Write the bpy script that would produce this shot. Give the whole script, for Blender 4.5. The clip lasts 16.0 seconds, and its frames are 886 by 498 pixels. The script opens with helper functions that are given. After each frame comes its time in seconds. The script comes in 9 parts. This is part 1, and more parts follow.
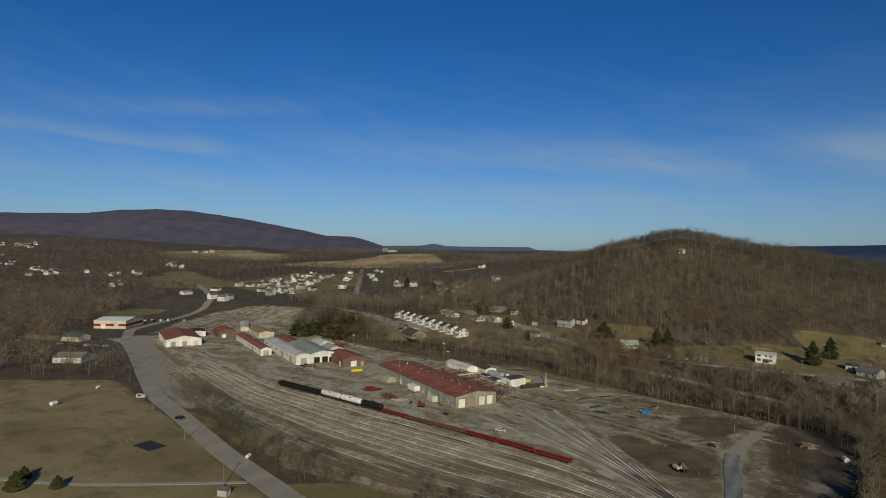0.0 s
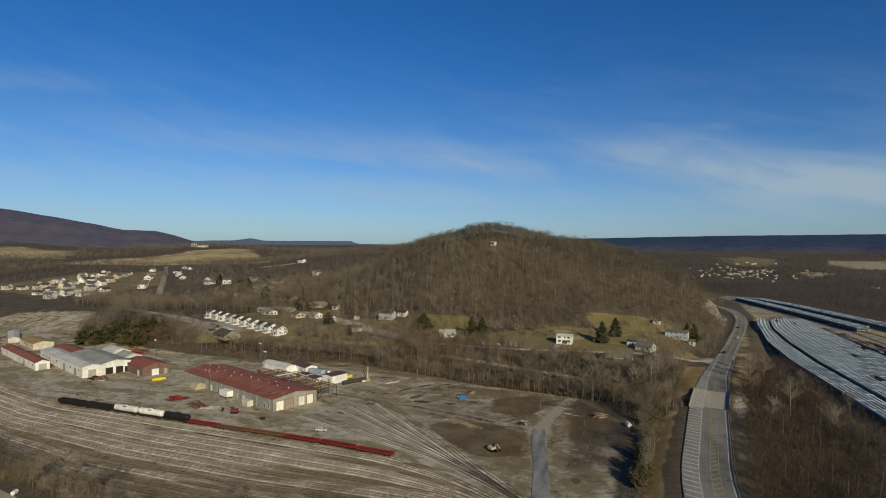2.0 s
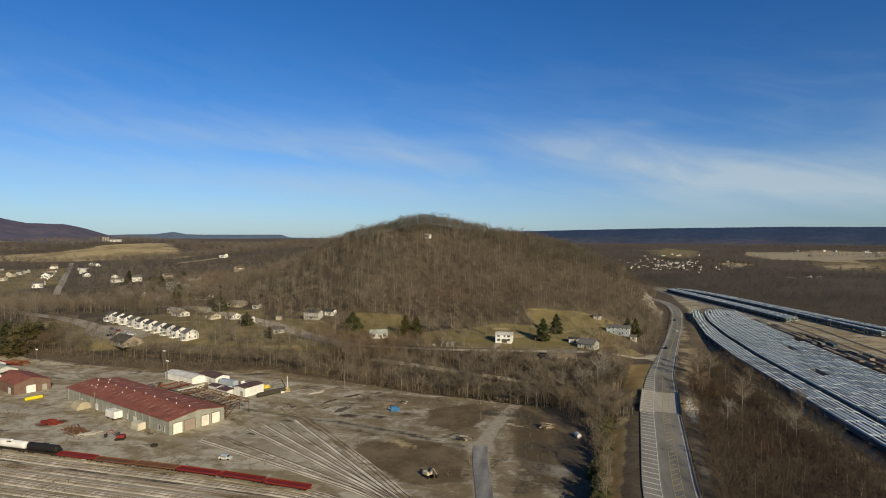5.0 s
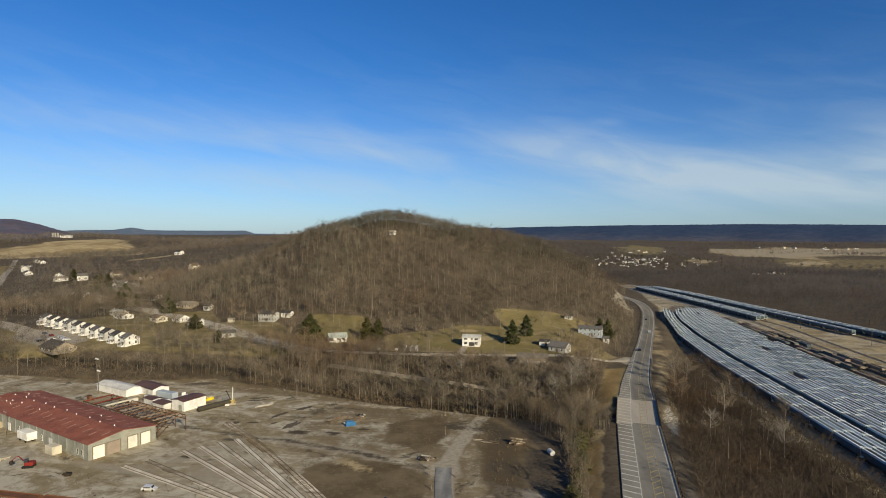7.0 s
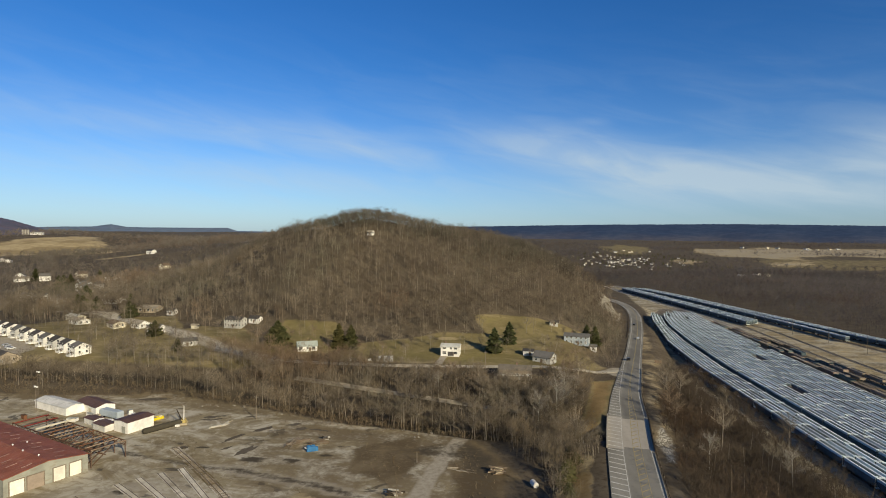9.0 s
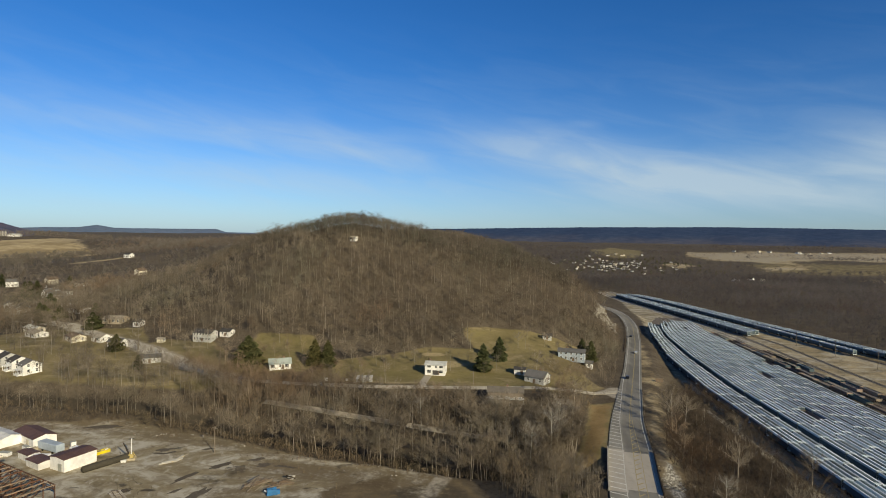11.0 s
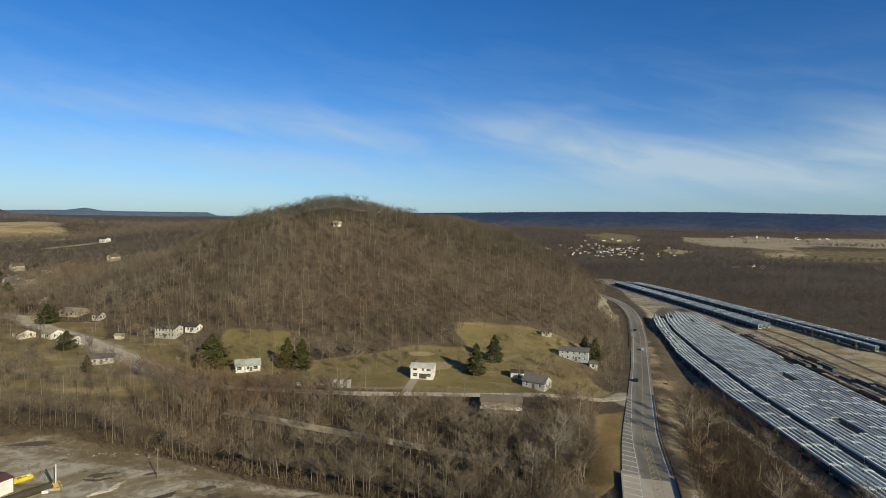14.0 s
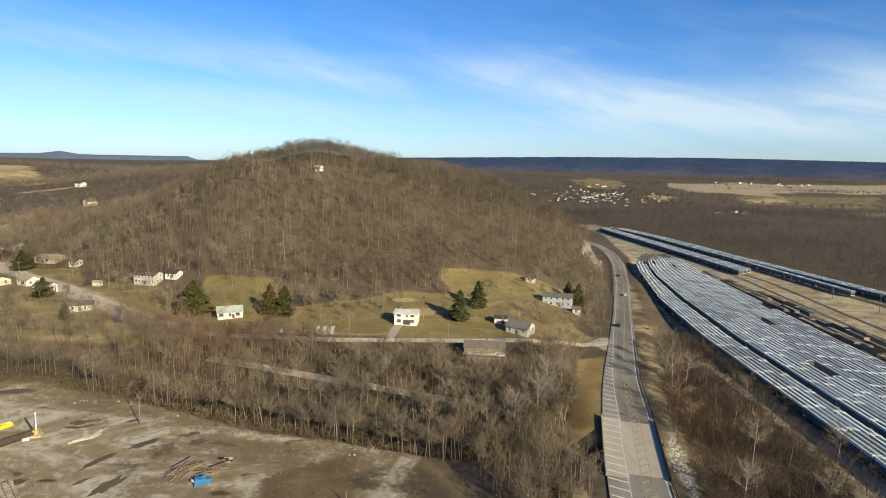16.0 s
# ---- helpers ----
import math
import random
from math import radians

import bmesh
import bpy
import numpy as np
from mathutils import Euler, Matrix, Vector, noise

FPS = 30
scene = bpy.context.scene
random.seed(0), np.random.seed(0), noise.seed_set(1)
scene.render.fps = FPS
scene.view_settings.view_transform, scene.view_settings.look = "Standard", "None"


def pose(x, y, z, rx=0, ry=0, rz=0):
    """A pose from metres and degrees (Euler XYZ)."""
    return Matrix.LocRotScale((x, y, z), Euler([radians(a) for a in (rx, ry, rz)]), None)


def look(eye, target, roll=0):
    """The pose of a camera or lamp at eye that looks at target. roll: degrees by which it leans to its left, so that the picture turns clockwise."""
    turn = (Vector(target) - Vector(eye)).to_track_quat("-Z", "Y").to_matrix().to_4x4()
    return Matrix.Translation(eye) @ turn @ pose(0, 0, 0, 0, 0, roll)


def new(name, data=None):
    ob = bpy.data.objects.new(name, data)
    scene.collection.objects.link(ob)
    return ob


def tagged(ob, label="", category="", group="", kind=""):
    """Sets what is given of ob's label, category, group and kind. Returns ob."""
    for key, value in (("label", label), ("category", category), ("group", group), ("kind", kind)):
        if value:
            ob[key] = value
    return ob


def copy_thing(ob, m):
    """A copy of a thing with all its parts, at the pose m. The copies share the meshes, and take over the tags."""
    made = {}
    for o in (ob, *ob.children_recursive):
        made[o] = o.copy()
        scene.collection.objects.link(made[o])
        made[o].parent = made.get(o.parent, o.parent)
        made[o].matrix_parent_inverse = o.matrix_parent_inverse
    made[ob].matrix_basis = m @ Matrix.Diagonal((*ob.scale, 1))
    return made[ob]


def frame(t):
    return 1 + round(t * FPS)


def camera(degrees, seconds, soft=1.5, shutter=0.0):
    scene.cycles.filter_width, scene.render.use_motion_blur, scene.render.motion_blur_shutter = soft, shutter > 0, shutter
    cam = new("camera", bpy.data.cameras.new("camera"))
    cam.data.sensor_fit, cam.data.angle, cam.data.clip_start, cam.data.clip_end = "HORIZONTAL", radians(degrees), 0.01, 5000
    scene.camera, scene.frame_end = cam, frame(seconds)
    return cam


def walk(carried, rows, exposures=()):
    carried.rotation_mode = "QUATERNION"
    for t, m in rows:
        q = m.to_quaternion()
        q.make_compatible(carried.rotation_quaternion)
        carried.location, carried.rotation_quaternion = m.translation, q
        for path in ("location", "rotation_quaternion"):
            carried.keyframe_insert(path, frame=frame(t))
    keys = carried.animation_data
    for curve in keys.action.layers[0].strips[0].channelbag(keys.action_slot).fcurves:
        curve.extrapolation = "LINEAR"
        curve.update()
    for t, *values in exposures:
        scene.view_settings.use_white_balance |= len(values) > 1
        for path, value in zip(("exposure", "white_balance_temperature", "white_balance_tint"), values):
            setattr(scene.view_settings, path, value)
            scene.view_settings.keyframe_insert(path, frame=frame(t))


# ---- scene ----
cam = camera(74.4, 16.0, 1.0)
PATH = [
    (0, (4.323, 14.876, 77.273), (3.229, 16.551, 77.271), 0.9),
    (0.5, (4.607, 14.131, 77.464), (3.895, 16.0, 77.466), 0.6),
    (1, (4.151, 14.136, 77.554), (3.543, 16.041, 77.551), 0.6),
    (1.5, (3.783, 16.135, 77.239), (3.219, 18.054, 77.231), 0.5),
    (2, (2.96, 19.622, 77.039), (2.416, 21.546, 77.023), 0.4),
    (2.5, (1.775, 24.006, 77.005), (1.265, 25.94, 76.985), 0.4),
    (3, (0.878, 29.099, 76.716), (0.406, 31.043, 76.693), 0.3),
    (3.5, (-0.353, 34.593, 76.724), (-0.785, 36.546, 76.698), 0.3),
    (4, (-1.264, 40.028, 76.679), (-1.657, 41.989, 76.651), 0.3),
    (4.5, (-2.278, 45.175, 76.597), (-2.638, 47.142, 76.565), 0.2),
    (5, (-3.112, 51.002, 76.701), (-3.438, 52.975, 76.663), 0.2),
    (7.5, (-3.701, 80.547, 77.224), (-3.904, 82.536, 77.169), 0.4),
    (8, (-3.185, 87.039, 77.945), (-3.374, 89.029, 77.885), 0.5),
    (8.5, (-1.937, 92.507, 78.449), (-2.116, 94.498, 78.391), 0.5),
    (9, (-1.698, 97.684, 79.161), (-1.87, 99.676, 79.105), 0.6),
    (11.5, (-0.294, 129.848, 83.292), (-0.433, 131.843, 83.242), 0.8),
    (12, (-0.358, 135.922, 83.663), (-0.494, 137.916, 83.607), 0.8),
    (12.5, (-0.32, 142.887, 84.125), (-0.453, 144.881, 84.066), 0.9),
    (13, (-0.58, 149.436, 84.088), (-0.709, 151.431, 84.03), 0.9),
    (13.5, (-0.2, 154.976, 83.888), (-0.331, 156.971, 83.837), 0.9),
    (14, (-0.216, 158.529, 83.771), (-0.339, 160.522, 83.666), 1.0),
    (14.5, (0.176, 160.132, 84.074), (0.07, 162.126, 83.954), 1.1),
    (15, (0.07, 161.067, 84.281), (-0.011, 163.061, 84.158), 1.2),
    (15.5, (0.374, 161.728, 83.897), (0.299, 163.712, 83.652), 1.2),
    (16, (0.161, 162.574, 83.717), (0.093, 164.552, 83.427), 1.2),
]
walk(cam, [(t, look(e, g, r)) for t, e, g, r in PATH], exposures=[(0, -0.76, 6300, 6), (1.5, -0.5, 6480, 6), (3.5, -0.31, 6700, 8), (5, -0.13, 6800, 9), (9, 0.02, 6750, 8), (13.5, -0.04, 6600, 6), (14, -0.02, 6620, 6), (14.5, 0.25, 6850, 9), (15.5, 0.3, 6950, 9), (16, 0.54, 6980, 9)])

# ---- daylight ----
SUN_WAY = Vector((0.63, -0.776, 0)).normalized()   # towards the sun, on the map
SUN_UP = 23.0
world = bpy.data.worlds.new("winter_sky")
scene.world = world
world.use_nodes = True
wn, wl = world.node_tree.nodes, world.node_tree.links
wn.clear()


def wnode(kind, **values):
    n = wn.new(kind)
    for k, v in values.items():
        n.inputs[k].default_value = v
    return n


sky = wn.new("ShaderNodeTexSky")
sky.sky_type, sky.sun_disc = "NISHITA", False
sky.sun_elevation, sky.sun_rotation = radians(SUN_UP), math.atan2(SUN_WAY.x, SUN_WAY.y)
sky.altitude, sky.air_density, sky.dust_density, sky.ozone_density = 200, 1.0, 0.35, 3.2
geo = wn.new("ShaderNodeTexCoord")
split = wn.new("ShaderNodeSeparateXYZ")
wl.new(geo.outputs["Generated"], split.inputs[0])


def wmath(op, a, b=None, c=None):
    n = wn.new("ShaderNodeMath")
    n.operation = op
    for i, v in enumerate((a, b, c)):
        if v is None:
            continue
        if isinstance(v, (int, float)):
            n.inputs[i].default_value = v
        else:
            wl.new(v, n.inputs[i])
    return n.outputs[0]


def wrange(v, a, b, c=0.0, d=1.0):
    n = wn.new("ShaderNodeMapRange")
    n.interpolation_type = "SMOOTHSTEP"
    wl.new(v, n.inputs[0])
    for i, k in enumerate((a, b, c, d)):
        n.inputs[i + 1].default_value = k
    return n.outputs[0]


# thin cirrus: soft banks along the compass, in degrees of bearing and height
bearing = wmath("MULTIPLY", wmath("ARCTAN2", split.outputs[0], split.outputs[1]), 57.29578)
lift_ = wmath("MULTIPLY", wmath("ARCSINE", split.outputs[2]), 57.29578)
lay = wn.new("ShaderNodeCombineXYZ")
slant = wmath("ADD", lift_, wmath("MULTIPLY", bearing, 0.2))
wl.new(wmath("MULTIPLY", bearing, 0.045), lay.inputs[0]), wl.new(wmath("MULTIPLY", slant, 0.22), lay.inputs[1])
big = wnode("ShaderNodeTexNoise", Scale=0.9, Detail=3.0, Roughness=0.45, Distortion=0.5)
wl.new(lay.outputs[0], big.inputs["Vector"])
wisp = wnode("ShaderNodeTexNoise", Scale=2.3, Detail=6.0, Roughness=0.55, Distortion=0.7)
wl.new(lay.outputs[0], wisp.inputs["Vector"])
sway = wmath("ADD", lift_, wmath("MULTIPLY", wmath("SUBTRACT", big.outputs[0], 0.5), 1.6))


def bank(b0, e0, b1, e1, below, above, fade_in, fade_out, thick):
    """A bank of cirrus from bearing b0 at height e0 to b1 at e1: sharper on its lower side or its upper."""
    k = (e1 - e0) / (b1 - b0)
    d = wmath("SUBTRACT", sway, wmath("ADD", wmath("MULTIPLY", bearing, k), e0 - k * b0))
    body = wmath("MULTIPLY", wrange(d, -below, 0.0), wrange(d, above, 0.0))
    ends = wmath("MULTIPLY", wrange(bearing, b0 - fade_in, b0 + fade_in), wrange(bearing, b1 + fade_out, b1 - fade_out))
    return wmath("MULTIPLY", wmath("MULTIPLY", body, ends), thick)


veil = bank(-23, 8.9, -7, 6.9, 1.6, 3.0, 10, 7, 0.36)
for row in ((-1, 9.0, 26, 3.4, 2.6, 3.8, 7, 10, 0.48), (10, 4.4, 44, 4.2, 3.0, 4.2, 14, 14, 0.40), (30, 7.0, 44, 6.0, 2.6, 4.2, 5, 9, 0.46),
            (-70, 9.0, -54, 8.6, 0.6, 1.6, 20, 6, 0.36), (-62, 11.7, -48, 13.0, 1.0, 1.6, 10, 7, 0.18), (-70, 5.8, -46, 5.0, 1.6, 2.2, 20, 12, 0.18),
            (-40, 5.6, -6, 4.6, 1.8, 2.6, 14, 12, 0.20), (-44, 9.5, -24, 9.2, 2.4, 3.0, 10, 9, 0.16), (8, 10.6, 10.5, 10.3, 0.6, 0.8, 1.4, 1.4, 0.10)):
    veil = wmath("ADD", veil, bank(*row))
veil = wmath("MULTIPLY", veil, wrange(wisp.outputs[0], 0.22, 0.75, 0.6, 1.15))
veil = wmath("ADD", veil, wmath("MULTIPLY", wmath("MULTIPLY", wrange(wisp.outputs[0], 0.3, 0.8, 0.25, 1.0), wrange(lift_, 22.0, 4.0)), 0.19))
veil = wmath("MULTIPLY", veil, wrange(split.outputs[2], 0.0, 0.05, 0.5, 1.0))
veil = wmath("ADD", veil, wmath("MULTIPLY", wrange(lift_, 7.0, 0.0), 0.16))
veil = wmath("MINIMUM", veil, 0.75)
# the clear dry air of a winter day: a deeper blue overhead, pale blue at the horizon
tint = wn.new("ShaderNodeMixRGB")
tint.inputs[1].default_value, tint.inputs[2].default_value = (0.63, 0.89, 1.33, 1), (0.21, 0.66, 1.19, 1)
wl.new(wrange(split.outputs[2], 0.0, 0.30), tint.inputs[0])
glare = wn.new("ShaderNodeVectorMath")
glare.operation = "DOT_PRODUCT"
wl.new(geo.outputs["Generated"], glare.inputs[0])
glare.inputs[1].default_value = (SUN_WAY.x * math.cos(radians(SUN_UP)), SUN_WAY.y * math.cos(radians(SUN_UP)), math.sin(radians(SUN_UP)))
pale_side = wn.new("ShaderNodeMixRGB")
pale_side.inputs[2].default_value = (0.62, 0.62, 0.60, 1)
wl.new(wrange(glare.outputs["Value"], -0.15, 0.55), pale_side.inputs[0])
wl.new(tint.outputs[0], pale_side.inputs[1])
clear = wn.new("ShaderNodeMixRGB")
clear.blend_type = "MULTIPLY"
clear.inputs[0].default_value = 1.0
wl.new(sky.outputs[0], clear.inputs[1]), wl.new(pale_side.outputs[0], clear.inputs[2])
# the sky is deepest at right angles to the sun
deep = wn.new("ShaderNodeMixRGB")
deep.blend_type = "MULTIPLY"
deep.inputs[0].default_value = 1.0
wl.new(clear.outputs[0], deep.inputs[1])
wl.new(wrange(bearing, -45.0, 45.0, 1.12, 1.0), deep.inputs[2])
mixc = wn.new("ShaderNodeMixRGB")
mixc.inputs[2].default_value = (6.0, 7.3, 8.4, 1)
wl.new(veil, mixc.inputs[0])
wl.new(deep.outputs[0], mixc.inputs[1])
bg = wnode("ShaderNodeBackground", Strength=0.085)
wl.new(mixc.outputs[0], bg.inputs[0])
out = wn.new("ShaderNodeOutputWorld")
wl.new(bg.outputs[0], out.inputs[0])

sun = new("sun", bpy.data.lights.new("sun", "SUN"))
sun.data.energy, sun.data.angle, sun.data.color = 4.75, radians(0.55), (1.0, 0.88, 0.655)
sun.matrix_world = look((0, 0, 500), Vector((0, 0, 500)) - SUN_WAY * math.cos(radians(SUN_UP)) - Vector((0, 0, math.sin(radians(SUN_UP)))))

# ---- materials ----
class Nodes:
    """A small builder of node materials."""

    def __init__(self, name):
        self.mat = bpy.data.materials.new(name)
        self.mat.use_nodes = True
        self.n, self.l = self.mat.node_tree.nodes, self.mat.node_tree.links
        self.bsdf = self.n["Principled BSDF"]

    def put(self, socket, v):
        if isinstance(v, (int, float)):
            socket.default_value = v
        elif isinstance(v, tuple):
            socket.default_value = (*v, 1) if len(v) == 3 and len(socket.default_value) == 4 else v
        else:
            self.l.new(v, socket)

    def math(self, op, a, b=0.0):
        n = self.n.new("ShaderNodeMath")
        n.operation = op
        self.put(n.inputs[0], a), self.put(n.inputs[1], b)
        return n.outputs[0]

    def ramp(self, v, a, b, c=0.0, d=1.0):
        n = self.n.new("ShaderNodeMapRange")
        n.interpolation_type = "SMOOTHSTEP"
        self.put(n.inputs[0], v)
        for i, k in enumerate((a, b, c, d)):
            n.inputs[i + 1].default_value = k
        return n.outputs[0]

    def mix(self, f, a, b, how="MIX"):
        n = self.n.new("ShaderNodeMixRGB")
        n.blend_type = how
        self.put(n.inputs[0], f), self.put(n.inputs[1], a), self.put(n.inputs[2], b)
        return n.outputs[0]

    def where(self, world_space=False):
        if world_space:
            return self.n.new("ShaderNodeNewGeometry").outputs["Position"]
        return self.n.new("ShaderNodeTexCoord").outputs["Object"]

    def noise(self, vec, scale, detail=3.0, rough=0.55, stretch=None, distort=0.0):
        if stretch:
            m = self.n.new("ShaderNodeMapping")
            m.inputs["Scale"].default_value = stretch
            self.l.new(vec, m.inputs[0])
            vec = m.outputs[0]
        n = self.n.new("ShaderNodeTexNoise")
        self.l.new(vec, n.inputs["Vector"])
        n.inputs["Scale"].default_value, n.inputs["Detail"].default_value = scale, detail
        n.inputs["Roughness"].default_value, n.inputs["Distortion"].default_value = rough, distort
        return n.outputs[0]

    def attr(self, name):
        n = self.n.new("ShaderNodeAttribute")
        n.attribute_name = name
        return n

    def random(self):
        return self.n.new("ShaderNodeObjectInfo").outputs["Random"]

    def bump(self, v, strength, distance):
        b = self.n.new("ShaderNodeBump")
        b.inputs["Strength"].default_value, b.inputs["Distance"].default_value = strength, distance
        self.l.new(v, b.inputs["Height"])
        self.l.new(b.outputs[0], self.bsdf.inputs["Normal"])

    def done(self, colour, rough=0.8, metal=0.0, spec=0.3):
        self.put(self.bsdf.inputs["Base Color"], colour)
        self.put(self.bsdf.inputs["Roughness"], rough)
        self.put(self.bsdf.inputs["Metallic"], metal)
        self.put(self.bsdf.inputs["Specular IOR Level"], spec)
        return self.mat


def shade(c, k):
    return tuple(min(1.0, v * k) for v in c)


def plain(name, colour, rough=0.75, metal=0.0, stain=(0.25, 0.21, 0.16), wear=0.25, big=0.35, fine=6.0, vary=0.12, bump=0.2, spec=0.12, streak=False):
    """Paint, metal or stone with stains at two scales, a little different from thing to thing."""
    m = Nodes(name)
    p = m.where()
    a = m.noise(p, big, 4, 0.6, (1, 1, 0.35) if streak else None)
    b = m.noise(p, fine, 3)
    col = m.mix(m.ramp(a, 0.35, 0.72), shade(colour, 1.08), shade(colour, 0.84))
    col = m.mix(m.math("MULTIPLY", m.ramp(b, 0.52, 0.8), wear), col, stain)
    r = m.random()
    v = m.n.new("ShaderNodeHueSaturation")
    m.put(v.inputs["Value"], m.ramp(r, 0, 1, 1 - vary, 1 + vary))
    m.l.new(col, v.inputs["Color"])
    m.bump(b, bump, 0.02)
    return m.done(v.outputs[0], rough, metal, spec)


def ground_material():
    m = Nodes("winter_ground")
    p = m.where(True)
    n1, n2, n3 = m.noise(p, 0.012, 5, 0.6), m.noise(p, 0.07, 5, 0.62), m.noise(p, 0.6, 4, 0.6)
    n4 = m.noise(p, 0.025, 6, 0.65, (1.0, 2.2, 1), 1.5)
    cov, cov2 = m.attr("cover"), m.attr("cover_b")
    s, s2 = m.n.new("ShaderNodeSeparateColor"), m.n.new("ShaderNodeSeparateColor")
    m.l.new(cov.outputs["Color"], s.inputs[0]), m.l.new(cov2.outputs["Color"], s2.inputs[0])

    def mask(v, soft=0.16):
        wob = m.math("ADD", m.math("MULTIPLY", m.math("SUBTRACT", n2, 0.5), 0.75), m.math("MULTIPLY", m.math("SUBTRACT", n3, 0.5), 0.4))
        return m.ramp(m.math("ADD", v, wob), 0.5 - soft, 0.5 + soft)

    litter = m.mix(m.ramp(n2, 0.3, 0.7), (0.098, 0.079, 0.056), (0.15, 0.122, 0.087))
    litter = m.mix(m.ramp(n3, 0.45, 0.75), litter, (0.07, 0.052, 0.036))
    grass = m.mix(m.ramp(n2, 0.32, 0.68), (0.185, 0.152, 0.07), (0.258, 0.208, 0.106))
    grass = m.mix(m.ramp(n4, 0.48, 0.68), grass, (0.335, 0.27, 0.155))
    grass = m.mix(m.math("MULTIPLY", m.ramp(n3, 0.5, 0.8), 0.4), grass, (0.105, 0.09, 0.04))
    gravel = m.mix(m.ramp(n4, 0.42, 0.57), (0.50, 0.455, 0.36), (0.29, 0.24, 0.15))
    gravel = m.mix(m.ramp(n2, 0.56, 0.70), gravel, (0.175, 0.138, 0.08))
    gravel = m.mix(m.math("MULTIPLY", m.ramp(n3, 0.5, 0.72), 0.5), gravel, (0.42, 0.36, 0.265))
    n5 = m.noise(p, 0.2, 5, 0.66, None, 0.8)
    gravel = m.mix(m.math("MULTIPLY", m.ramp(n5, 0.47, 0.6), 0.5), gravel, (0.20, 0.155, 0.095))
    gravel = m.mix(m.math("MULTIPLY", m.ramp(n5, 0.44, 0.34), 0.5), gravel, (0.56, 0.52, 0.44))
    gravel = m.mix(m.math("MULTIPLY", m.ramp(m.noise(p, 0.085, 5, 0.6, (0.8, 1.25, 1), 1.0), 0.61, 0.66), 0.8), gravel, (0.075, 0.066, 0.055))
    dirt = m.mix(m.ramp(n2, 0.35, 0.7), (0.115, 0.085, 0.05), (0.20, 0.155, 0.095))
    dirt = m.mix(m.math("MULTIPLY", m.ramp(n3, 0.5, 0.75), 0.4), dirt, (0.27, 0.22, 0.145))
    straw = m.mix(m.ramp(n2, 0.3, 0.7), (0.38, 0.30, 0.165), (0.50, 0.40, 0.24))
    straw = m.mix(m.ramp(n1, 0.5, 0.62), straw, (0.30, 0.23, 0.125))
    pale = m.mix(m.ramp(n3, 0.35, 0.7), (0.42, 0.375, 0.30), (0.31, 0.27, 0.21))
    col = m.mix(mask(s.outputs[0]), litter, grass)
    col = m.mix(mask(s.outputs[1]), col, gravel)
    col = m.mix(mask(s.outputs[2]), col, dirt)
    col = m.mix(mask(s2.outputs[0]), col, straw)
    col = m.mix(mask(s2.outputs[1]), col, pale)
    col = m.mix(mask(s2.outputs[2]), col, m.mix(n3, (0.06, 0.05, 0.037), (0.095, 0.078, 0.055)))
    cov3 = m.attr("cover_c")
    s3 = m.n.new("ShaderNodeSeparateColor")
    m.l.new(cov3.outputs["Color"], s3.inputs[0])
    broom = m.mix(m.ramp(n2, 0.3, 0.7), (0.20, 0.138, 0.062), (0.30, 0.212, 0.102))
    broom = m.mix(m.math("MULTIPLY", m.ramp(n3, 0.5, 0.75), 0.5), broom, (0.15, 0.095, 0.04))
    lawn = m.mix(m.ramp(n2, 0.3, 0.7), (0.168, 0.142, 0.056), (0.24, 0.20, 0.086))
    lawn = m.mix(m.math("MULTIPLY", m.ramp(n3, 0.5, 0.8), 0.4), lawn, (0.10, 0.095, 0.035))
    stones = m.mix(m.ramp(m.noise(p, 1.6, 3), 0.42, 0.66), (0.15, 0.138, 0.12), (0.48, 0.465, 0.43))
    col = m.mix(mask(s3.outputs[0]), col, broom)
    col = m.mix(mask(s3.outputs[1]), col, lawn)
    col = m.mix(mask(s3.outputs[2]), col, stones)
    m.bump(m.noise(p, 1.2, 5, 0.65), 0.5, 0.25)
    return m.done(col, 0.95, 0, 0.12)


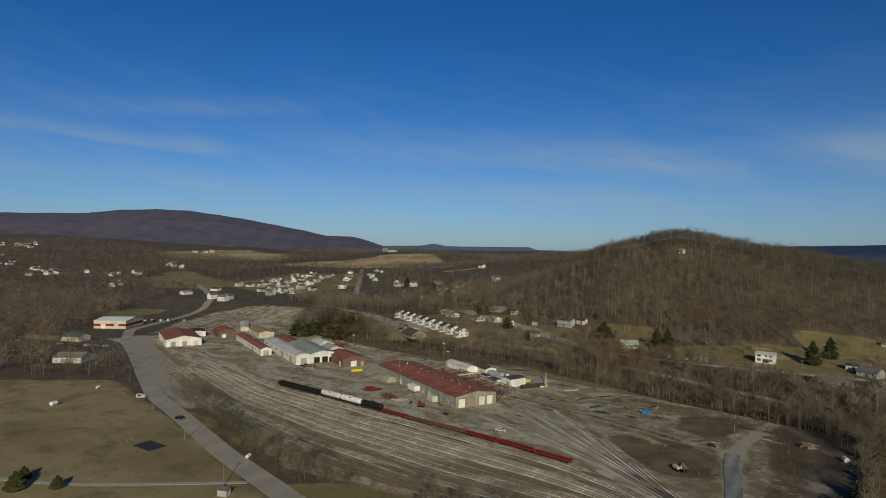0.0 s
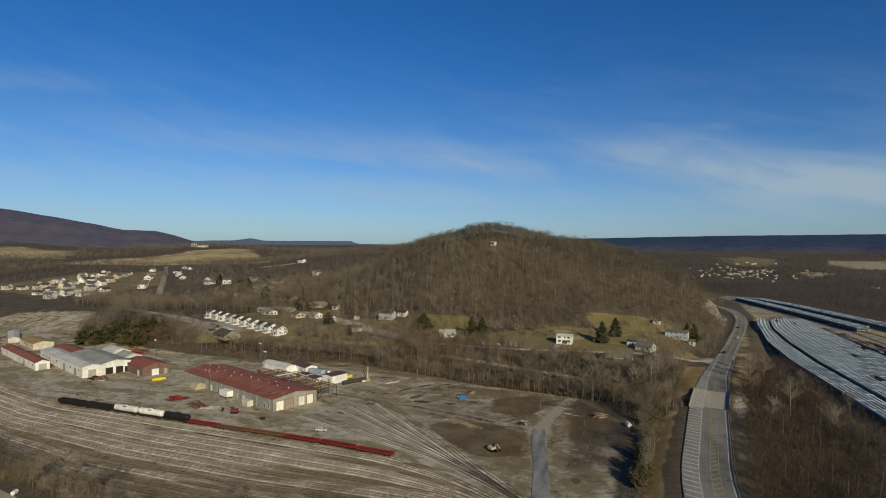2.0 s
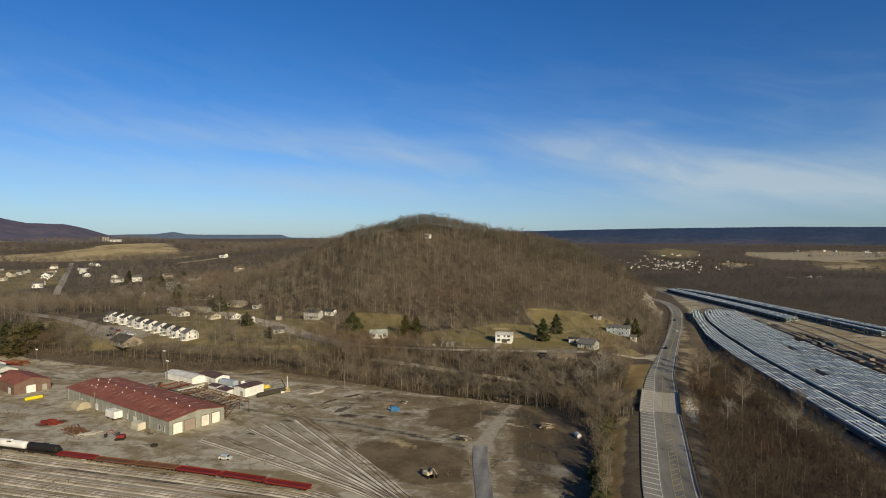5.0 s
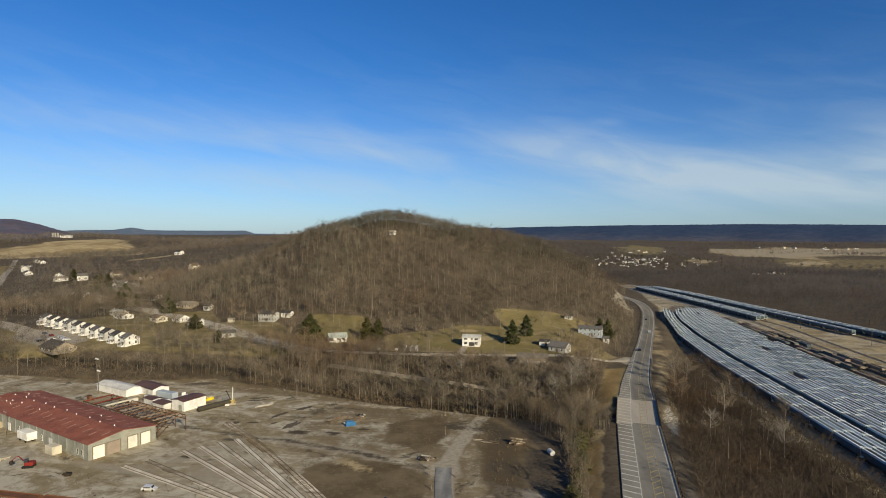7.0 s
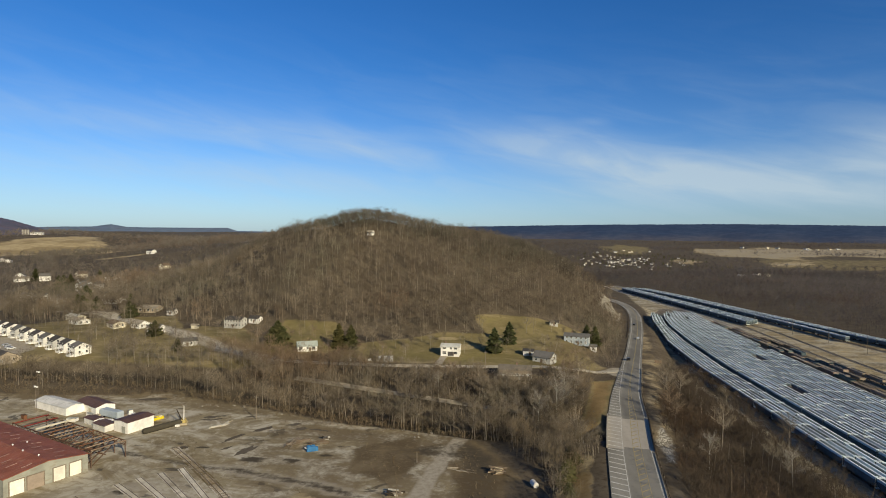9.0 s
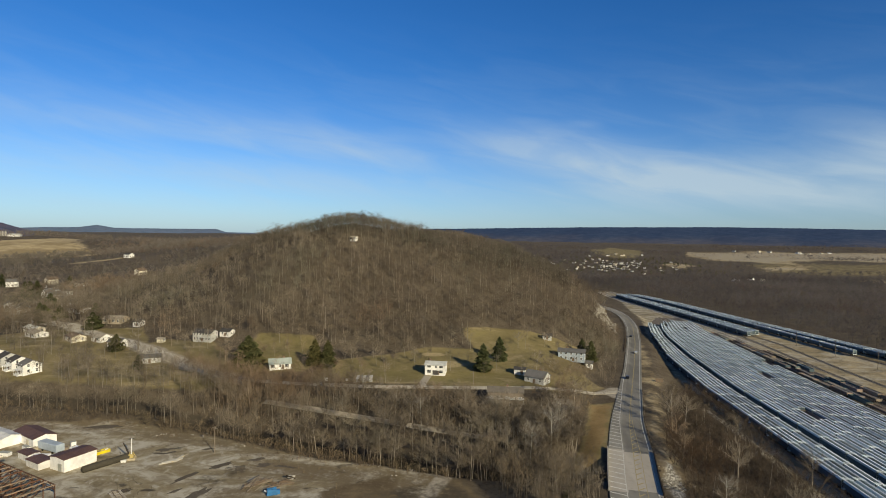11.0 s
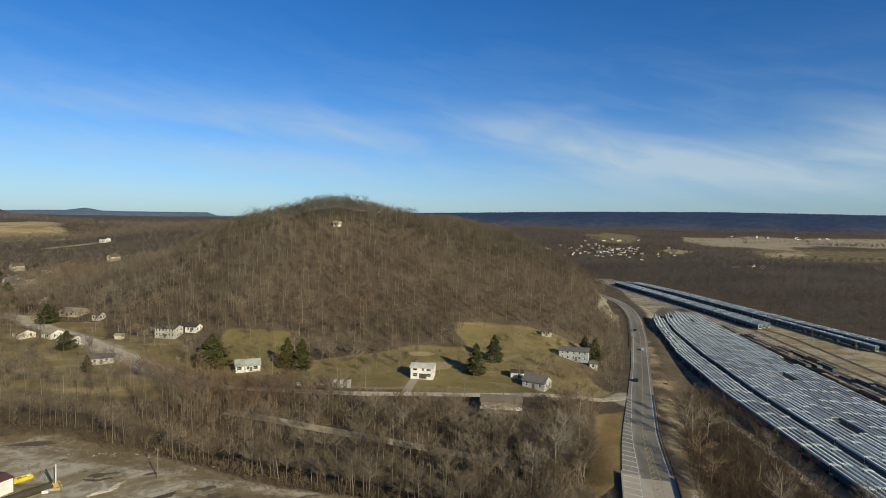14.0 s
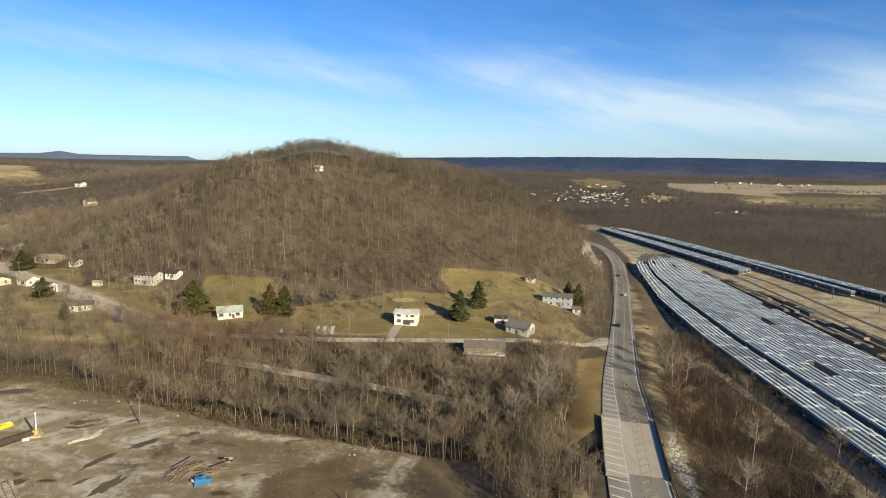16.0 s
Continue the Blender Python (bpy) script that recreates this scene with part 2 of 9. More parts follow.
def wood_material(name, c1, c2, twig=False, thin_share=0.28, groves=0.0):
    m = Nodes(name)
    tone = m.attr("tone").outputs["Fac"] if twig else m.random()
    p = m.where(True)
    col = m.mix(tone, c1, c2)
    col = m.mix(m.math("MULTIPLY", m.ramp(m.noise(p, 0.02, 4), 0.45, 0.65), 0.45), col, shade(c1, 0.72))
    stand = m.noise(p, 0.011, 4, 0.6)
    col = m.mix(m.ramp(stand, 0.52, 0.64), col, m.mix(1.0, col, (0.83, 0.90, 0.88), "MULTIPLY"))
    col = m.mix(m.ramp(stand, 0.46, 0.36), col, m.mix(1.0, col, (1.08, 0.945, 0.85), "MULTIPLY"))
    if groves:
        # whole groves paler or darker than their neighbours
        g = m.noise(p, 0.0045, 4, 0.6, (0.7, 1.6, 1))
        col = m.mix(m.math("MULTIPLY", m.ramp(g, 0.5, 0.62), groves), col, shade(c1, 0.55))
        col = m.mix(m.math("MULTIPLY", m.ramp(g, 0.47, 0.36), groves), col, shade(c2, 1.15))
    m.done(col, 0.9, 0, 0.1)
    if twig:
        # thin twigs and needles let light through
        thin = m.n.new("ShaderNodeBsdfTranslucent")
        m.l.new(col, thin.inputs["Color"])
        both = m.n.new("ShaderNodeMixShader")
        both.inputs[0].default_value = 0.0 if twig == "solid" else thin_share
        m.l.new(m.bsdf.outputs[0], both.inputs[1]), m.l.new(thin.outputs[0], both.inputs[2])
        m.l.new(both.outputs[0], m.n["Material Output"].inputs["Surface"])
    return m.mat


def ribbed(name, colour, step, axis=0, depth=0.05, rough=0.5, metal=0.0, stain=(0.2, 0.1, 0.05), wear=0.35, vary=0.06):
    """Corrugated or standing-seam sheet: fine relief along one axis, rust stains."""
    m = Nodes(name)
    p = m.where()
    sep = m.n.new("ShaderNodeSeparateXYZ")
    m.l.new(p, sep.inputs[0])
    wave = m.math("SINE", m.math("MULTIPLY", sep.outputs[axis], 2 * math.pi / step))
    a, b = m.noise(p, 0.18, 5, 0.65), m.noise(p, 1.1, 4, 0.6, (2.4, 0.3, 1) if axis == 0 else (1.8, 1.8, 0.3))
    col = m.mix(m.ramp(a, 0.35, 0.68), shade(colour, 1.1), shade(colour, 0.78))
    col = m.mix(m.math("MULTIPLY", m.ramp(b, 0.52, 0.74), wear), col, stain)
    v = m.n.new("ShaderNodeHueSaturation")
    m.put(v.inputs["Value"], m.ramp(m.random(), 0, 1, 1 - vary, 1 + vary))
    m.l.new(col, v.inputs["Color"])
    m.bump(m.ramp(wave, 0.3, 1.0), 0.5, depth)
    return m.done(v.outputs[0], rough, metal, 0.2)


def glass_material():
    m = Nodes("window_glass")
    p = m.where(True)
    return m.done(m.mix(m.noise(p, 0.7), (0.025, 0.03, 0.035), (0.06, 0.065, 0.07)), 0.08, 0, 0.6)


def asphalt_material(name, c1, c2):
    m = Nodes(name)
    p = m.where(True)
    a, b, c = m.noise(p, 0.05, 4, 0.6, (2.2, 0.4, 1)), m.noise(p, 0.5, 5, 0.6), m.noise(p, 8, 2)
    col = m.mix(m.ramp(a, 0.35, 0.68), c1, c2)
    col = m.mix(m.math("MULTIPLY", m.ramp(b, 0.5, 0.75), 0.45), col, shade(c1, 0.7))
    col = m.mix(m.math("MULTIPLY", c, 0.2), col, shade(c2, 1.3))
    m.bump(c, 0.3, 0.01)
    return m.done(col, 0.88, 0, 0.25)


GROUND = ground_material()
ASPHALT = asphalt_material("worn_asphalt", (0.185, 0.175, 0.153), (0.30, 0.285, 0.25))
LANE_ASPHALT = asphalt_material("dark_lane_asphalt", (0.15, 0.142, 0.125), (0.255, 0.242, 0.212))
OLD_ASPHALT = asphalt_material("pale_old_asphalt", (0.30, 0.265, 0.21), (0.40, 0.355, 0.285))
DECK = asphalt_material("bridge_concrete", (0.37, 0.335, 0.285), (0.46, 0.42, 0.36))
CONCRETE = plain("grey_concrete", (0.42, 0.40, 0.36), 0.9, wear=0.4)
WHITE_LINE = plain("white_road_paint", (0.56, 0.55, 0.51), 0.7, wear=0.35, fine=3.0)
YELLOW_LINE = plain("yellow_road_paint", (0.45, 0.37, 0.19), 0.7, wear=0.6, stain=(0.2, 0.185, 0.155), fine=3.0)
STEEL = plain("galvanised_steel", (0.42, 0.43, 0.44), 0.45, 0.7)
DARK_STEEL = plain("dark_weathered_steel", (0.045, 0.037, 0.03), 0.9, 0.0, wear=0.4, stain=(0.13, 0.075, 0.045), spec=0.05)
RUST = plain("rusty_steel", (0.20, 0.095, 0.055), 0.85, 0.1, wear=0.5, stain=(0.10, 0.06, 0.045))
RED_PAINT = plain("red_painted_steel", (0.21, 0.03, 0.024), 0.55, wear=0.3, stain=(0.2, 0.06, 0.04))
RED_ROOF = ribbed("red_metal_roof", (0.28, 0.095, 0.06), 0.6, 0, 0.05, 0.75, 0, (0.37, 0.23, 0.165), 0.75)
GREY_ROOF = ribbed("grey_metal_roof", (0.36, 0.365, 0.325), 0.6, 0, 0.05, 0.8, 0.0, (0.3, 0.25, 0.2), 0.3)
PALE_ROOF = ribbed("pale_metal_roof", (0.56, 0.56, 0.52), 0.6, 0, 0.05, 0.8, 0.0, (0.35, 0.3, 0.25), 0.3)
WHITE_ROOF = ribbed("streaked_white_roof", (0.74, 0.73, 0.70), 0.6, 0, 0.05, 0.8, 0.0, (0.30, 0.25, 0.2), 0.5)
YELLOW_ROOF = ribbed("ochre_metal_roof", (0.42, 0.28, 0.10), 0.6, 0, 0.05, 0.6)
GREEN_ROOF = ribbed("green_metal_roof", (0.06, 0.16, 0.12), 0.6, 0, 0.05, 0.55)
BROWN_ROOF = ribbed("brown_metal_roof", (0.13, 0.075, 0.06), 0.5, 0, 0.05, 0.6, 0, (0.25, 0.16, 0.12), 0.3)
GREY_SIDING = ribbed("grey_green_siding", (0.34, 0.345, 0.30), 0.4, 0, 0.04, 0.6)
WHITE_SIDING = ribbed("white_siding", (0.80, 0.79, 0.76), 0.25, 2, 0.02, 0.6, 0, (0.45, 0.42, 0.36), 0.25)
CREAM_SIDING = ribbed("cream_siding", (0.66, 0.61, 0.49), 0.25, 2, 0.02, 0.6, 0, (0.4, 0.36, 0.28), 0.25)
TAN_SIDING = ribbed("tan_siding", (0.45, 0.38, 0.29), 0.25, 2, 0.02, 0.7, 0, (0.3, 0.26, 0.2), 0.25)
GREY_HOUSE = ribbed("pale_grey_siding", (0.52, 0.52, 0.50), 0.25, 2, 0.02, 0.7, 0, (0.4, 0.38, 0.33), 0.25)
BLUE_HOUSE = ribbed("blue_grey_siding", (0.40, 0.46, 0.52), 0.25, 2, 0.02, 0.7, 0, (0.4, 0.38, 0.33), 0.25)
BRICK = plain("red_brick", (0.20, 0.13, 0.10), 0.9, wear=0.5, fine=2.0, stain=(0.36, 0.26, 0.2))
SHINGLE = plain("grey_shingles", (0.15, 0.145, 0.14), 0.9, wear=0.4, fine=1.5, stain=(0.24, 0.22, 0.2))
DARK_SHINGLE = plain("dark_shingles", (0.075, 0.07, 0.068), 0.9, wear=0.35, fine=1.5, stain=(0.14, 0.13, 0.12))
BROWN_SHINGLE = plain("brown_shingles", (0.17, 0.125, 0.09), 0.9, wear=0.4, fine=1.5, stain=(0.26, 0.2, 0.15))
TAN_SHINGLE = plain("tan_shingles", (0.34, 0.30, 0.24), 0.9, wear=0.35, fine=1.5, stain=(0.22, 0.19, 0.15))
WHITE_TRIM = plain("white_trim", (0.78, 0.77, 0.74), 0.6, wear=0.15)
GLASS = glass_material()
DOOR_CREAM = plain("cream_roller_door", (0.82, 0.79, 0.70), 0.6, wear=0.2)
DOOR_TAUPE = plain("taupe_roller_door", (0.33, 0.27, 0.22), 0.7, wear=0.2)
WHITE_PAINT = plain("white_paint", (0.76, 0.75, 0.72), 0.55, wear=0.3, stain=(0.4, 0.33, 0.26))
YELLOW_PAINT = plain("yellow_paint", (0.72, 0.58, 0.03), 0.5, wear=0.15)
BLUE_PAINT = plain("blue_tarpaulin", (0.045, 0.17, 0.37), 0.6, wear=0.2)
TAN_CANVAS = plain("tan_canvas", (0.50, 0.43, 0.31), 0.85, wear=0.25)
BLACK_TANK = plain("black_tank_paint", (0.022, 0.021, 0.022), 0.45, wear=0.4, stain=(0.1, 0.075, 0.06))
RUBBER = plain("black_rubber", (0.02, 0.02, 0.02), 0.8)
TIMBER = plain("weathered_timber", (0.20, 0.165, 0.13), 0.9, wear=0.4)
CREOSOTE = plain("old_sleepers", (0.25, 0.21, 0.165), 0.95, wear=0.5, fine=1.0, stain=(0.22, 0.19, 0.15))
BALLAST = asphalt_material("pale_ballast", (0.46, 0.41, 0.33), (0.80, 0.745, 0.64))
DARK_BALLAST = asphalt_material("dark_ballast", (0.14, 0.122, 0.10), (0.24, 0.205, 0.165))
RAIL = plain("worn_rail", (0.20, 0.165, 0.13), 0.6, 0.2)


def weedy_ballast(name="weedy_ballast", from_=0.56, to=0.72):
    m = Nodes(name)
    p = m.where(True)
    a, b = m.noise(p, 0.03, 5, 0.65, (0.5, 1.6, 1), 1.0), m.noise(p, 0.5, 4, 0.6)
    stone = m.mix(m.ramp(b, 0.3, 0.7), (0.42, 0.375, 0.30), (0.82, 0.765, 0.66))
    weed = m.mix(b, (0.11, 0.082, 0.045), (0.22, 0.172, 0.10))
    m.bump(m.noise(p, 3.0, 3), 0.4, 0.05)
    return m.done(m.mix(m.ramp(m.math("ADD", a, m.math("MULTIPLY", b, 0.25)), from_, to), stone, weed), 0.95, 0, 0.1)


WEEDY = weedy_ballast()
OVERGROWN = weedy_ballast("overgrown_ballast", 0.44, 0.62)
FAN_BALLAST = weedy_ballast("thin_weedy_ballast", 0.6, 0.8)
ROCK = plain("pale_cut_limestone", (0.30, 0.275, 0.232), 0.9, wear=0.55, fine=0.7, stain=(0.2, 0.165, 0.12))
STONE = plain("grey_limestone", (0.33, 0.30, 0.25), 0.9, wear=0.5, fine=0.8, stain=(0.24, 0.2, 0.15))
# hopper sides: the roof's paint darkened, their shade put into the colour
CAR_BODY = plain("shaded_blue_grey_car_paint", (0.08, 0.112, 0.13), 0.5, wear=0.35, stain=(0.22, 0.17, 0.14), streak=True, vary=0.2)
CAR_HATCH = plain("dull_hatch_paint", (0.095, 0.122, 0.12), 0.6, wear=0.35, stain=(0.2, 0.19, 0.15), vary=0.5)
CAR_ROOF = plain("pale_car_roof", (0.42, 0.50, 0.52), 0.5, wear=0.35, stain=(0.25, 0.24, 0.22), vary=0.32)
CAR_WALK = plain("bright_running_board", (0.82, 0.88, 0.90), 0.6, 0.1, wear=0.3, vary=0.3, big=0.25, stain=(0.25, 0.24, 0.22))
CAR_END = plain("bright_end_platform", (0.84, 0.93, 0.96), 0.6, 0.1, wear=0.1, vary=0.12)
DARK_CAR = plain("dark_gondola_paint", (0.17, 0.15, 0.14), 0.7, wear=0.5, stain=(0.16, 0.085, 0.055), vary=0.3)
BROWN_CAR = plain("brown_gondola_paint", (0.27, 0.205, 0.17), 0.75, wear=0.5, stain=(0.2, 0.15, 0.11), vary=0.3)
TAN_CAR = plain("faded_tan_gondola_paint", (0.26, 0.215, 0.165), 0.8, wear=0.5, stain=(0.2, 0.12, 0.08), vary=0.3)
LANE_GRIT = asphalt_material("pale_gritty_lane", (0.41, 0.37, 0.295), (0.54, 0.49, 0.40))
# twigs lightened and greyed: the haze over far woods is in the colour
TWIG_HAZE = wood_material("hazed_grey_twigs", (0.19, 0.155, 0.122), (0.31, 0.265, 0.212), True, 0.45, 0.3)
VERGE_TWIG = wood_material("dark_brown_brush", (0.08, 0.061, 0.046), (0.162, 0.126, 0.092), True)
CREST_TWIG = wood_material("grey_brown_crest_twigs", (0.107, 0.09, 0.069), (0.236, 0.203, 0.158), True)
TWIG = wood_material("bare_twigs", (0.147, 0.119, 0.087), (0.33, 0.276, 0.206), True)
# darker TWIG copy: the weaker sun on the flank is put into the colour
SHADED_FLANK_TWIG = wood_material("shaded_brown_twigs", (0.113, 0.089, 0.069), (0.245, 0.199, 0.155), True)
# bluer, duller twigs carry the haze of distance in their base colour
TWIG_FAR = wood_material("hazed_bare_twigs", (0.13, 0.112, 0.107), (0.21, 0.183, 0.174), True, 0.5, 0.5)
BARK = wood_material("grey_bark", (0.235, 0.20, 0.158), (0.46, 0.405, 0.335), True)
BUSH = wood_material("red_brown_brush", (0.168, 0.126, 0.082), (0.305, 0.238, 0.156), True)
NEEDLE = wood_material("conifer_needles", (0.062, 0.075, 0.032), (0.185, 0.18, 0.085), True)
EVERGREEN = wood_material("olive_evergreen", (0.088, 0.09, 0.041), (0.168, 0.155, 0.074), True)
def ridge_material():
    """A far wooded ridge: distance haze put into the colour, dark blue above, paler on its foot, with faint side
    valleys.
    """
    m = Nodes("hazed_wooded_ridge")
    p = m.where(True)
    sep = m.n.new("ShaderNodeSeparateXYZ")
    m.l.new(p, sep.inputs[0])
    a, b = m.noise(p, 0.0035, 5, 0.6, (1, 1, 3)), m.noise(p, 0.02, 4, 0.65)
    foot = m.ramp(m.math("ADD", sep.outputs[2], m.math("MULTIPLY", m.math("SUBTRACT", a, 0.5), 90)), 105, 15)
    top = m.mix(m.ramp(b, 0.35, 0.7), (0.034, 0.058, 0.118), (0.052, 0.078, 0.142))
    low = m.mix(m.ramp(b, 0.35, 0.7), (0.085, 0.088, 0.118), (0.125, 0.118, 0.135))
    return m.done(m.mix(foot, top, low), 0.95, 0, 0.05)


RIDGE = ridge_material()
# violet and pale blue here are distance haze, put into the woods' colour
RIDGE_WEST = wood_material("hazed_bare_wooded_mountain", (0.112, 0.108, 0.155), (0.145, 0.13, 0.172), "solid")
RIDGE_BLUE = wood_material("haze_blue_far_ridge", (0.135, 0.18, 0.26), (0.155, 0.20, 0.28), "solid")


def water_material():
    m = Nodes("brook_water")
    p = m.where(True)
    m.bump(m.noise(p, 1.5, 3), 0.15, 0.05)
    return m.done(m.mix(m.noise(p, 0.2), (0.035, 0.03, 0.021), (0.06, 0.05, 0.034)), 0.55, 0, 0.05)


WATER = water_material()

# ---- the lie of the land ----
def ss(a, b, x):
    t = np.clip((x - a) / (b - a), 0, 1)
    return t * t * (3 - 2 * t)


def road_x(y):
    # centre line of the highway
    return np.interp(y, [-200, 100, 225, 310, 375, 475, 560, 635, 680, 720, 760, 800, 860, 950, 1300], [22, 26, 34.5, 48, 61, 88, 110, 127, 134.5, 139, 140, 134, 114, 62, -150])

def road_z(y):
    return np.interp(y, [-200, 200, 300, 400, 450, 640, 760, 1300], [3, 3, 3.4, 4.2, 5, 5, 3, 1.5])

def height(x, y):
    x = np.asarray(x, float); y = np.asarray(y, float)
    w = np.sin(x * 0.021 + 1.3) * np.sin(y * 0.017 + 0.4) * 0.5 + np.sin(x * 0.047) * np.sin(y * 0.053 + 2) * 0.25
    land = 1 - ss(20, 85, x - np.clip((y - 430) * 0.25, 0, 60))
    z = 9.5 * ss(352, 408, y) * land * ss(-420, -250, x) + 5 * ss(405, 470, y) * land
    z = z + 4 * ss(380, 470, y) * (1 - ss(-420, -250, x))
    # rolling land behind the town
    back = 1 - ss(-260, 60, x)
    z = z + (38 * ss(520, 1000, y) + 20 * ss(1000, 1500, y)) * back * (1 - 0.55 * ss(-420, -800, x)) + w * 3 * ss(450, 900, y) * back
    z = z + 14 * np.exp(-((x + 330) / 160) ** 2 - ((y - 950) / 130) ** 2)
    z = z + 20 * np.exp(-((x + 930) / 280) ** 2 - ((y - 1330) / 200) ** 2)
    # the wooded hill
    top = np.interp(x, [-430, -330, -260, -210, -185, -165, -140, -120, -100, -75, -30, 10, 45, 75, 98, 118], [2, 10, 23, 46, 57.5, 65, 71.5, 72, 68.5, 65.5, 62.5, 51, 40, 28.5, 16, 0])
    foot = np.interp(x, [-430, -200, -150, -60, 20, 60, 100, 130], [520, 480, 462, 455, 462, 490, 540, 580])
    crest = np.interp(x, [-430, -120, 100], [640, 610, 640])
    f = np.clip((y - foot) / (crest - foot), 0, 1)
    rise = 0.55 * f + 0.45 * f * f * (3 - 2 * f)
    fall = 1 - 0.8 * ss(10, 260, y - crest)
    z = z + top * rise * fall * (1 + 0.05 * np.sin(x * 0.05 + y * 0.03))
    # far valley and slopes beyond
    d = np.hypot(x, y - 160)
    z = z + 20 * ss(1300, 2000, d) * ss(-200, 300, x) + 30 * ss(2000, 3600, d)
    z = z + w * 5 * ss(1000, 2200, d)
    # town slope far to the west
    z = z + 70 * ss(1000, 2400, d) * ss(300, 1200, -x) * (1 - ss(900, 1900, y))
    # banks of the highway
    dr = np.abs(x - road_x(y))
    k = (1 - ss(10, 26, dr)) * (1 - ss(1050, 1250, y))
    z = z * (1 - k) + (road_z(y) - 0.25) * k
    # brook
    c = creek_d(x, y)
    z = z - 3.6 * (1 - ss(3.0, 11, c))
    return z + 0.15 * w

def creek_y(x):
    return np.interp(x, [-420, -300, -200, -150, -98, -60, -12, 30, 60, 95, 140], [378, 385, 380, 377, 358, 346, 331, 326, 322, 312, 240])

def creek_d(x, y):
    x = np.asarray(x, float)
    fade = ss(95, 130, x) * 40 + ss(260, 420, -x) * 40
    return np.abs(y - creek_y(x)) + fade


def ground_z(x, y):
    return float(height(np.array([x]), np.array([y]))[0])


def inside(x, y, poly, soft):
    """1 inside the polygon, 0 outside, 0.5 on its edge."""
    p = np.array(poly, float)
    q = np.roll(p, -1, 0)
    odd = np.zeros(x.shape, bool)
    best = np.full(x.shape, 1e9)
    for (ax, ay), (bx, by) in zip(p, q):
        dx, dy = bx - ax, by - ay
        t = np.clip(((x - ax) * dx + (y - ay) * dy) / (dx * dx + dy * dy + 1e-9), 0, 1)
        best = np.minimum(best, np.hypot(x - ax - t * dx, y - ay - t * dy))
        if dy:
            odd ^= ((ay > y) != (by > y)) & (x < ax + (y - ay) * dx / dy)
    return ss(-soft, soft, np.where(odd, best, -best))


def along(x, y, line, half, soft):
    """1 on a strip of that half width along a line."""
    best = np.full(x.shape, 1e9)
    for (ax, ay), (bx, by) in zip(line, line[1:]):
        dx, dy = bx - ax, by - ay
        t = np.clip(((x - ax) * dx + (y - ay) * dy) / (dx * dx + dy * dy), 0, 1)
        best = np.minimum(best, np.hypot(x - ax - t * dx, y - ay - t * dy))
    return 1 - ss(half - soft, half + soft, best)


YARD = [(-480, 262), (-452, 330), (-426, 396), (-346, 372), (-275, 358), (-215, 355), (-155, 362), (-113, 352), (-62, 332), (-13, 322), (0, 285), (6, 207), (-8, 178), (-60, 166), (-150, 156), (-235, 184), (-300, 206), (-400, 247)]
WEST_FIELD = [(-430, 120), (-380, 153), (-331, 190), (-287, 180), (-238, 166), (-152, 140), (-60, 112), (-60, -20), (-520, -20)]
LAWNS = [
    [(-141, 478), (-104, 474), (-88, 440), (-93, 420), (-122, 415), (-137, 438)],
    [(-92, 406), (-84, 440), (-56, 452), (-35, 464), (-6, 466), (-14, 492), (28, 500), (60, 498), (52, 452), (62, 428), (34, 402)],
    [(-206, 446), (-200, 476), (-166, 470), (-122, 424), (-126, 404), (-150, 404)],
    [(-330, 470), (-300, 500), (-230, 500), (-206, 470), (-190, 430), (-222, 395), (-262, 415)],
    [(-380, 470), (-330, 440), (-250, 388), (-300, 384), (-420, 430)],
]
YARD_NORTH = [(-480, 296), (-534, 360), (-562, 415), (-545, 455), (-479, 480), (-438, 428), (-404, 386), (-426, 330)]
TOWN_GRASS = [[(-835, 620), (-690, 575), (-610, 590), (-585, 690), (-770, 905), (-850, 820)], [(-879, 540), (-765, 560), (-800, 650), (-924, 680), (-1155, 760), (-1010, 600)], [(-605, 344), (-625, 412), (-680, 395), (-655, 338)]]
NEAR_GRASS = [(-146, 142), (-120, 163), (-84, 160), (-95, 134)]
EAST_GRASS = [(186, 965), (203, 760), (206, 560), (202, 380), (330, 380), (300, 540), (262, 720), (204, 960)]
EAST_YARD = [(96, 200), (104, 330), (112, 480), (128, 600), (150, 700), (172, 880), (168, 1010), (196, 1015), (205, 940), (240, 800), (262, 560), (300, 420), (420, 200)]
TRACK_STRIP = [(181, 380), (176, 440), (181, 590), (176, 660), (182, 660), (188, 590), (187, 440), (193, 380)]
BANK = [(62, 405), (54, 374), (46, 345), (41, 328), (35, 319), (32, 332), (38, 353), (50, 398)]
RIPRAP = [(56.5, 296), (61, 296), (69, 326), (66, 335), (60.5, 326)]
VERGE = [(66, 300), (82, 380), (98, 450), (118, 560), (124, 640), (112, 600), (98, 520), (80, 430), (62, 350)]
EAST_PATH = [(106.5, 410), (107.8, 390), (108.5, 372), (111, 356), (113, 341), (113.2, 310), (113.2, 240)]
WEST_FARMS = [[(-1041, 905), (-1012, 1161), (-918, 1400), (-813, 1250), (-700, 1180), (-690, 1090), (-800, 1060)], [(-1500, 900), (-1480, 1150), (-1250, 1180), (-1120, 1000)], [(-1350, 1300), (-1500, 1600), (-1250, 1900), (-1000, 1600)]]
KNOLL = [(-1500, 900), (-1300, 1050), (-1150, 1000), (-1300, 850)]
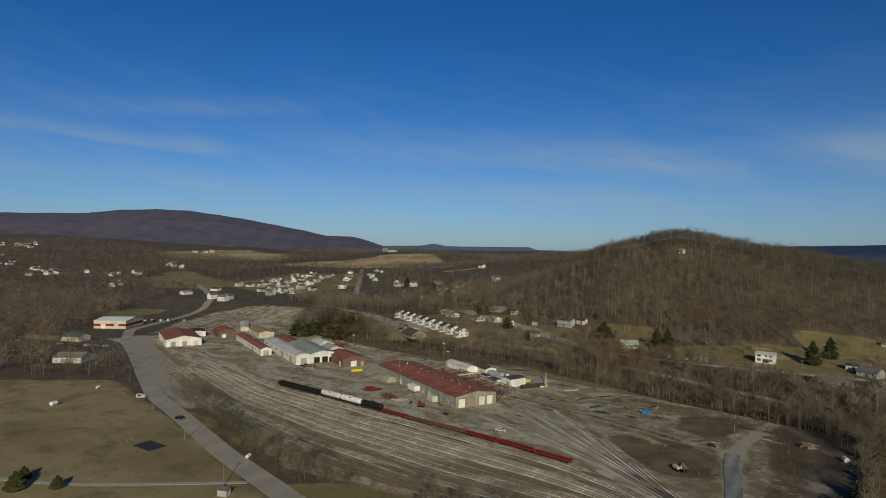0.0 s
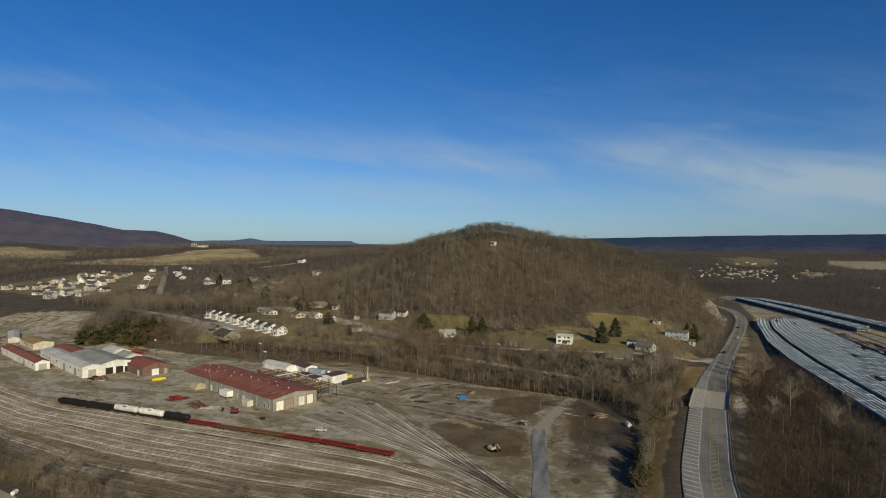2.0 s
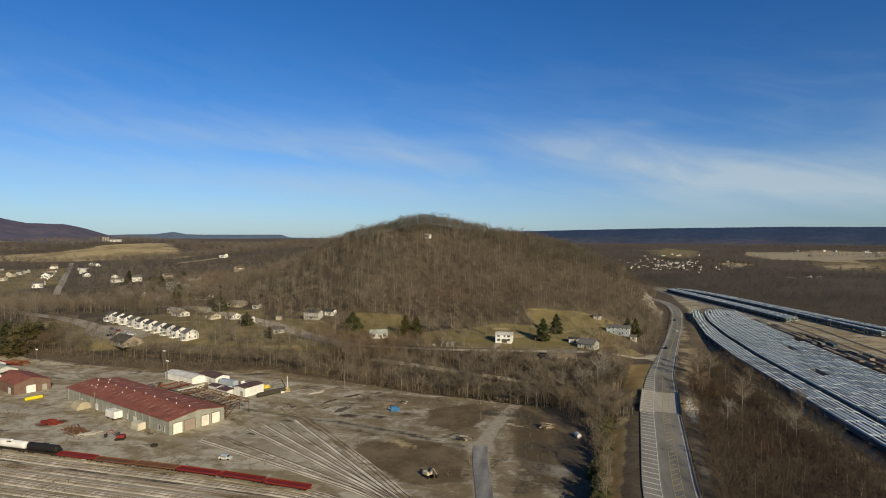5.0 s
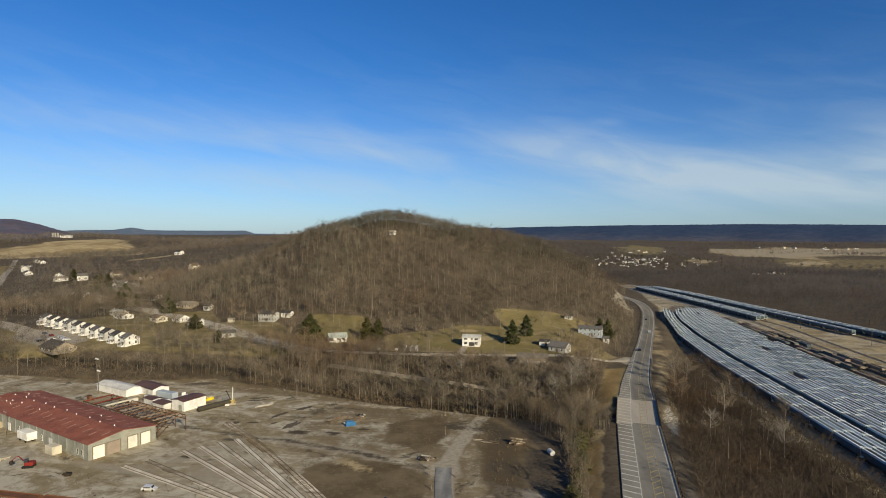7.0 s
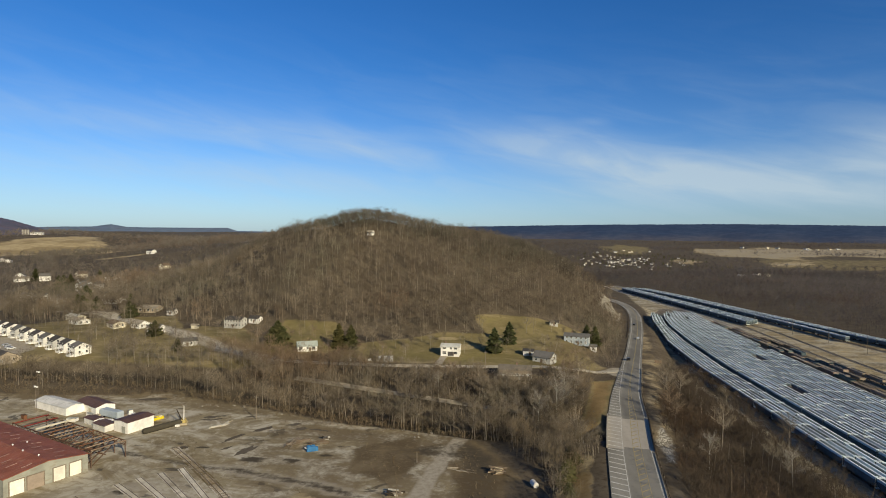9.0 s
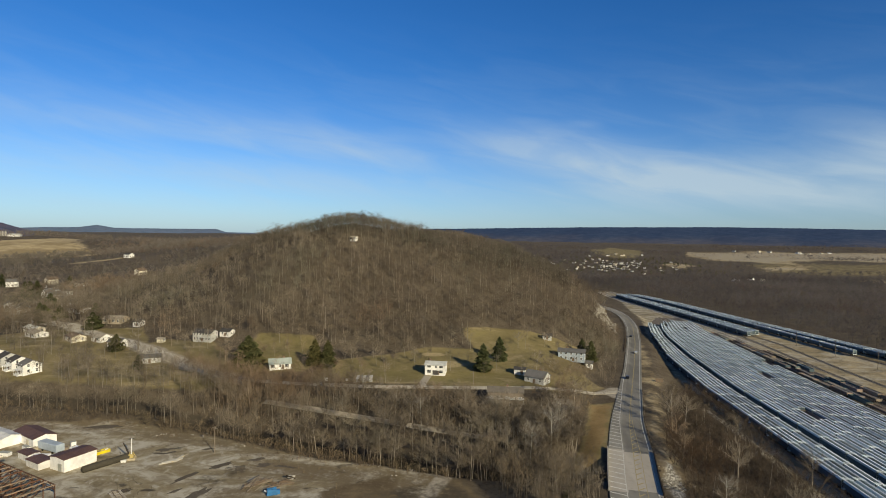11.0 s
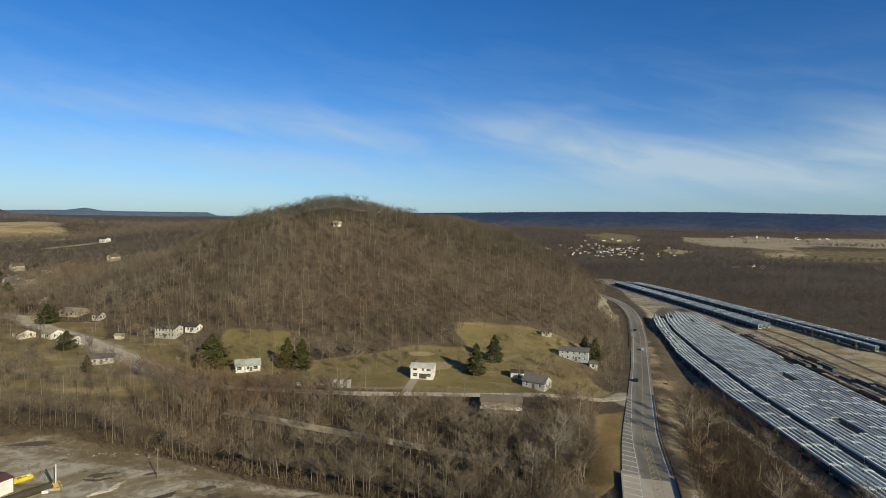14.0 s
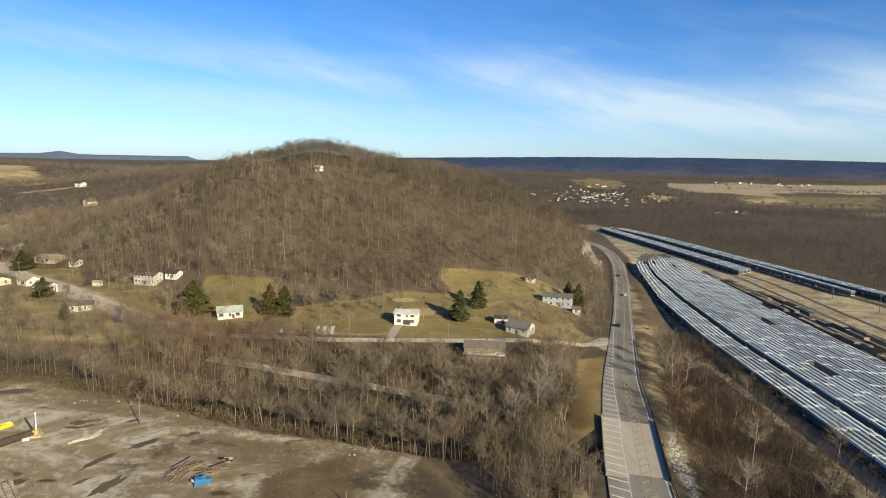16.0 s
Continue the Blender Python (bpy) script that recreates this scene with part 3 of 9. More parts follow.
EAST_FARMS = [[(751, 2382), (922, 2537), (1093, 2579), (1272, 2544), (1375, 2430), (1529, 2456), (1230, 2005), (1094, 1992), (839, 1786), (755, 1795), (754, 2036)], [(778, 2495), (1004, 2525), (940, 2240), (740, 1840), (650, 1860), (670, 2127)], [(1011, 2518), (1110, 2260), (960, 1960), (756, 1680), (730, 1760), (850, 2060)], [(1158, 2300), (1577, 2480), (1700, 2300), (1163, 1800), (1090, 1880), (1120, 2100)], [(690, 1650), (850, 1720), (767, 1570), (660, 1530)], [(430, 1650), (522, 1800), (560, 1690), (495, 1610)], [(735, 1358), (850, 1370), (900, 1330), (798, 1275), (740, 1290)]]
EAST_PASTURE = [(700, 1802), (919, 1810), (1120, 1760), (920, 1440), (758, 1440), (640, 1530)]
EAST_MEADOW = [(684, 1669), (840, 1731), (1018, 1685), (898, 1504), (794, 1573), (634, 1516)]
EAST_KNOLL = [(390, 1990), (470, 1980), (640, 2520), (560, 2780), (440, 2600), (400, 2300)]
YARD_LANE = [(-17, 205), (-19, 222), (-23, 256), (-23.5, 266), (-21.8, 280), (-18.6, 299.5), (-13.2, 320)]
YARD_LANE_B = [(-30, 263), (-40, 267), (-52, 272), (-68, 277), (-84, 282), (-98, 283), (-150, 297), (-230, 320), (-330, 345)]
YARD_LANE_C = [(-40, 225), (-120, 248), (-190, 262), (-250, 280), (-330, 282)]


SOOT = [(-156, 219, -141, 217.5), (-134, 217, -113, 215), (-100, 214.5, -75, 212), (-66, 209, -52, 205), (-196, 226, -176, 221), (-240, 222, -205, 210), (-108, 188, -86, 184)]


def spread(lo, hi, step, far_lo, far_hi, growth=1.09):
    mid = list(np.arange(lo, hi + 0.01, step))
    s, v = step, hi
    up = []
    while v < far_hi:
        s *= growth
        v += s
        up.append(v)
    s, v = step, lo
    down = []
    while v > far_lo:
        s *= growth
        v -= s
        down.append(v)
    return np.array(down[::-1] + mid + up)


def sheet(name, x, y, z, material):
    """A grid of points as one smooth mesh."""
    ny, nx = z.shape
    me = bpy.data.meshes.new(name)
    me.vertices.add(nx * ny)
    me.vertices.foreach_set("co", np.stack([x, y, z], -1).reshape(-1).astype(np.float32))
    i = (np.arange(ny - 1)[:, None] * nx + np.arange(nx - 1)[None]).reshape(-1)
    quads = np.stack([i, i + 1, i + nx + 1, i + nx], -1)
    me.loops.add(quads.size), me.polygons.add(len(quads))
    me.loops.foreach_set("vertex_index", quads.reshape(-1).astype(np.int32))
    me.polygons.foreach_set("loop_start", np.arange(0, quads.size, 4, dtype=np.int32))
    me.update(calc_edges=True)
    me.polygons.foreach_set("use_smooth", np.ones(len(quads), bool))
    me.materials.append(material)
    return new(name, me)


def colour_attribute(me, name, rgb):
    a = me.attributes.new(name, "FLOAT_COLOR", "POINT")
    a.data.foreach_set("color", np.concatenate([rgb, np.ones((len(rgb), 1))], 1).reshape(-1).astype(np.float32))


def build_ground():
    gx, gy = np.meshgrid(spread(-430, 290, 2.5, -4900, 4900), spread(120, 700, 2.5, -900, 4950))
    gz = height(gx, gy)
    ob = sheet("ground", gx, gy, gz, GROUND)
    x, y = gx.reshape(-1), gy.reshape(-1)
    grass = inside(x, y, WEST_FIELD, 6)
    for k, poly in enumerate(LAWNS):
        grass = np.maximum(grass, inside(x, y, poly, 5) * (1.0 if k < 2 else 0.84))
    grass = np.maximum(grass, inside(x, y, [(-345, 392), (-260, 390), (-200, 392), (-135, 388), (-112, 402), (-150, 418), (-215, 458), (-330, 440)], 8) * 0.8)
    for poly in TOWN_GRASS:
        grass = np.maximum(grass, inside(x, y, poly, 12))
    straw_bank = inside(x, y, BANK, 4) * 0.5
    for poly in (NEAR_GRASS, BANK):
        grass = np.maximum(grass, inside(x, y, poly, 4))
    grass = np.maximum(grass, np.maximum(np.maximum(inside(x, y, KNOLL, 40), np.maximum(inside(x, y, EAST_PASTURE, 30), inside(x, y, EAST_MEADOW, 30)) * 0.55), inside(x, y, EAST_KNOLL, 30)))
    gravel = np.maximum(inside(x, y, YARD, 6), inside(x, y, YARD_NORTH, 8) * 0.75)
    gravel = np.maximum(gravel, inside(x, y, EAST_YARD, 5) * 0.62)
    dirt = np.maximum(inside(x, y, [(-55, 268), (-30, 265), (-26, 232), (-42, 226), (-72, 250)], 5), inside(x, y, [(-8, 320), (4, 300), (4, 225), (-12, 250), (-16, 290)], 5) * 0.8)
    dirt = np.maximum(dirt, inside(x, y, [(-330, 262), (-230, 226), (-166, 214), (-60, 208), (-28, 190), (-60, 176), (-120, 165), (-235, 186), (-320, 222)], 5) * 0.3)
    dirt = np.maximum(dirt, inside(x, y, [(-320, 236), (-240, 206), (-167, 196), (-80, 190), (-30, 188), (-60, 170), (-120, 160), (-235, 184), (-320, 218)], 6) * 0.5)
    # brown worn earth along the brook and beside the lane
    dirt = np.maximum(dirt, inside(x, y, [(-75, 326), (-20, 326), (-6, 318), (4, 300), (4, 228), (-10, 215), (-14, 240), (-14, 300), (-24, 306), (-60, 308)], 5) * 0.56)
    dirt = np.maximum(dirt, inside(x, y, [(-260, 362), (-155, 366), (-113, 356), (-62, 336), (-64, 322), (-115, 338), (-155, 346), (-255, 346)], 5) * 0.5)
    # the brown eastern half of the old yard
    dirt = np.maximum(dirt, inside(x, y, [(-86, 336), (-13, 326), (2, 300), (8, 207), (-8, 178), (-40, 195), (-66, 236), (-82, 268), (-96, 300)], 9) * 0.48)
    dirt = np.maximum(dirt, inside(x, y, [(-70, 258), (-64, 264), (-55, 258), (-40, 251), (-29, 245), (-31, 232), (-36, 228), (-47, 232), (-57, 240)], 4) * 0.95)
    dirt = np.maximum(dirt, inside(x, y, [(-53, 307), (-29, 323), (-24, 294), (-32, 275), (-49, 284)], 4) * 0.75)
    dirt = np.maximum(dirt, inside(x, y, [(-17, 299), (4, 299), (9, 285), (0, 278), (-15, 281)], 4) * 0.8)
    dirt = np.maximum(dirt, inside(x, y, [(184, 360), (186, 660), (196, 690), (208, 560), (214, 360)], 4) * 0.56)
    # worn brown earth round the houses at the end of the lane
    dirt = np.maximum(dirt, inside(x, y, [(20, 431), (34, 426), (56, 440), (68, 470), (62, 492), (46, 486), (40, 462)], 5) * 0.56)
    straw = np.maximum(inside(x, y, EAST_GRASS, 6) * 0.45, inside(x, y, VERGE, 5) * 0.45)
    straw = np.maximum(straw, straw_bank)
    off = x - road_x(y)
    straw = np.maximum(straw, (1 - ss(1.6, 4.0, np.abs(off + 15.5))) * ss(170, 185, y) * (1 - ss(300, 312, y)) * 0.62)
    straw = np.maximum(straw, inside(x, y, WEST_FIELD, 6) * 0.5)
    for ax, ay, rx, ry in ((-29, 455, 9, 4.5), (-22, 441, 6, 3.5), (-12, 412, 7, 2.5), (-3, 410.5, 5, 2.0), (-30, 415, 3.5, 2.0)):
        straw = np.maximum(straw, (1 - ss(0.6, 1.2, np.hypot((x - ax) / rx, (y - ay) / ry))) * 0.72)
    straw = np.maximum(straw, inside(x, y, [(-34, 440), (-14, 446), (-6, 438), (-20, 430), (-36, 432)], 3) * 0.62)
    straw = np.maximum(straw, inside(x, y, [(-65, 267), (-58, 269), (-46, 261), (-42, 254), (-48, 256), (-58, 260)], 2.5) * 0.62)
    for poly in WEST_FARMS + EAST_FARMS:
        straw = np.maximum(straw, inside(x, y, poly, 22) * 0.8)
    straw = np.maximum(straw, inside(x, y, [(-562, 858), (-505, 908), (-486, 892), (-530, 848)], 8) * 0.7)
    pale = along(x, y, YARD_LANE, 3.2, 1.6) * 0.76
    pale = np.maximum(pale, inside(x, y, [(-32, 270), (-19, 268), (-17, 257), (-29, 256)], 2.5) * 0.64)
    pale = np.maximum(pale, inside(x, y, [(-17, 257), (-7, 257), (10, 249), (8, 239), (-5, 239)], 3) * 0.52)
    pale = np.maximum(pale, along(x, y, YARD_LANE_B[:6], 5.0, 2.5) * 0.5)
    pale = np.maximum(pale, inside(x, y, [(-131, 250), (-104, 283), (-85, 266), (-58, 236), (-30, 203), (-16, 187), (-45, 212), (-58, 216)], 4) * 0.47)
    pale = np.maximum(pale, along(x, y, [(-121, 403), (-147, 419), (-182, 440), (-214, 461), (-255, 486), (-290, 511)], 8, 3.5) * 0.62)
    # fields beyond the plain, greyed with the pale cover in place of haze
    for poly in EAST_FARMS:
        pale = np.maximum(pale, inside(x, y, poly, 22) * 0.52)
    # the mouth of the lane
    pale = np.maximum(pale, inside(x, y, [(56, 421), (66, 431), (76, 428), (76, 398), (68, 402), (62, 412)], 2.5) * 0.75)
    # loose stone beside the highway
    pale = np.maximum(pale, (1 - ss(1.5, 4.5, np.abs(off - 11))) * ss(190, 215, y) * (1 - ss(400, 425, y)) * 0.36)
    pale = np.maximum(pale, inside(x, y, [(-320, 258), (-245, 232), (-167, 226), (-70, 214), (-70, 198), (-167, 206), (-245, 214), (-320, 242)], 6) * 0.56)
    for line in (YARD_LANE_C,):
        pale = np.maximum(pale, along(x, y, line, 4, 3) * 0.5)
    pale = np.maximum(pale, inside(x, y, TRACK_STRIP, 3) * 0.7)
    pale = np.maximum(pale, inside(x, y, [(-262, 398), (-292, 400), (-325, 420), (-345, 445), (-300, 440), (-266, 416)], 4) * 0.7)
    pale = np.maximum(pale, np.maximum(inside(x, y, RIPRAP, 3) * 0.6, along(x, y, EAST_PATH, 2.0, 1.3) * 0.74))
    pale = np.maximum(pale, along(x, y, [(-470, 283), (-430, 262), (-395, 247), (-330, 216), (-280, 199), (-250, 189)], 11, 5) * 0.66)
    wet = along(x, y, YARD_LANE_B, 2.6, 2.0) * 0.55
    # soot and oil between the old tracks
    for ax, ay, bx, by in SOOT:
        wet = np.maximum(wet, along(x, y, [(ax, ay), (bx, by)], 2.4, 2.4) * 0.62)
    wet = np.maximum(wet, inside(x, y, [(-48, 302), (-10, 320), (3, 302), (3, 230), (-12, 222), (-13, 250), (-13, 298)], 5) * 0.53)
    for ax, ay, rad in ((-106, 300, 3.0), (-70, 292, 3.5), (-84, 291, 4.5), (-120, 330, 3.0), (-60, 298, 2.5), (-112, 262, 3.0)):
        wet = np.maximum(wet, (1 - ss(rad * 0.5, rad * 1.3, np.hypot((x - ax) * 0.75, (y - ay) * 1.3))) * 0.7)
    wet = np.maximum(wet, (1 - ss(3, 8, creek_d(x, y))) * 0.85)
    wet = np.maximum(wet, inside(x, y, [(-96, 318), (-80, 322), (-84, 305), (-98, 300)], 4) * 0.5)
    broom = np.maximum(inside(x, y, BANK, 4) * 0.66, inside(x, y, [(-53, 307), (-29, 323), (-24, 300), (-40, 296)], 4) * 0.36)
    broom = np.maximum(broom, (1 - ss(2.0, 5.0, np.abs(off + 16.5))) * ss(170, 190, y) * (1 - ss(285, 300, y)) * 0.64)
    broom = np.maximum(broom, inside(x, y, [(-280, 172), (-200, 160), (-120, 155), (-60, 150), (-60, 175), (-130, 166), (-220, 182)], 6) * 0.52)
    lawn = np.maximum(inside(x, y, LAWNS[0], 4) * 0.54, inside(x, y, LAWNS[1], 4) * 0.44)
    for poly in ([(-60, 412), (-56, 428), (-20, 434), (20, 432), (40, 420), (30, 406), (0, 406)], [(-34, 426), (-10, 440), (14, 446), (20, 434)], NEAR_GRASS):
        lawn = np.maximum(lawn, inside(x, y, poly, 6) * 0.56)
    lawn = np.maximum(lawn, inside(x, y, WEST_FIELD, 6) * 0.43)
    stones = inside(x, y, RIPRAP, 2.5) * 0.66
    colour_attribute(ob.data, "cover_c", np.stack([broom, lawn, stones], -1))
    colour_attribute(ob.data, "cover", np.stack([grass, gravel, dirt], -1))
    colour_attribute(ob.data, "cover_b", np.stack([straw, pale, wet], -1))
    return tagged(ob, "winter ground of leaf litter, dry grass and gravel", "ground", kind="structure")


build_ground()


# the ridges on the skyline
def ridge(name, label, material, azimuths, lifts, near, far, eye=(0.0, 100.0, 80.0), grain=1.0):
    """A long wooded ridge: crest heights as degrees above the level of the eye."""
    az = np.radians(np.arange(azimuths[0], azimuths[-1] + 0.01, 0.16))
    lift = np.interp(np.degrees(az), azimuths, lifts)
    rows = np.linspace(0, 1.25, 26)
    rr = near + (far - near) * rows[:, None] * (1 + 0.02 * np.sin(az * 23)[None])
    x, y = eye[0] + rr * np.sin(az)[None], eye[1] + rr * np.cos(az)[None]
    crest = eye[2] + far * np.tan(np.radians(lift))[None]
    base = -12.0
    k = np.where(rows <= 1, ss(0, 1, rows) * 0.65 + 0.35 * np.clip(rows, 0, 1), 1 - 0.8 * ss(1, 1.25, rows))[:, None]
    rough = np.sin(x * 0.013 + y * 0.004) * np.sin(y * 0.011 + 1.1) * 7 * k * (1 - k) * 4 + np.sin(az * 800)[None] * 0.7 * grain * k + np.sin(az * 2113 + 1)[None] * 0.6 * grain * k
    z = base + (crest - base) * k + rough
    ob = sheet(name, x, y, z, material)
    t = ob.data.attributes.new("tone", "FLOAT", "POINT")
    t.data.foreach_set("value", (0.5 + 0.5 * np.sin(x * 0.05) * np.sin(y * 0.043)).reshape(-1).astype(np.float32))
    return tagged(ob, label, "mountain ridge", kind="structure")


ridge("backdrop_ridge_east", "long level wooded ridge on the skyline, coloured dark blue for haze", RIDGE, [-10, -4.6, 4, 10, 15, 21, 27, 34, 42, 50], [0.45, 0.55, 0.78, 0.9, 0.95, 1.02, 0.95, 0.85, 0.8, 0.8], 2950, 4150)
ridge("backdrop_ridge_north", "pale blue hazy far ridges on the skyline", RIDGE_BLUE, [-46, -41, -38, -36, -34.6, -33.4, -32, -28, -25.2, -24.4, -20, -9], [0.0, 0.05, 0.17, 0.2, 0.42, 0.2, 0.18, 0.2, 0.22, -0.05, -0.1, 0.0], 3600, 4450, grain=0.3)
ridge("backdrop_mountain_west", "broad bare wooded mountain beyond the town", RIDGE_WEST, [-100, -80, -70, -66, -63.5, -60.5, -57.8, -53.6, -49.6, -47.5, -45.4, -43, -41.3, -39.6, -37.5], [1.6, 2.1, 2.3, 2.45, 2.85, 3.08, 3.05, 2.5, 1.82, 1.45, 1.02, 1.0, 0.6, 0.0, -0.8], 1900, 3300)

# ---- mesh kit ----
class Shape:
    """Vertices and faces gathered for one mesh."""

    def __init__(self):
        self.v, self.f = [], []

    def add(self, verts, faces, m=None):
        o = len(self.v)
        self.v += [tuple(m @ Vector(p)) for p in verts] if m else [tuple(p) for p in verts]
        self.f += [tuple(i + o for i in f) for f in faces]
        return self

    def box(self, x0, y0, z0, x1, y1, z1, m=None):
        v = [(x0, y0, z0), (x1, y0, z0), (x1, y1, z0), (x0, y1, z0), (x0, y0, z1), (x1, y0, z1), (x1, y1, z1), (x0, y1, z1)]
        return self.add(v, [(3, 2, 1, 0), (4, 5, 6, 7), (0, 1, 5, 4), (1, 2, 6, 5), (2, 3, 7, 6), (3, 0, 4, 7)], m)

    def block(self, x0, y0, z0, x1, y1, z1, c=0.05):
        """A box with its upper edges chamfered."""
        v = [(x0, y0, z0), (x1, y0, z0), (x1, y1, z0), (x0, y1, z0), (x0, y0, z1 - c), (x1, y0, z1 - c), (x1, y1, z1 - c), (x0, y1, z1 - c), (x0 + c, y0 + c, z1), (x1 - c, y0 + c, z1), (x1 - c, y1 - c, z1), (x0 + c, y1 - c, z1)]
        f = [(3, 2, 1, 0), (8, 9, 10, 11)]
        for a in (0, 4):
            f += [(a + i, a + (i + 1) % 4, a + 4 + (i + 1) % 4, a + 4 + i) for i in range(4)]
        return self.add(v, f)

    def rod(self, a, b, r0, r1=None, n=6, caps=True):
        a, b = Vector(a), Vector(b)
        r1 = r0 if r1 is None else r1
        w = (b - a).normalized()
        u = w.orthogonal().normalized()
        s = w.cross(u)
        ring = [(u * math.cos(2 * math.pi * i / n) + s * math.sin(2 * math.pi * i / n)) for i in range(n)]
        v = [a + d * r0 for d in ring] + [b + d * r1 for d in ring]
        f = [(i, (i + 1) % n, n + (i + 1) % n, n + i) for i in range(n)]
        if caps:
            f += [tuple(range(n))[::-1], tuple(range(n, 2 * n))]
        return self.add(v, f)

    def prism(self, outline, y0, y1):
        """An outline in x and z, drawn out along y."""
        n = len(outline)
        v = [(x, y0, z) for x, z in outline] + [(x, y1, z) for x, z in outline]
        f = [tuple(range(n)), tuple(range(n, 2 * n))[::-1]] + [(i, n + i, n + (i + 1) % n, (i + 1) % n) for i in range(n)]
        return self.add(v, f)

    def prism_x(self, outline, x0, x1):
        """An outline in y and z, drawn out along x."""
        n = len(outline)
        v = [(x0, y, z) for y, z in outline] + [(x1, y, z) for y, z in outline]
        f = [tuple(range(n))[::-1], tuple(range(n, 2 * n))] + [(i, (i + 1) % n, n + (i + 1) % n, n + i) for i in range(n)]
        return self.add(v, f)

    def mesh(self, name, material, smooth=False):
        me = bpy.data.meshes.new(name)
        me.from_pydata(self.v, [], self.f)
        me.materials.append(material)
        if smooth:
            me.polygons.foreach_set("use_smooth", [True] * len(me.polygons))
        me.update()
        return me


def thing(name, x, y, turn=0.0, label="", category="", group="", z=None):
    """An empty at a thing's base, for its parts."""
    ob = new(name)
    ob.empty_display_size = 0.5
    ob.matrix_basis = pose(x, y, ground_z(x, y) if z is None else z, 0, 0, turn)
    return tagged(ob, label, category, group)


def part(name, shape, material, parent, label="", smooth=False):
    """One mesh under a thing or under a part."""
    me = shape if isinstance(shape, bpy.types.Mesh) else shape.mesh(name, material, smooth)
    ob = new(name, me)
    ob.parent = parent
    if label:
        ob["label"] = label
    return ob


def single(name, shape, material, label, category, group="", kind="", smooth=False):
    ob = new(name, shape.mesh(name, material, smooth))
    return tagged(ob, label, category, group, kind)


def curve_points(line, step):
    """Evenly spaced points along a smoothed line."""
    p = np.array(line, float)
    d = np.concatenate([[0], np.cumsum(np.hypot(*np.diff(p, axis=0).T))])
    t = np.linspace(0, d[-1], max(2, int(d[-1] / step) + 1))
    q = np.stack([np.interp(t, d, p[:, 0]), np.interp(t, d, p[:, 1])], 1)
    k = max(1, int(9 / step))
    if k > 1 and len(q) > 4 * k:
        pad = np.concatenate([q[:1] + (q[:1] - q[1:k + 1][::-1]), q, q[-1:] + (q[-1:] - q[-k - 1:-1][::-1])])
        w = np.ones(2 * k + 1) / (2 * k + 1)
        q = np.stack([np.convolve(pad[:, i], w, "valid") for i in (0, 1)], 1)
    return q


def normals(q):
    d = np.gradient(q, axis=0)
    d /= np.linalg.norm(d, axis=1)[:, None] + 1e-9
    return np.stack([-d[:, 1], d[:, 0]], 1)


def strip(q, left, right, lift, shape=None, zs=None, skirt=0.0):
    """A ribbon along points q, from left to right of them (left is positive), lying on the ground."""
    n = normals(q)
    left, right = np.broadcast_to(left, len(q)), np.broadcast_to(right, len(q))
    a, b = q + n * left[:, None], q + n * right[:, None]
    za, zb = (height(a[:, 0], a[:, 1]), height(b[:, 0], b[:, 1])) if zs is None else (zs, zs)
    s = shape or Shape()
    v = [(a[i, 0], a[i, 1], za[i] + lift) for i in range(len(q))] + [(b[i, 0], b[i, 1], zb[i] + lift) for i in range(len(q))]
    m = len(q)
    f = [(i, m + i, m + i + 1, i + 1) for i in range(m - 1)]
    if skirt:
        v += [(x, y, z - skirt) for x, y, z in v]
        f += [(i + 2 * m, i, i + 1, i + 1 + 2 * m) for i in range(m - 1)] + [(m + i, m + i + 2 * m, m + i + 1 + 2 * m, m + i + 1) for i in range(m - 1)]
    return s.add(v, f)



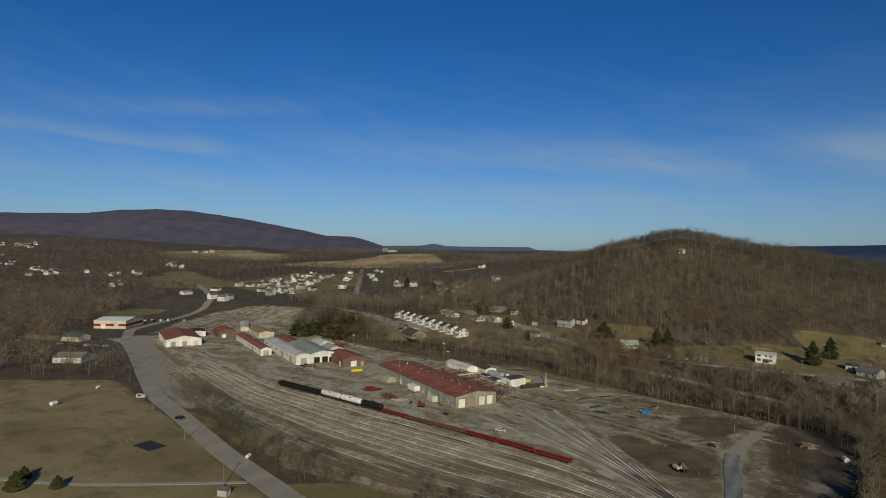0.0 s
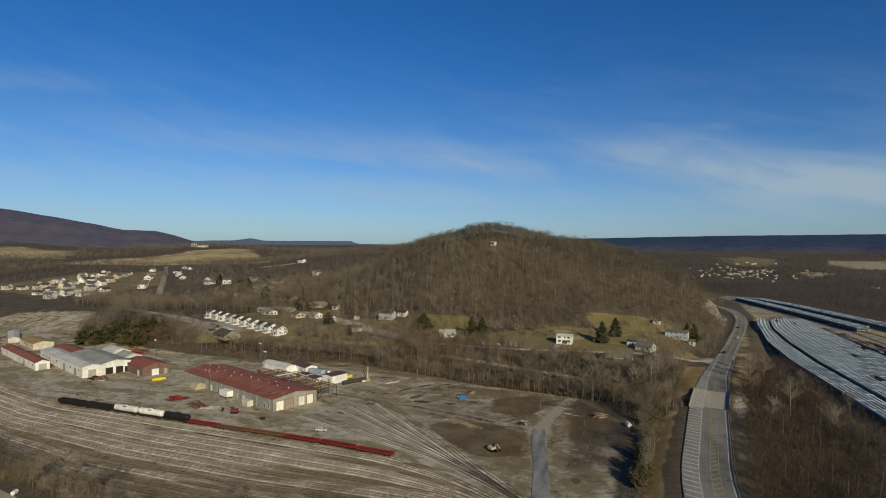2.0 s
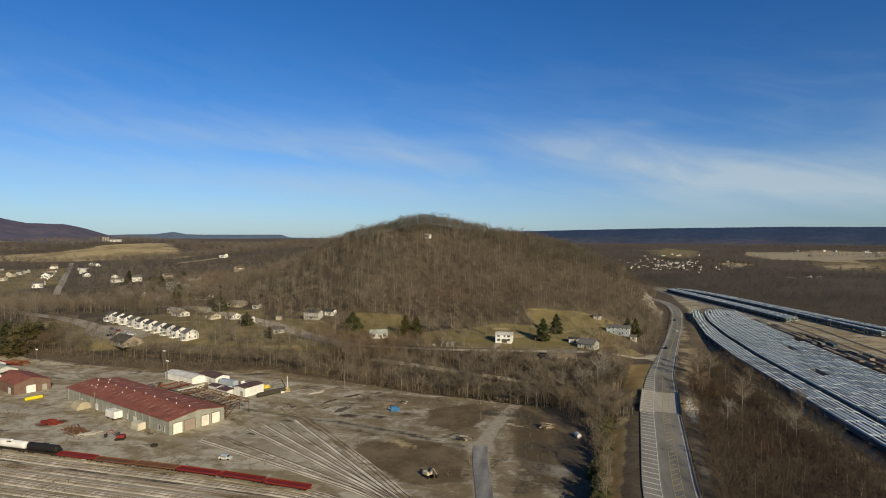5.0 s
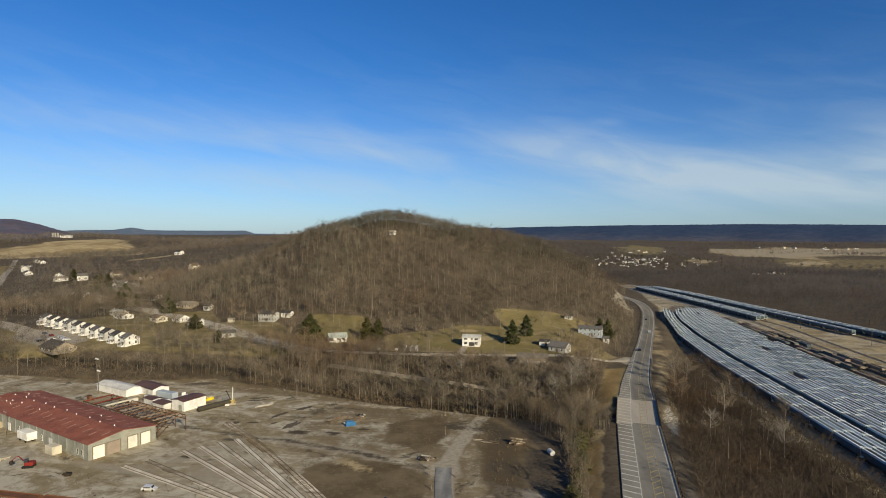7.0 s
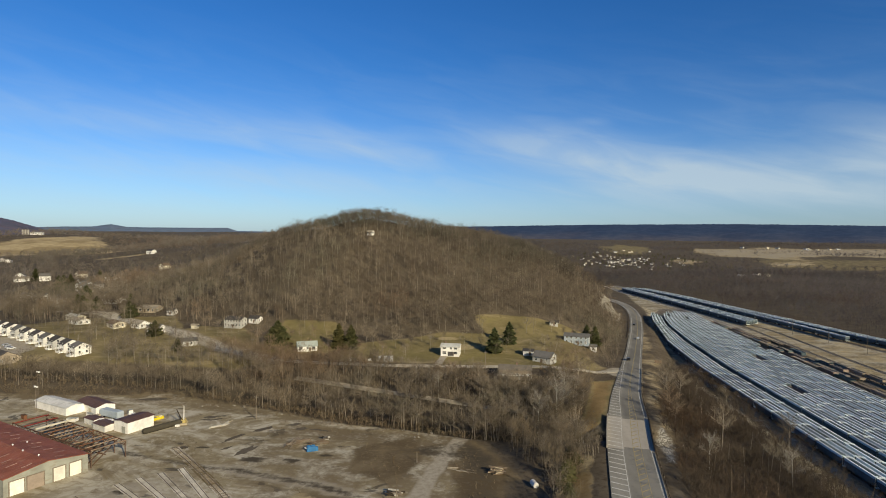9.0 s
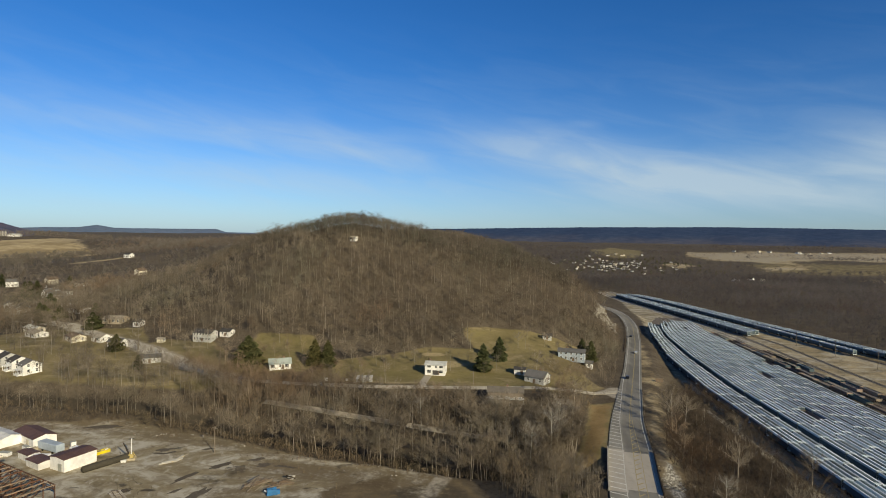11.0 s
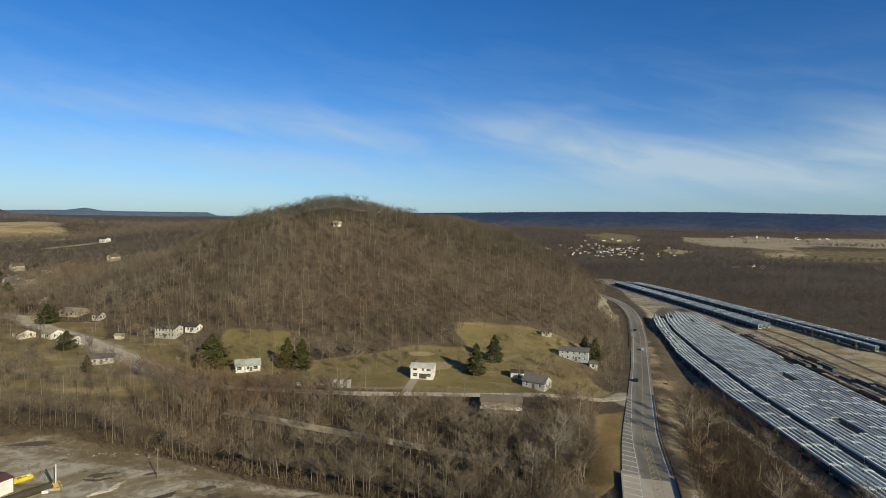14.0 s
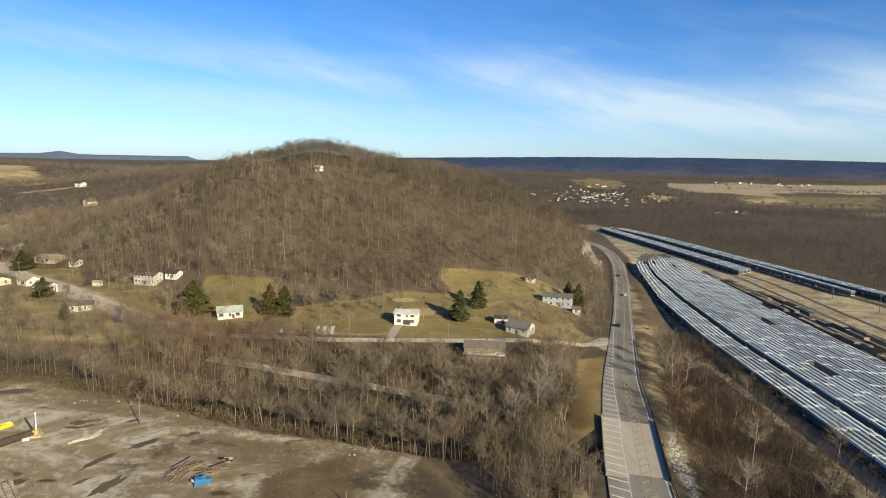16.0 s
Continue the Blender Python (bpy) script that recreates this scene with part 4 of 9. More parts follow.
# ---- the highway and its bridge ----
def highway():
    ys = np.arange(-200, 1250, 4.0)
    q = np.stack([road_x(ys), ys], 1)
    k = np.ones(7) / 7
    q[3:-3, 0] = np.convolve(q[:, 0], k, "valid")
    zs = road_z(ys)
    half = np.interp(ys, [40, 300, 345, 380, 430, 475, 1250], [7.6, 8.0, 7.8, 6.6, 5.6, 5.0, 5.0])
    one, two = ys <= 308, ys >= 340
    road = Shape()
    for sel in (one, two):
        strip(q[sel], half[sel], -half[sel], 0.05, road, zs[sel], 0.5)
    ob = tagged(new("road", road.mesh("road", ASPHALT)), "worn grey two-lane highway with hatched shoulder", "road", kind="structure")
    lines = Shape()
    strip(q, -half + 1.25, -half + 1.05, 0.075, lines, zs)
    inner = np.interp(ys, [40, 300, 345, 432, 475], [2.6, 2.7, 2.7, 4.1, 3.8])
    strip(q, inner + 0.1, inner - 0.12, 0.075, lines, zs)
    for i in range(len(ys)):
        if ys[i] < 425:
            # slanting bars on the shoulder
            a, b = q[i] + np.array([-inner[i], 0]), q[i] + np.array([-half[i] + 0.5, 2.4])
            if a[0] - b[0] > 0.8:
                w = 0.32
                z = zs[i] + 0.08
                lines.add([(a[0], a[1] - w, z), (a[0], a[1] + w, z), (b[0], b[1] + w, z), (b[0], b[1] - w, z)], [(0, 1, 2, 3)])
    part("edge_line", lines, WHITE_LINE, ob, "worn white edge lines and shoulder bars")
    # the darker running lanes
    lanes = Shape()
    for sel in (one, two & (ys < 700)):
        strip(q[sel], np.minimum(inner[sel] - 0.5, 2.2), -half[sel] + 1.5, 0.062, lanes, zs[sel])
    part("lane_surface", lanes, LANE_ASPHALT, ob, "darker asphalt of the running lanes")
    mid = Shape()
    c0 = np.interp(ys, [40, 340, 400, 475], [-0.9, -0.9, -0.6, -0.6])
    c1 = np.interp(ys, [40, 340, 400, 475], [-3.6, -3.5, -0.95, -0.9])
    strip(q, c0 + 0.1, c0 - 0.08, 0.075, mid, zs)
    strip(q, c1 + 0.1, c1 - 0.08, 0.075, mid, zs)
    for i in range(len(ys)):
        if c0[i] - c1[i] > 1.2:
            a, b = q[i] + np.array([-c0[i], 0]), q[i] + np.array([-c1[i], 2.2])
            z = zs[i] + 0.08
            mid.add([(a[0], a[1] - 0.3, z), (a[0], a[1] + 0.3, z), (b[0], b[1] + 0.3, z), (b[0], b[1] - 0.3, z)], [(0, 3, 2, 1)])
    part("centre_line", mid, YELLOW_LINE, ob, "worn yellow centre lines and bars")
    # guard rails: west side beyond the side road, east side all along
    for side, y0, y1 in ((1, 520, 700), (-1, 60, 306), (-1, 342, 430)):
        sel = (ys >= y0) & (ys <= y1)
        rail = thing("guard_rail", *q[sel][0], 0, "weathered steel guard rail on posts beside the highway", "guard rail", "guard rails", 0.0)
        rail.matrix_basis = Matrix.Identity(4)
        off = half[sel] * side + 0.35 * side
        beam = Shape()
        n = normals(q[sel])
        for lo, hi, out_ in ((0.45, 0.6, 0.05), (0.6, 0.75, 0.05)):
            a = q[sel] + n * off[:, None]
            m = len(a)
            v = [(a[i, 0] - n[i, 0] * 0.06, a[i, 1] - n[i, 1] * 0.06, zs[sel][i] + lo) for i in range(m)] + [(a[i, 0] + n[i, 0] * out_, a[i, 1] + n[i, 1] * out_, zs[sel][i] + (lo + hi) / 2) for i in range(m)] + [(a[i, 0] - n[i, 0] * 0.06, a[i, 1] - n[i, 1] * 0.06, zs[sel][i] + hi) for i in range(m)]
            beam.add(v, [(i, i + 1, m + i + 1, m + i) for i in range(m - 1)] + [(m + i, m + i + 1, 2 * m + i + 1, 2 * m + i) for i in range(m - 1)] + [(i, 2 * m + i, 2 * m + i + 1, i + 1) for i in range(m - 1)])
        part("beam", beam, DARK_STEEL if side < 0 else STEEL, rail)
        post = Shape().box(-0.08, -0.1, -0.7, 0.08, 0.1, 0.72).mesh("post", TIMBER)
        for i in range(0, int(sel.sum())):
            p = part("post", post, TIMBER, rail)
            p.location = (q[sel][i, 0] + n[i, 0] * off[i] * 1.02, q[sel][i, 1] + n[i, 1] * off[i] * 1.02, zs[sel][i])
    # the bridge
    y = np.arange(306.0, 343.0, 4.0)
    c = np.stack([np.interp(y, ys, q[:, 0]), y], 1)
    z = road_z(y)
    bridge = thing("road_bridge", 0, 0, 0, "pale concrete road bridge over a brook with white parapets", "bridge", "", 0.0)
    part("deck", strip(c, 8.3, -8.3, 0.06, None, z, 1.3), DECK, bridge, "pale worn concrete deck")
    for side, name in ((1, "parapet"), (-1, "parapet")):
        w = Shape()
        n = normals(c)
        a, b = c + n * side * 8.3, c + n * side * 7.95
        m = len(c)
        v = [(*a[i], z[i] - 0.2) for i in range(m)] + [(*a[i], z[i] + 0.95) for i in range(m)] + [(*b[i], z[i] + 0.95) for i in range(m)] + [(*b[i], z[i] - 0.2) for i in range(m)]
        f = []
        for k in range(3):
            f += [(k * m + i, k * m + i + 1, (k + 1) * m + i + 1, (k + 1) * m + i) for i in range(m - 1)]
        f += [(0, m, 2 * m, 3 * m), (m - 1, 4 * m - 1, 3 * m - 1, 2 * m - 1)]
        part(name, w.add(v, f), CONCRETE if side > 0 else DARK_STEEL, bridge, "" if side > 0 else "dark steel railing")
    for yy in (307.0, 341.0):
        cx = float(np.interp(yy, ys, q[:, 0]))
        part("abutment", Shape().box(cx - 8.4, yy - 1.2, -6, cx + 8.4, yy + 1.2, float(road_z(yy)) - 1.2), CONCRETE, bridge)
    water = Shape()
    xs = np.arange(-300, 120, 5.0)
    strip(np.stack([xs, creek_y(xs)], 1), 5.5, -5.5, -2.95, water, np.interp(xs, [-300, 120], [0.4, -0.2]))
    tagged(new("water", water.mesh("water", WATER)), "shallow dark brook below the trees", "water", kind="structure")


highway()


def side_road(name, line, half, material, label, lift=0.14):
    q = curve_points(line, 3.0)
    return tagged(new(name, strip(q, half, -half, lift, None, None, 0.3).mesh(name, material)), label, "road", kind="structure")


side_road("road_houses", [(70, 423), (52, 417), (33, 407), (6, 403), (-51, 399.5), (-100, 401), (-123, 404)], 1.9, LANE_GRIT, "narrow pale asphalt lane past the houses")
side_road("road_hill", [(-121, 403), (-147, 419), (-182, 440), (-214, 461), (-255, 486), (-290, 511), (-350, 540)], 4.6, LANE_GRIT, "pale asphalt lane climbing past houses and gardens")
side_road("road_brook", [(30, 352), (-5, 360.5), (-23.5, 365), (-37, 368.5), (-54, 372), (-80, 378), (-100, 382)], 1.8, OLD_ASPHALT, "narrow grey road between the bare trees")
WEST_ROAD = [(19.5, 99.4), (-60, 118), (-134, 140), (-180, 152), (-234, 170), (-280, 184), (-330, 207), (-400, 240), (-460, 266), (-515, 300), (-545, 350), (-596, 430), (-650, 480), (-760, 546), (-860, 600)]
side_road("road_west", WEST_ROAD, 4.2, OLD_ASPHALT, "wide pale asphalt road beside the rail yard")
side_road("road_terrace", [(-262, 392), (-300, 420), (-345, 447), (-400, 478), (-470, 505)], 5.0, OLD_ASPHALT, "pale asphalt street along a terrace of houses")
side_road("road_town", [(-520, 606), (-554, 646), (-606, 710), (-757, 888), (-840, 985)], 3.6, OLD_ASPHALT, "straight town street climbing away")
side_road("road_yard", [(-13, 170), (-17, 205), (-18.5, 222), (-23.5, 254), (-24, 264)], 2.6, asphalt_material("damp_asphalt", (0.10, 0.103, 0.105), (0.36, 0.35, 0.33)), "short damp asphalt lane into the rail yard")
side_road("path_field", [(-152, 140), (-175, 122), (-200, 104), (-260, 78)], 0.9, CONCRETE, "narrow pale path across the grass")


# ---- railway tracks ----
RAIL_PROFILE = ((-0.07, 0.0), (0.07, 0.0), (0.04, 0.17), (-0.04, 0.17))


def track(line, label, group, ballast=BALLAST, width=1.75, ties=True, zs=None):
    q = curve_points(line, 3.0)
    n = normals(q)
    z = height(q[:, 0], q[:, 1]) if zs is None else np.full(len(q), zs)
    ob = thing("railway_track", 0, 0, 0, label, "railway track", group, 0.0)
    part("ballast", strip(q, width, -width, 0.10, None, z, 0.35), ballast, ob)
    for side in (0.75, -0.75):
        r = Shape()
        m = len(q)
        v = []
        for dx, dz in RAIL_PROFILE:
            p = q + n * (side + dx)
            v += [(p[i, 0], p[i, 1], z[i] + 0.2 + dz) for i in range(m)]
        f = []
        for k in range(4):
            j = (k + 1) % 4
            f += [(k * m + i, k * m + i + 1, j * m + i + 1, j * m + i) for i in range(m - 1)]
        part("rail", r.add(v, f), RAIL, ob)
    if ties:
        t = Shape()
        qq = curve_points(line, 0.85)
        nn = normals(qq)
        zz = np.interp(np.linspace(0, 1, len(qq)), np.linspace(0, 1, len(q)), z)
        for i in range(len(qq)):
            if random.random() < 0.3:
                continue
            d = nn[i] * random.uniform(1.2, 1.35)
            s = np.array([nn[i][1], -nn[i][0]]) * 0.14
            a, b, c, e = qq[i] + d + s, qq[i] + d - s, qq[i] - d - s, qq[i] - d + s
            h0, h1 = zz[i] + 0.08, zz[i] + 0.2
            v = [(*p, h0) for p in (a, b, c, e)] + [(*p, h1) for p in (a, b, c, e)]
            t.add(v, [(4, 5, 6, 7), (0, 1, 5, 4), (1, 2, 6, 5), (2, 3, 7, 6), (3, 0, 4, 7)])
        tagged(part("sleeper_bed", t, CREOSOTE, ob), kind="stuff")
    return ob


BACK = [(-430, 300), (-330, 262), (-245, 236), (-167, 228), (-110, 222.5), (-71, 217), (-45, 205), (-20, 186)]
FRONT = [(-430, 262), (-330, 222), (-240, 190), (-170, 171), (-110, 166), (-71, 168), (-45, 174), (-20, 180)]


def yard_line(k):
    return [(a[0], a[1] + (b[1] - a[1]) * k) for a, b in zip(BACK, FRONT)]


for i in range(12):
    line = yard_line(i / 11)
    track(line[(0 if i in (2, 5, 8) else 1):], "old railway track with rotten sleepers in pale ballast", "tracks of the old yard", (WEEDY, BALLAST, WEEDY, BALLAST, BALLAST, WEEDY, WEEDY, WEEDY, OVERGROWN, WEEDY, OVERGROWN, OVERGROWN)[i], 1.7)
for dx in (-8, 0, 9, 20):
    track([(-425 + dx * 0.3, 301 + dx), (-470 + dx, 342 + dx * 0.6), (-502 + dx * 1.2, 395), (-522 + dx * 1.6, 470)], "weedy railway track curving away behind the sheds", "tracks of the old yard", WEEDY, 1.7)
for ex, ey in ((-104, 281), (-108.5, 276.5), (-113, 272), (-117, 267), (-124, 257), (-129, 252)):
    k = (281 - ey) / 32
    track([(ex, ey), (-46 - 8 * k, 219 - 1.0 * k), (-28, 201 - 2 * k), (-14, 186)], "weedy railway track fanning out towards the workshop", "tracks to the workshop", FAN_BALLAST if ey in (276.5, 257) else BALLAST, 1.1, False)
track([(-116, 298), (-101, 284), (-85, 268), (-58, 238), (-40, 216), (-14, 188)], "weedy railway track fanning out towards the workshop", "tracks to the workshop", WEEDY, 1.7)

# ---- the stored hopper cars east of the highway ----
def hopper_meshes():
    L, W, H = 8.0, 1.5, 4.35
    body = Shape()
    # curved sides and sloping ends
    out = [(-1.05, 1.1), (-W, 1.9), (-W, 3.7), (-1.15, 4.2), (1.15, 4.2), (W, 3.7), (W, 1.9), (1.05, 1.1)]
    v, n = [], len(out)
    for y, k in ((-L, 0), (-L + 1.6, 1), (L - 1.6, 1), (L, 0)):
        v += [(x, y, z if (k or z > 2) else 2.6) for x, z in out]
    f = [tuple(range(n))[::-1], tuple(range(3 * n, 4 * n))]
    for r in range(3):
        f += [(r * n + i, r * n + (i + 1) % n, (r + 1) * n + (i + 1) % n, (r + 1) * n + i) for i in range(n)]
    body.add(v, f)
    for y in np.arange(-6.4, 6.5, 1.6):
        for s in (-1, 1):
            body.box(s * 1.5 - 0.05, y - 0.06, 1.9, s * 1.5 + 0.05, y + 0.06, 3.7)
    for y in (-3.4, 0, 3.4):
        body.add([(-1.0, y - 1.5, 1.15), (1.0, y - 1.5, 1.15), (1.0, y + 1.5, 1.15), (-1.0, y + 1.5, 1.15), (-0.4, y - 0.4, 0.45), (0.4, y - 0.4, 0.45), (0.4, y + 0.4, 0.45), (-0.4, y + 0.4, 0.45)], [(4, 7, 6, 5), (0, 4, 5, 1), (1, 5, 6, 2), (2, 6, 7, 3), (3, 7, 4, 0)])
    hatch = Shape().prism([(-0.42, 4.2), (-0.36, 4.42), (0.36, 4.42), (0.42, 4.2)], -L + 1.2, L - 1.2)
    for y in np.arange(-6, 6.1, 1.5):
        hatch.box(-0.46, y - 0.07, 4.2, 0.46, y + 0.07, 4.47)
    roof = Shape().prism([(-1.53, 3.62), (-1.53, 3.74), (-1.15, 4.26), (-0.5, 4.26), (-0.5, 4.215), (-1.12, 4.215), (-1.47, 3.72)], -L + 0.1, L - 0.1)
    roof.prism([(-x, z) for x, z in ((-1.53, 3.62), (-1.53, 3.74), (-1.15, 4.26), (-0.5, 4.26), (-0.5, 4.215), (-1.12, 4.215), (-1.47, 3.72))], -L + 0.1, L - 0.1)
    walk = Shape()
    for s in (-1, 1):
        walk.box(s * 1.1 - 0.25, -L - 0.25, 4.34, s * 1.1 + 0.25, L + 0.25, 4.4)
        for y in np.arange(-7, 7.1, 2.0):
            walk.box(s * 1.05 - 0.05, y - 0.04, 4.15, s * 1.05 + 0.05, y + 0.04, 4.3)
    end = Shape()
    for s in (1,):
        end.box(0.35, s * (L - 0.2) - 0.55, 4.42, 1.52, s * (L - 0.2) + 0.45, 4.47)
        end.box(-1.5, s * (L + 0.1) - 0.22, 4.42, 0.35, s * (L + 0.1) + 0.16, 4.47)
        end.box(-1.4, s * (L + 0.15) - 0.25, 1.05, 1.4, s * (L + 0.15) + 0.25, 1.3)
        for x in (-1.3, 1.3):
            end.box(x - 0.04, s * L - 0.04, 1.2, x + 0.04, s * L + 0.04, 4.4)
        for z in np.arange(1.6, 4.2, 0.8):
            end.box(0.7, s * L - 0.03, z - 0.02, 1.3, s * L + 0.03, z + 0.02)
    truck = Shape()
    for s in (-0.75, 0.75):
        truck.box(s - 0.09, -1.15, 0.42, s + 0.09, 1.15, 0.72)
        for y in (-0.85, 0.85):
            truck.rod((s - 0.07, y, 0.43), (s + 0.07, y, 0.43), 0.42, n=7)
    truck.box(-1.0, -0.2, 0.6, 1.0, 0.2, 0.95)
    return body, roof, hatch, walk, end, truck


CAR_PARTS = ("body", "roof", "hatch_cover", "running_board", "end_platform", "truck")
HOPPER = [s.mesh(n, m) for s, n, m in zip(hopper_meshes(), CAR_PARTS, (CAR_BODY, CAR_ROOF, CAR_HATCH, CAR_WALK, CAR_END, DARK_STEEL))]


def hopper_car(m, group):
    car = tagged(new("hopper_car"), "pale blue-grey covered hopper railcar stored in a row", "railcar", group)
    car.empty_display_size = 0.5
    for me, name in zip(HOPPER, CAR_PARTS):
        for y in ((-5.9, 5.9) if name == "truck" else (0,)):
            part(name, me, None, car).location = (0, y, 0)
        if name == "end_platform":
            part(name, me, None, car).rotation_euler = (0, 0, math.pi)
    car.matrix_basis = m
    return car


def gondola(x, y, turn, label, material, group, length=14.0, high=1.5, flat=False, load=None, z=None):
    car = thing("flat_car" if flat else "gondola_car", x, y, turn, label, "railcar", group, z)
    h = length / 2
    frame_ = Shape().box(-1.45, -h, 1.0, 1.45, h, 1.22)
    frame_.box(-0.25, -h - 0.4, 0.75, 0.25, h + 0.4, 1.0)
    part("frame", frame_, material, car)
    if not flat:
        for s in (-1, 1):
            side = Shape()
            side.box(s * 1.42 - 0.06, -h, 1.2, s * 1.42 + 0.06, h, 1.2 + high)
            part("end_wall", Shape().box(-1.36, s * h - 0.06, 1.2, 1.36, s * h + 0.06, 1.2 + high), material, car)
            for yy in np.arange(-h + 0.6, h, 1.3):
                side.box(s * 1.5 - 0.06, yy - 0.06, 1.1, s * 1.5 + 0.06, yy + 0.06, 1.2 + high)
            part("side_wall", side, material, car)
    for s in (-1, 1):
        part("truck", HOPPER[5], None, car).location = (0, s * (h - 1.9), 0.15)
    if load:
        load(car, h, high)
    return car


FIRST_CAR = []


def place_car(x, y, z, turn, group):
    m = pose(x, y, z, 0, 0, turn)
    if FIRST_CAR:
        return copy_thing(FIRST_CAR[0], m)
    FIRST_CAR.append(hopper_car(m, group))
    return FIRST_CAR[0]


def row_line(k):
    """Centre line of storage track k: the first three lie apart from the rest."""
    x0 = 118.5 + 4.25 * k if k < 3 else 134.6 + 4.25 * (k - 3)
    f = (x0 - 118.5) / 60
    bend = lambda ys, a, b: [(1 - f) * u + f * v for u, v in zip(a, b)]
    ys = [150, 440, 520, 595, 634, 690, 740]
    off = bend(ys, [0, 0, 5, 14.5, 23, 40, 62], [-4, 1, 3.5, 6, 8, 14, 22])
    return np.array(ys, float), x0 + np.array(off)


def store_rows():
    count = 0
    for k in range(14):
        ys, xs = row_line(k)
        start = 236 + max(0, (xs[0] - 120)) * 2.1
        stop = 648 - 3 * k if k < 3 else 672 + 3.0 * (k - 3) - 0.25 * (k - 3) ** 2
        track(list(zip(np.interp(np.linspace(start - 12, 735, 24), ys, xs), np.linspace(start - 12, 735, 24))), "storage track with rusty rails in dark ballast", "storage tracks", DARK_BALLAST, 1.9, False)
        y = start + random.uniform(0, 12)
        while y < stop:
            x, x2 = np.interp([y, y + 1], ys, xs)
            turn = -math.degrees(math.atan2(x2 - x, 1))
            gap = random.random() < (0.011 if k > 3 else 0.0)
            if gap:
                gondola(float(x), float(y), turn, "rusty brown open gondola standing among the hopper cars", DARK_CAR, "dark gondola cars", 14.5, 2.5, z=ground_z(float(x), float(y)) + 0.3)
            else:
                place_car(float(x), float(y), ground_z(float(x), float(y)) + 0.35, turn, "stored hopper cars")
                count += 1
            y += 17.0 * math.cos(math.radians(turn))
    return count


store_rows()


def far_rows():
    """The storage tracks further east: many cars in one mesh."""
    lines = [[(276, 470), (262, 560), (244, 700), (222, 840), (205, 910), (192, 950)], [(300, 470), (276, 560), (252, 690), (228, 835), (212, 905), (200, 945)], [(304, 470), (282, 556), (257, 690), (233, 835), (217, 905), (204, 945)],
             [(226, 636), (218, 700), (204, 800), (186, 920), (181, 950)], [(221, 632), (213, 700), (199, 800), (181, 920), (177, 945)], [(231, 640), (223, 700), (209, 800), (191, 920), (186, 950)]]
    shapes = [(me, name) for me, name in zip(HOPPER, ("body", "roof", "hatch_cover", "running_board", "end_platform", "truck"))]
    fleet = thing("hopper_car_row", 0, 0, 0, "rows of pale blue-grey hopper railcars on far storage tracks", "railcars", "", 0.0)
    place = []
    for n, line in enumerate(lines):
        q = curve_points(line, 1.0)
        d = np.gradient(q, axis=0)
        i = 95 if n == 0 else 4
        while i < len(q) - 9:
            x, y = q[i]
            place.append((np.array([x, y, 0.35]), math.atan2(-d[i, 0], d[i, 1])))
            i += 17
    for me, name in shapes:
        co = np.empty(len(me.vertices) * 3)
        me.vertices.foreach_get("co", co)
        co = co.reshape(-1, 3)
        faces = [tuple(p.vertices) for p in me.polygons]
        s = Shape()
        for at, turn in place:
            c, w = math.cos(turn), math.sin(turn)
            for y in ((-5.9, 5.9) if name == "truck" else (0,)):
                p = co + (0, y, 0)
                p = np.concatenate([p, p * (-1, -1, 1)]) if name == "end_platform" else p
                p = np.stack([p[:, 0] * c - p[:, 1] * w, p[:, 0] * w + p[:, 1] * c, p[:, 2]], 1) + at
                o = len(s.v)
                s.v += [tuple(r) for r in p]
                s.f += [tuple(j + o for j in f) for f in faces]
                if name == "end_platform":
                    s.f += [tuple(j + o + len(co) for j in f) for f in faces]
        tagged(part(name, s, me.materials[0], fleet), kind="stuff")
    for line in lines:
        track(line, "far storage track in dark ballast", "storage tracks", DARK_BALLAST, 1.9, False)


far_rows()


for line in ([(212, 600), (206, 700), (193, 800), (177, 920), (172, 1000)], [(207, 600), (201, 700), (188, 800), (172, 920), (168, 1000)], [(216, 880), (196, 960), (180, 1010)], [(222, 880), (203, 955), (186, 1012)]):
    track(line, "empty storage track in pale ballast with old sleepers", "storage tracks", BALLAST, 1.6, False)
GREY_BALLAST = asphalt_material("grey_ballast", (0.20, 0.175, 0.14), (0.30, 0.265, 0.215))
for x0 in (182.0, 186.2):
    track([(x0 + 3, 370), (x0, 440), (x0, 520), (x0 + 1, 590), (x0 - 4, 660), (x0 - 2, 740)], "empty storage track in pale ballast with old sleepers", "storage tracks", BALLAST, 1.8)


def grey_load(car, h, high):
    """Grey scrap heaped unevenly in an open car."""
    r = random.Random(int(car.location.y * 10))
    s = Shape()
    n = 9
    v = [((j - 1) * 1.3, -h + 0.3 + (2 * h - 0.6) * i / (n - 1), 1.1 + high * r.uniform(0.75, 1.05)) for i in range(n) for j in range(3)]
    part("load", s.add(v, [(i * 3 + j, i * 3 + j + 1, i * 3 + j + 4, i * 3 + j + 3) for i in range(n - 1) for j in range(2)]), r.choice((GREY_BALLAST, GREY_BALLAST, SHINGLE, TIMBER, CAR_BODY, DARK_BALLAST)), car, "grey scrap load")


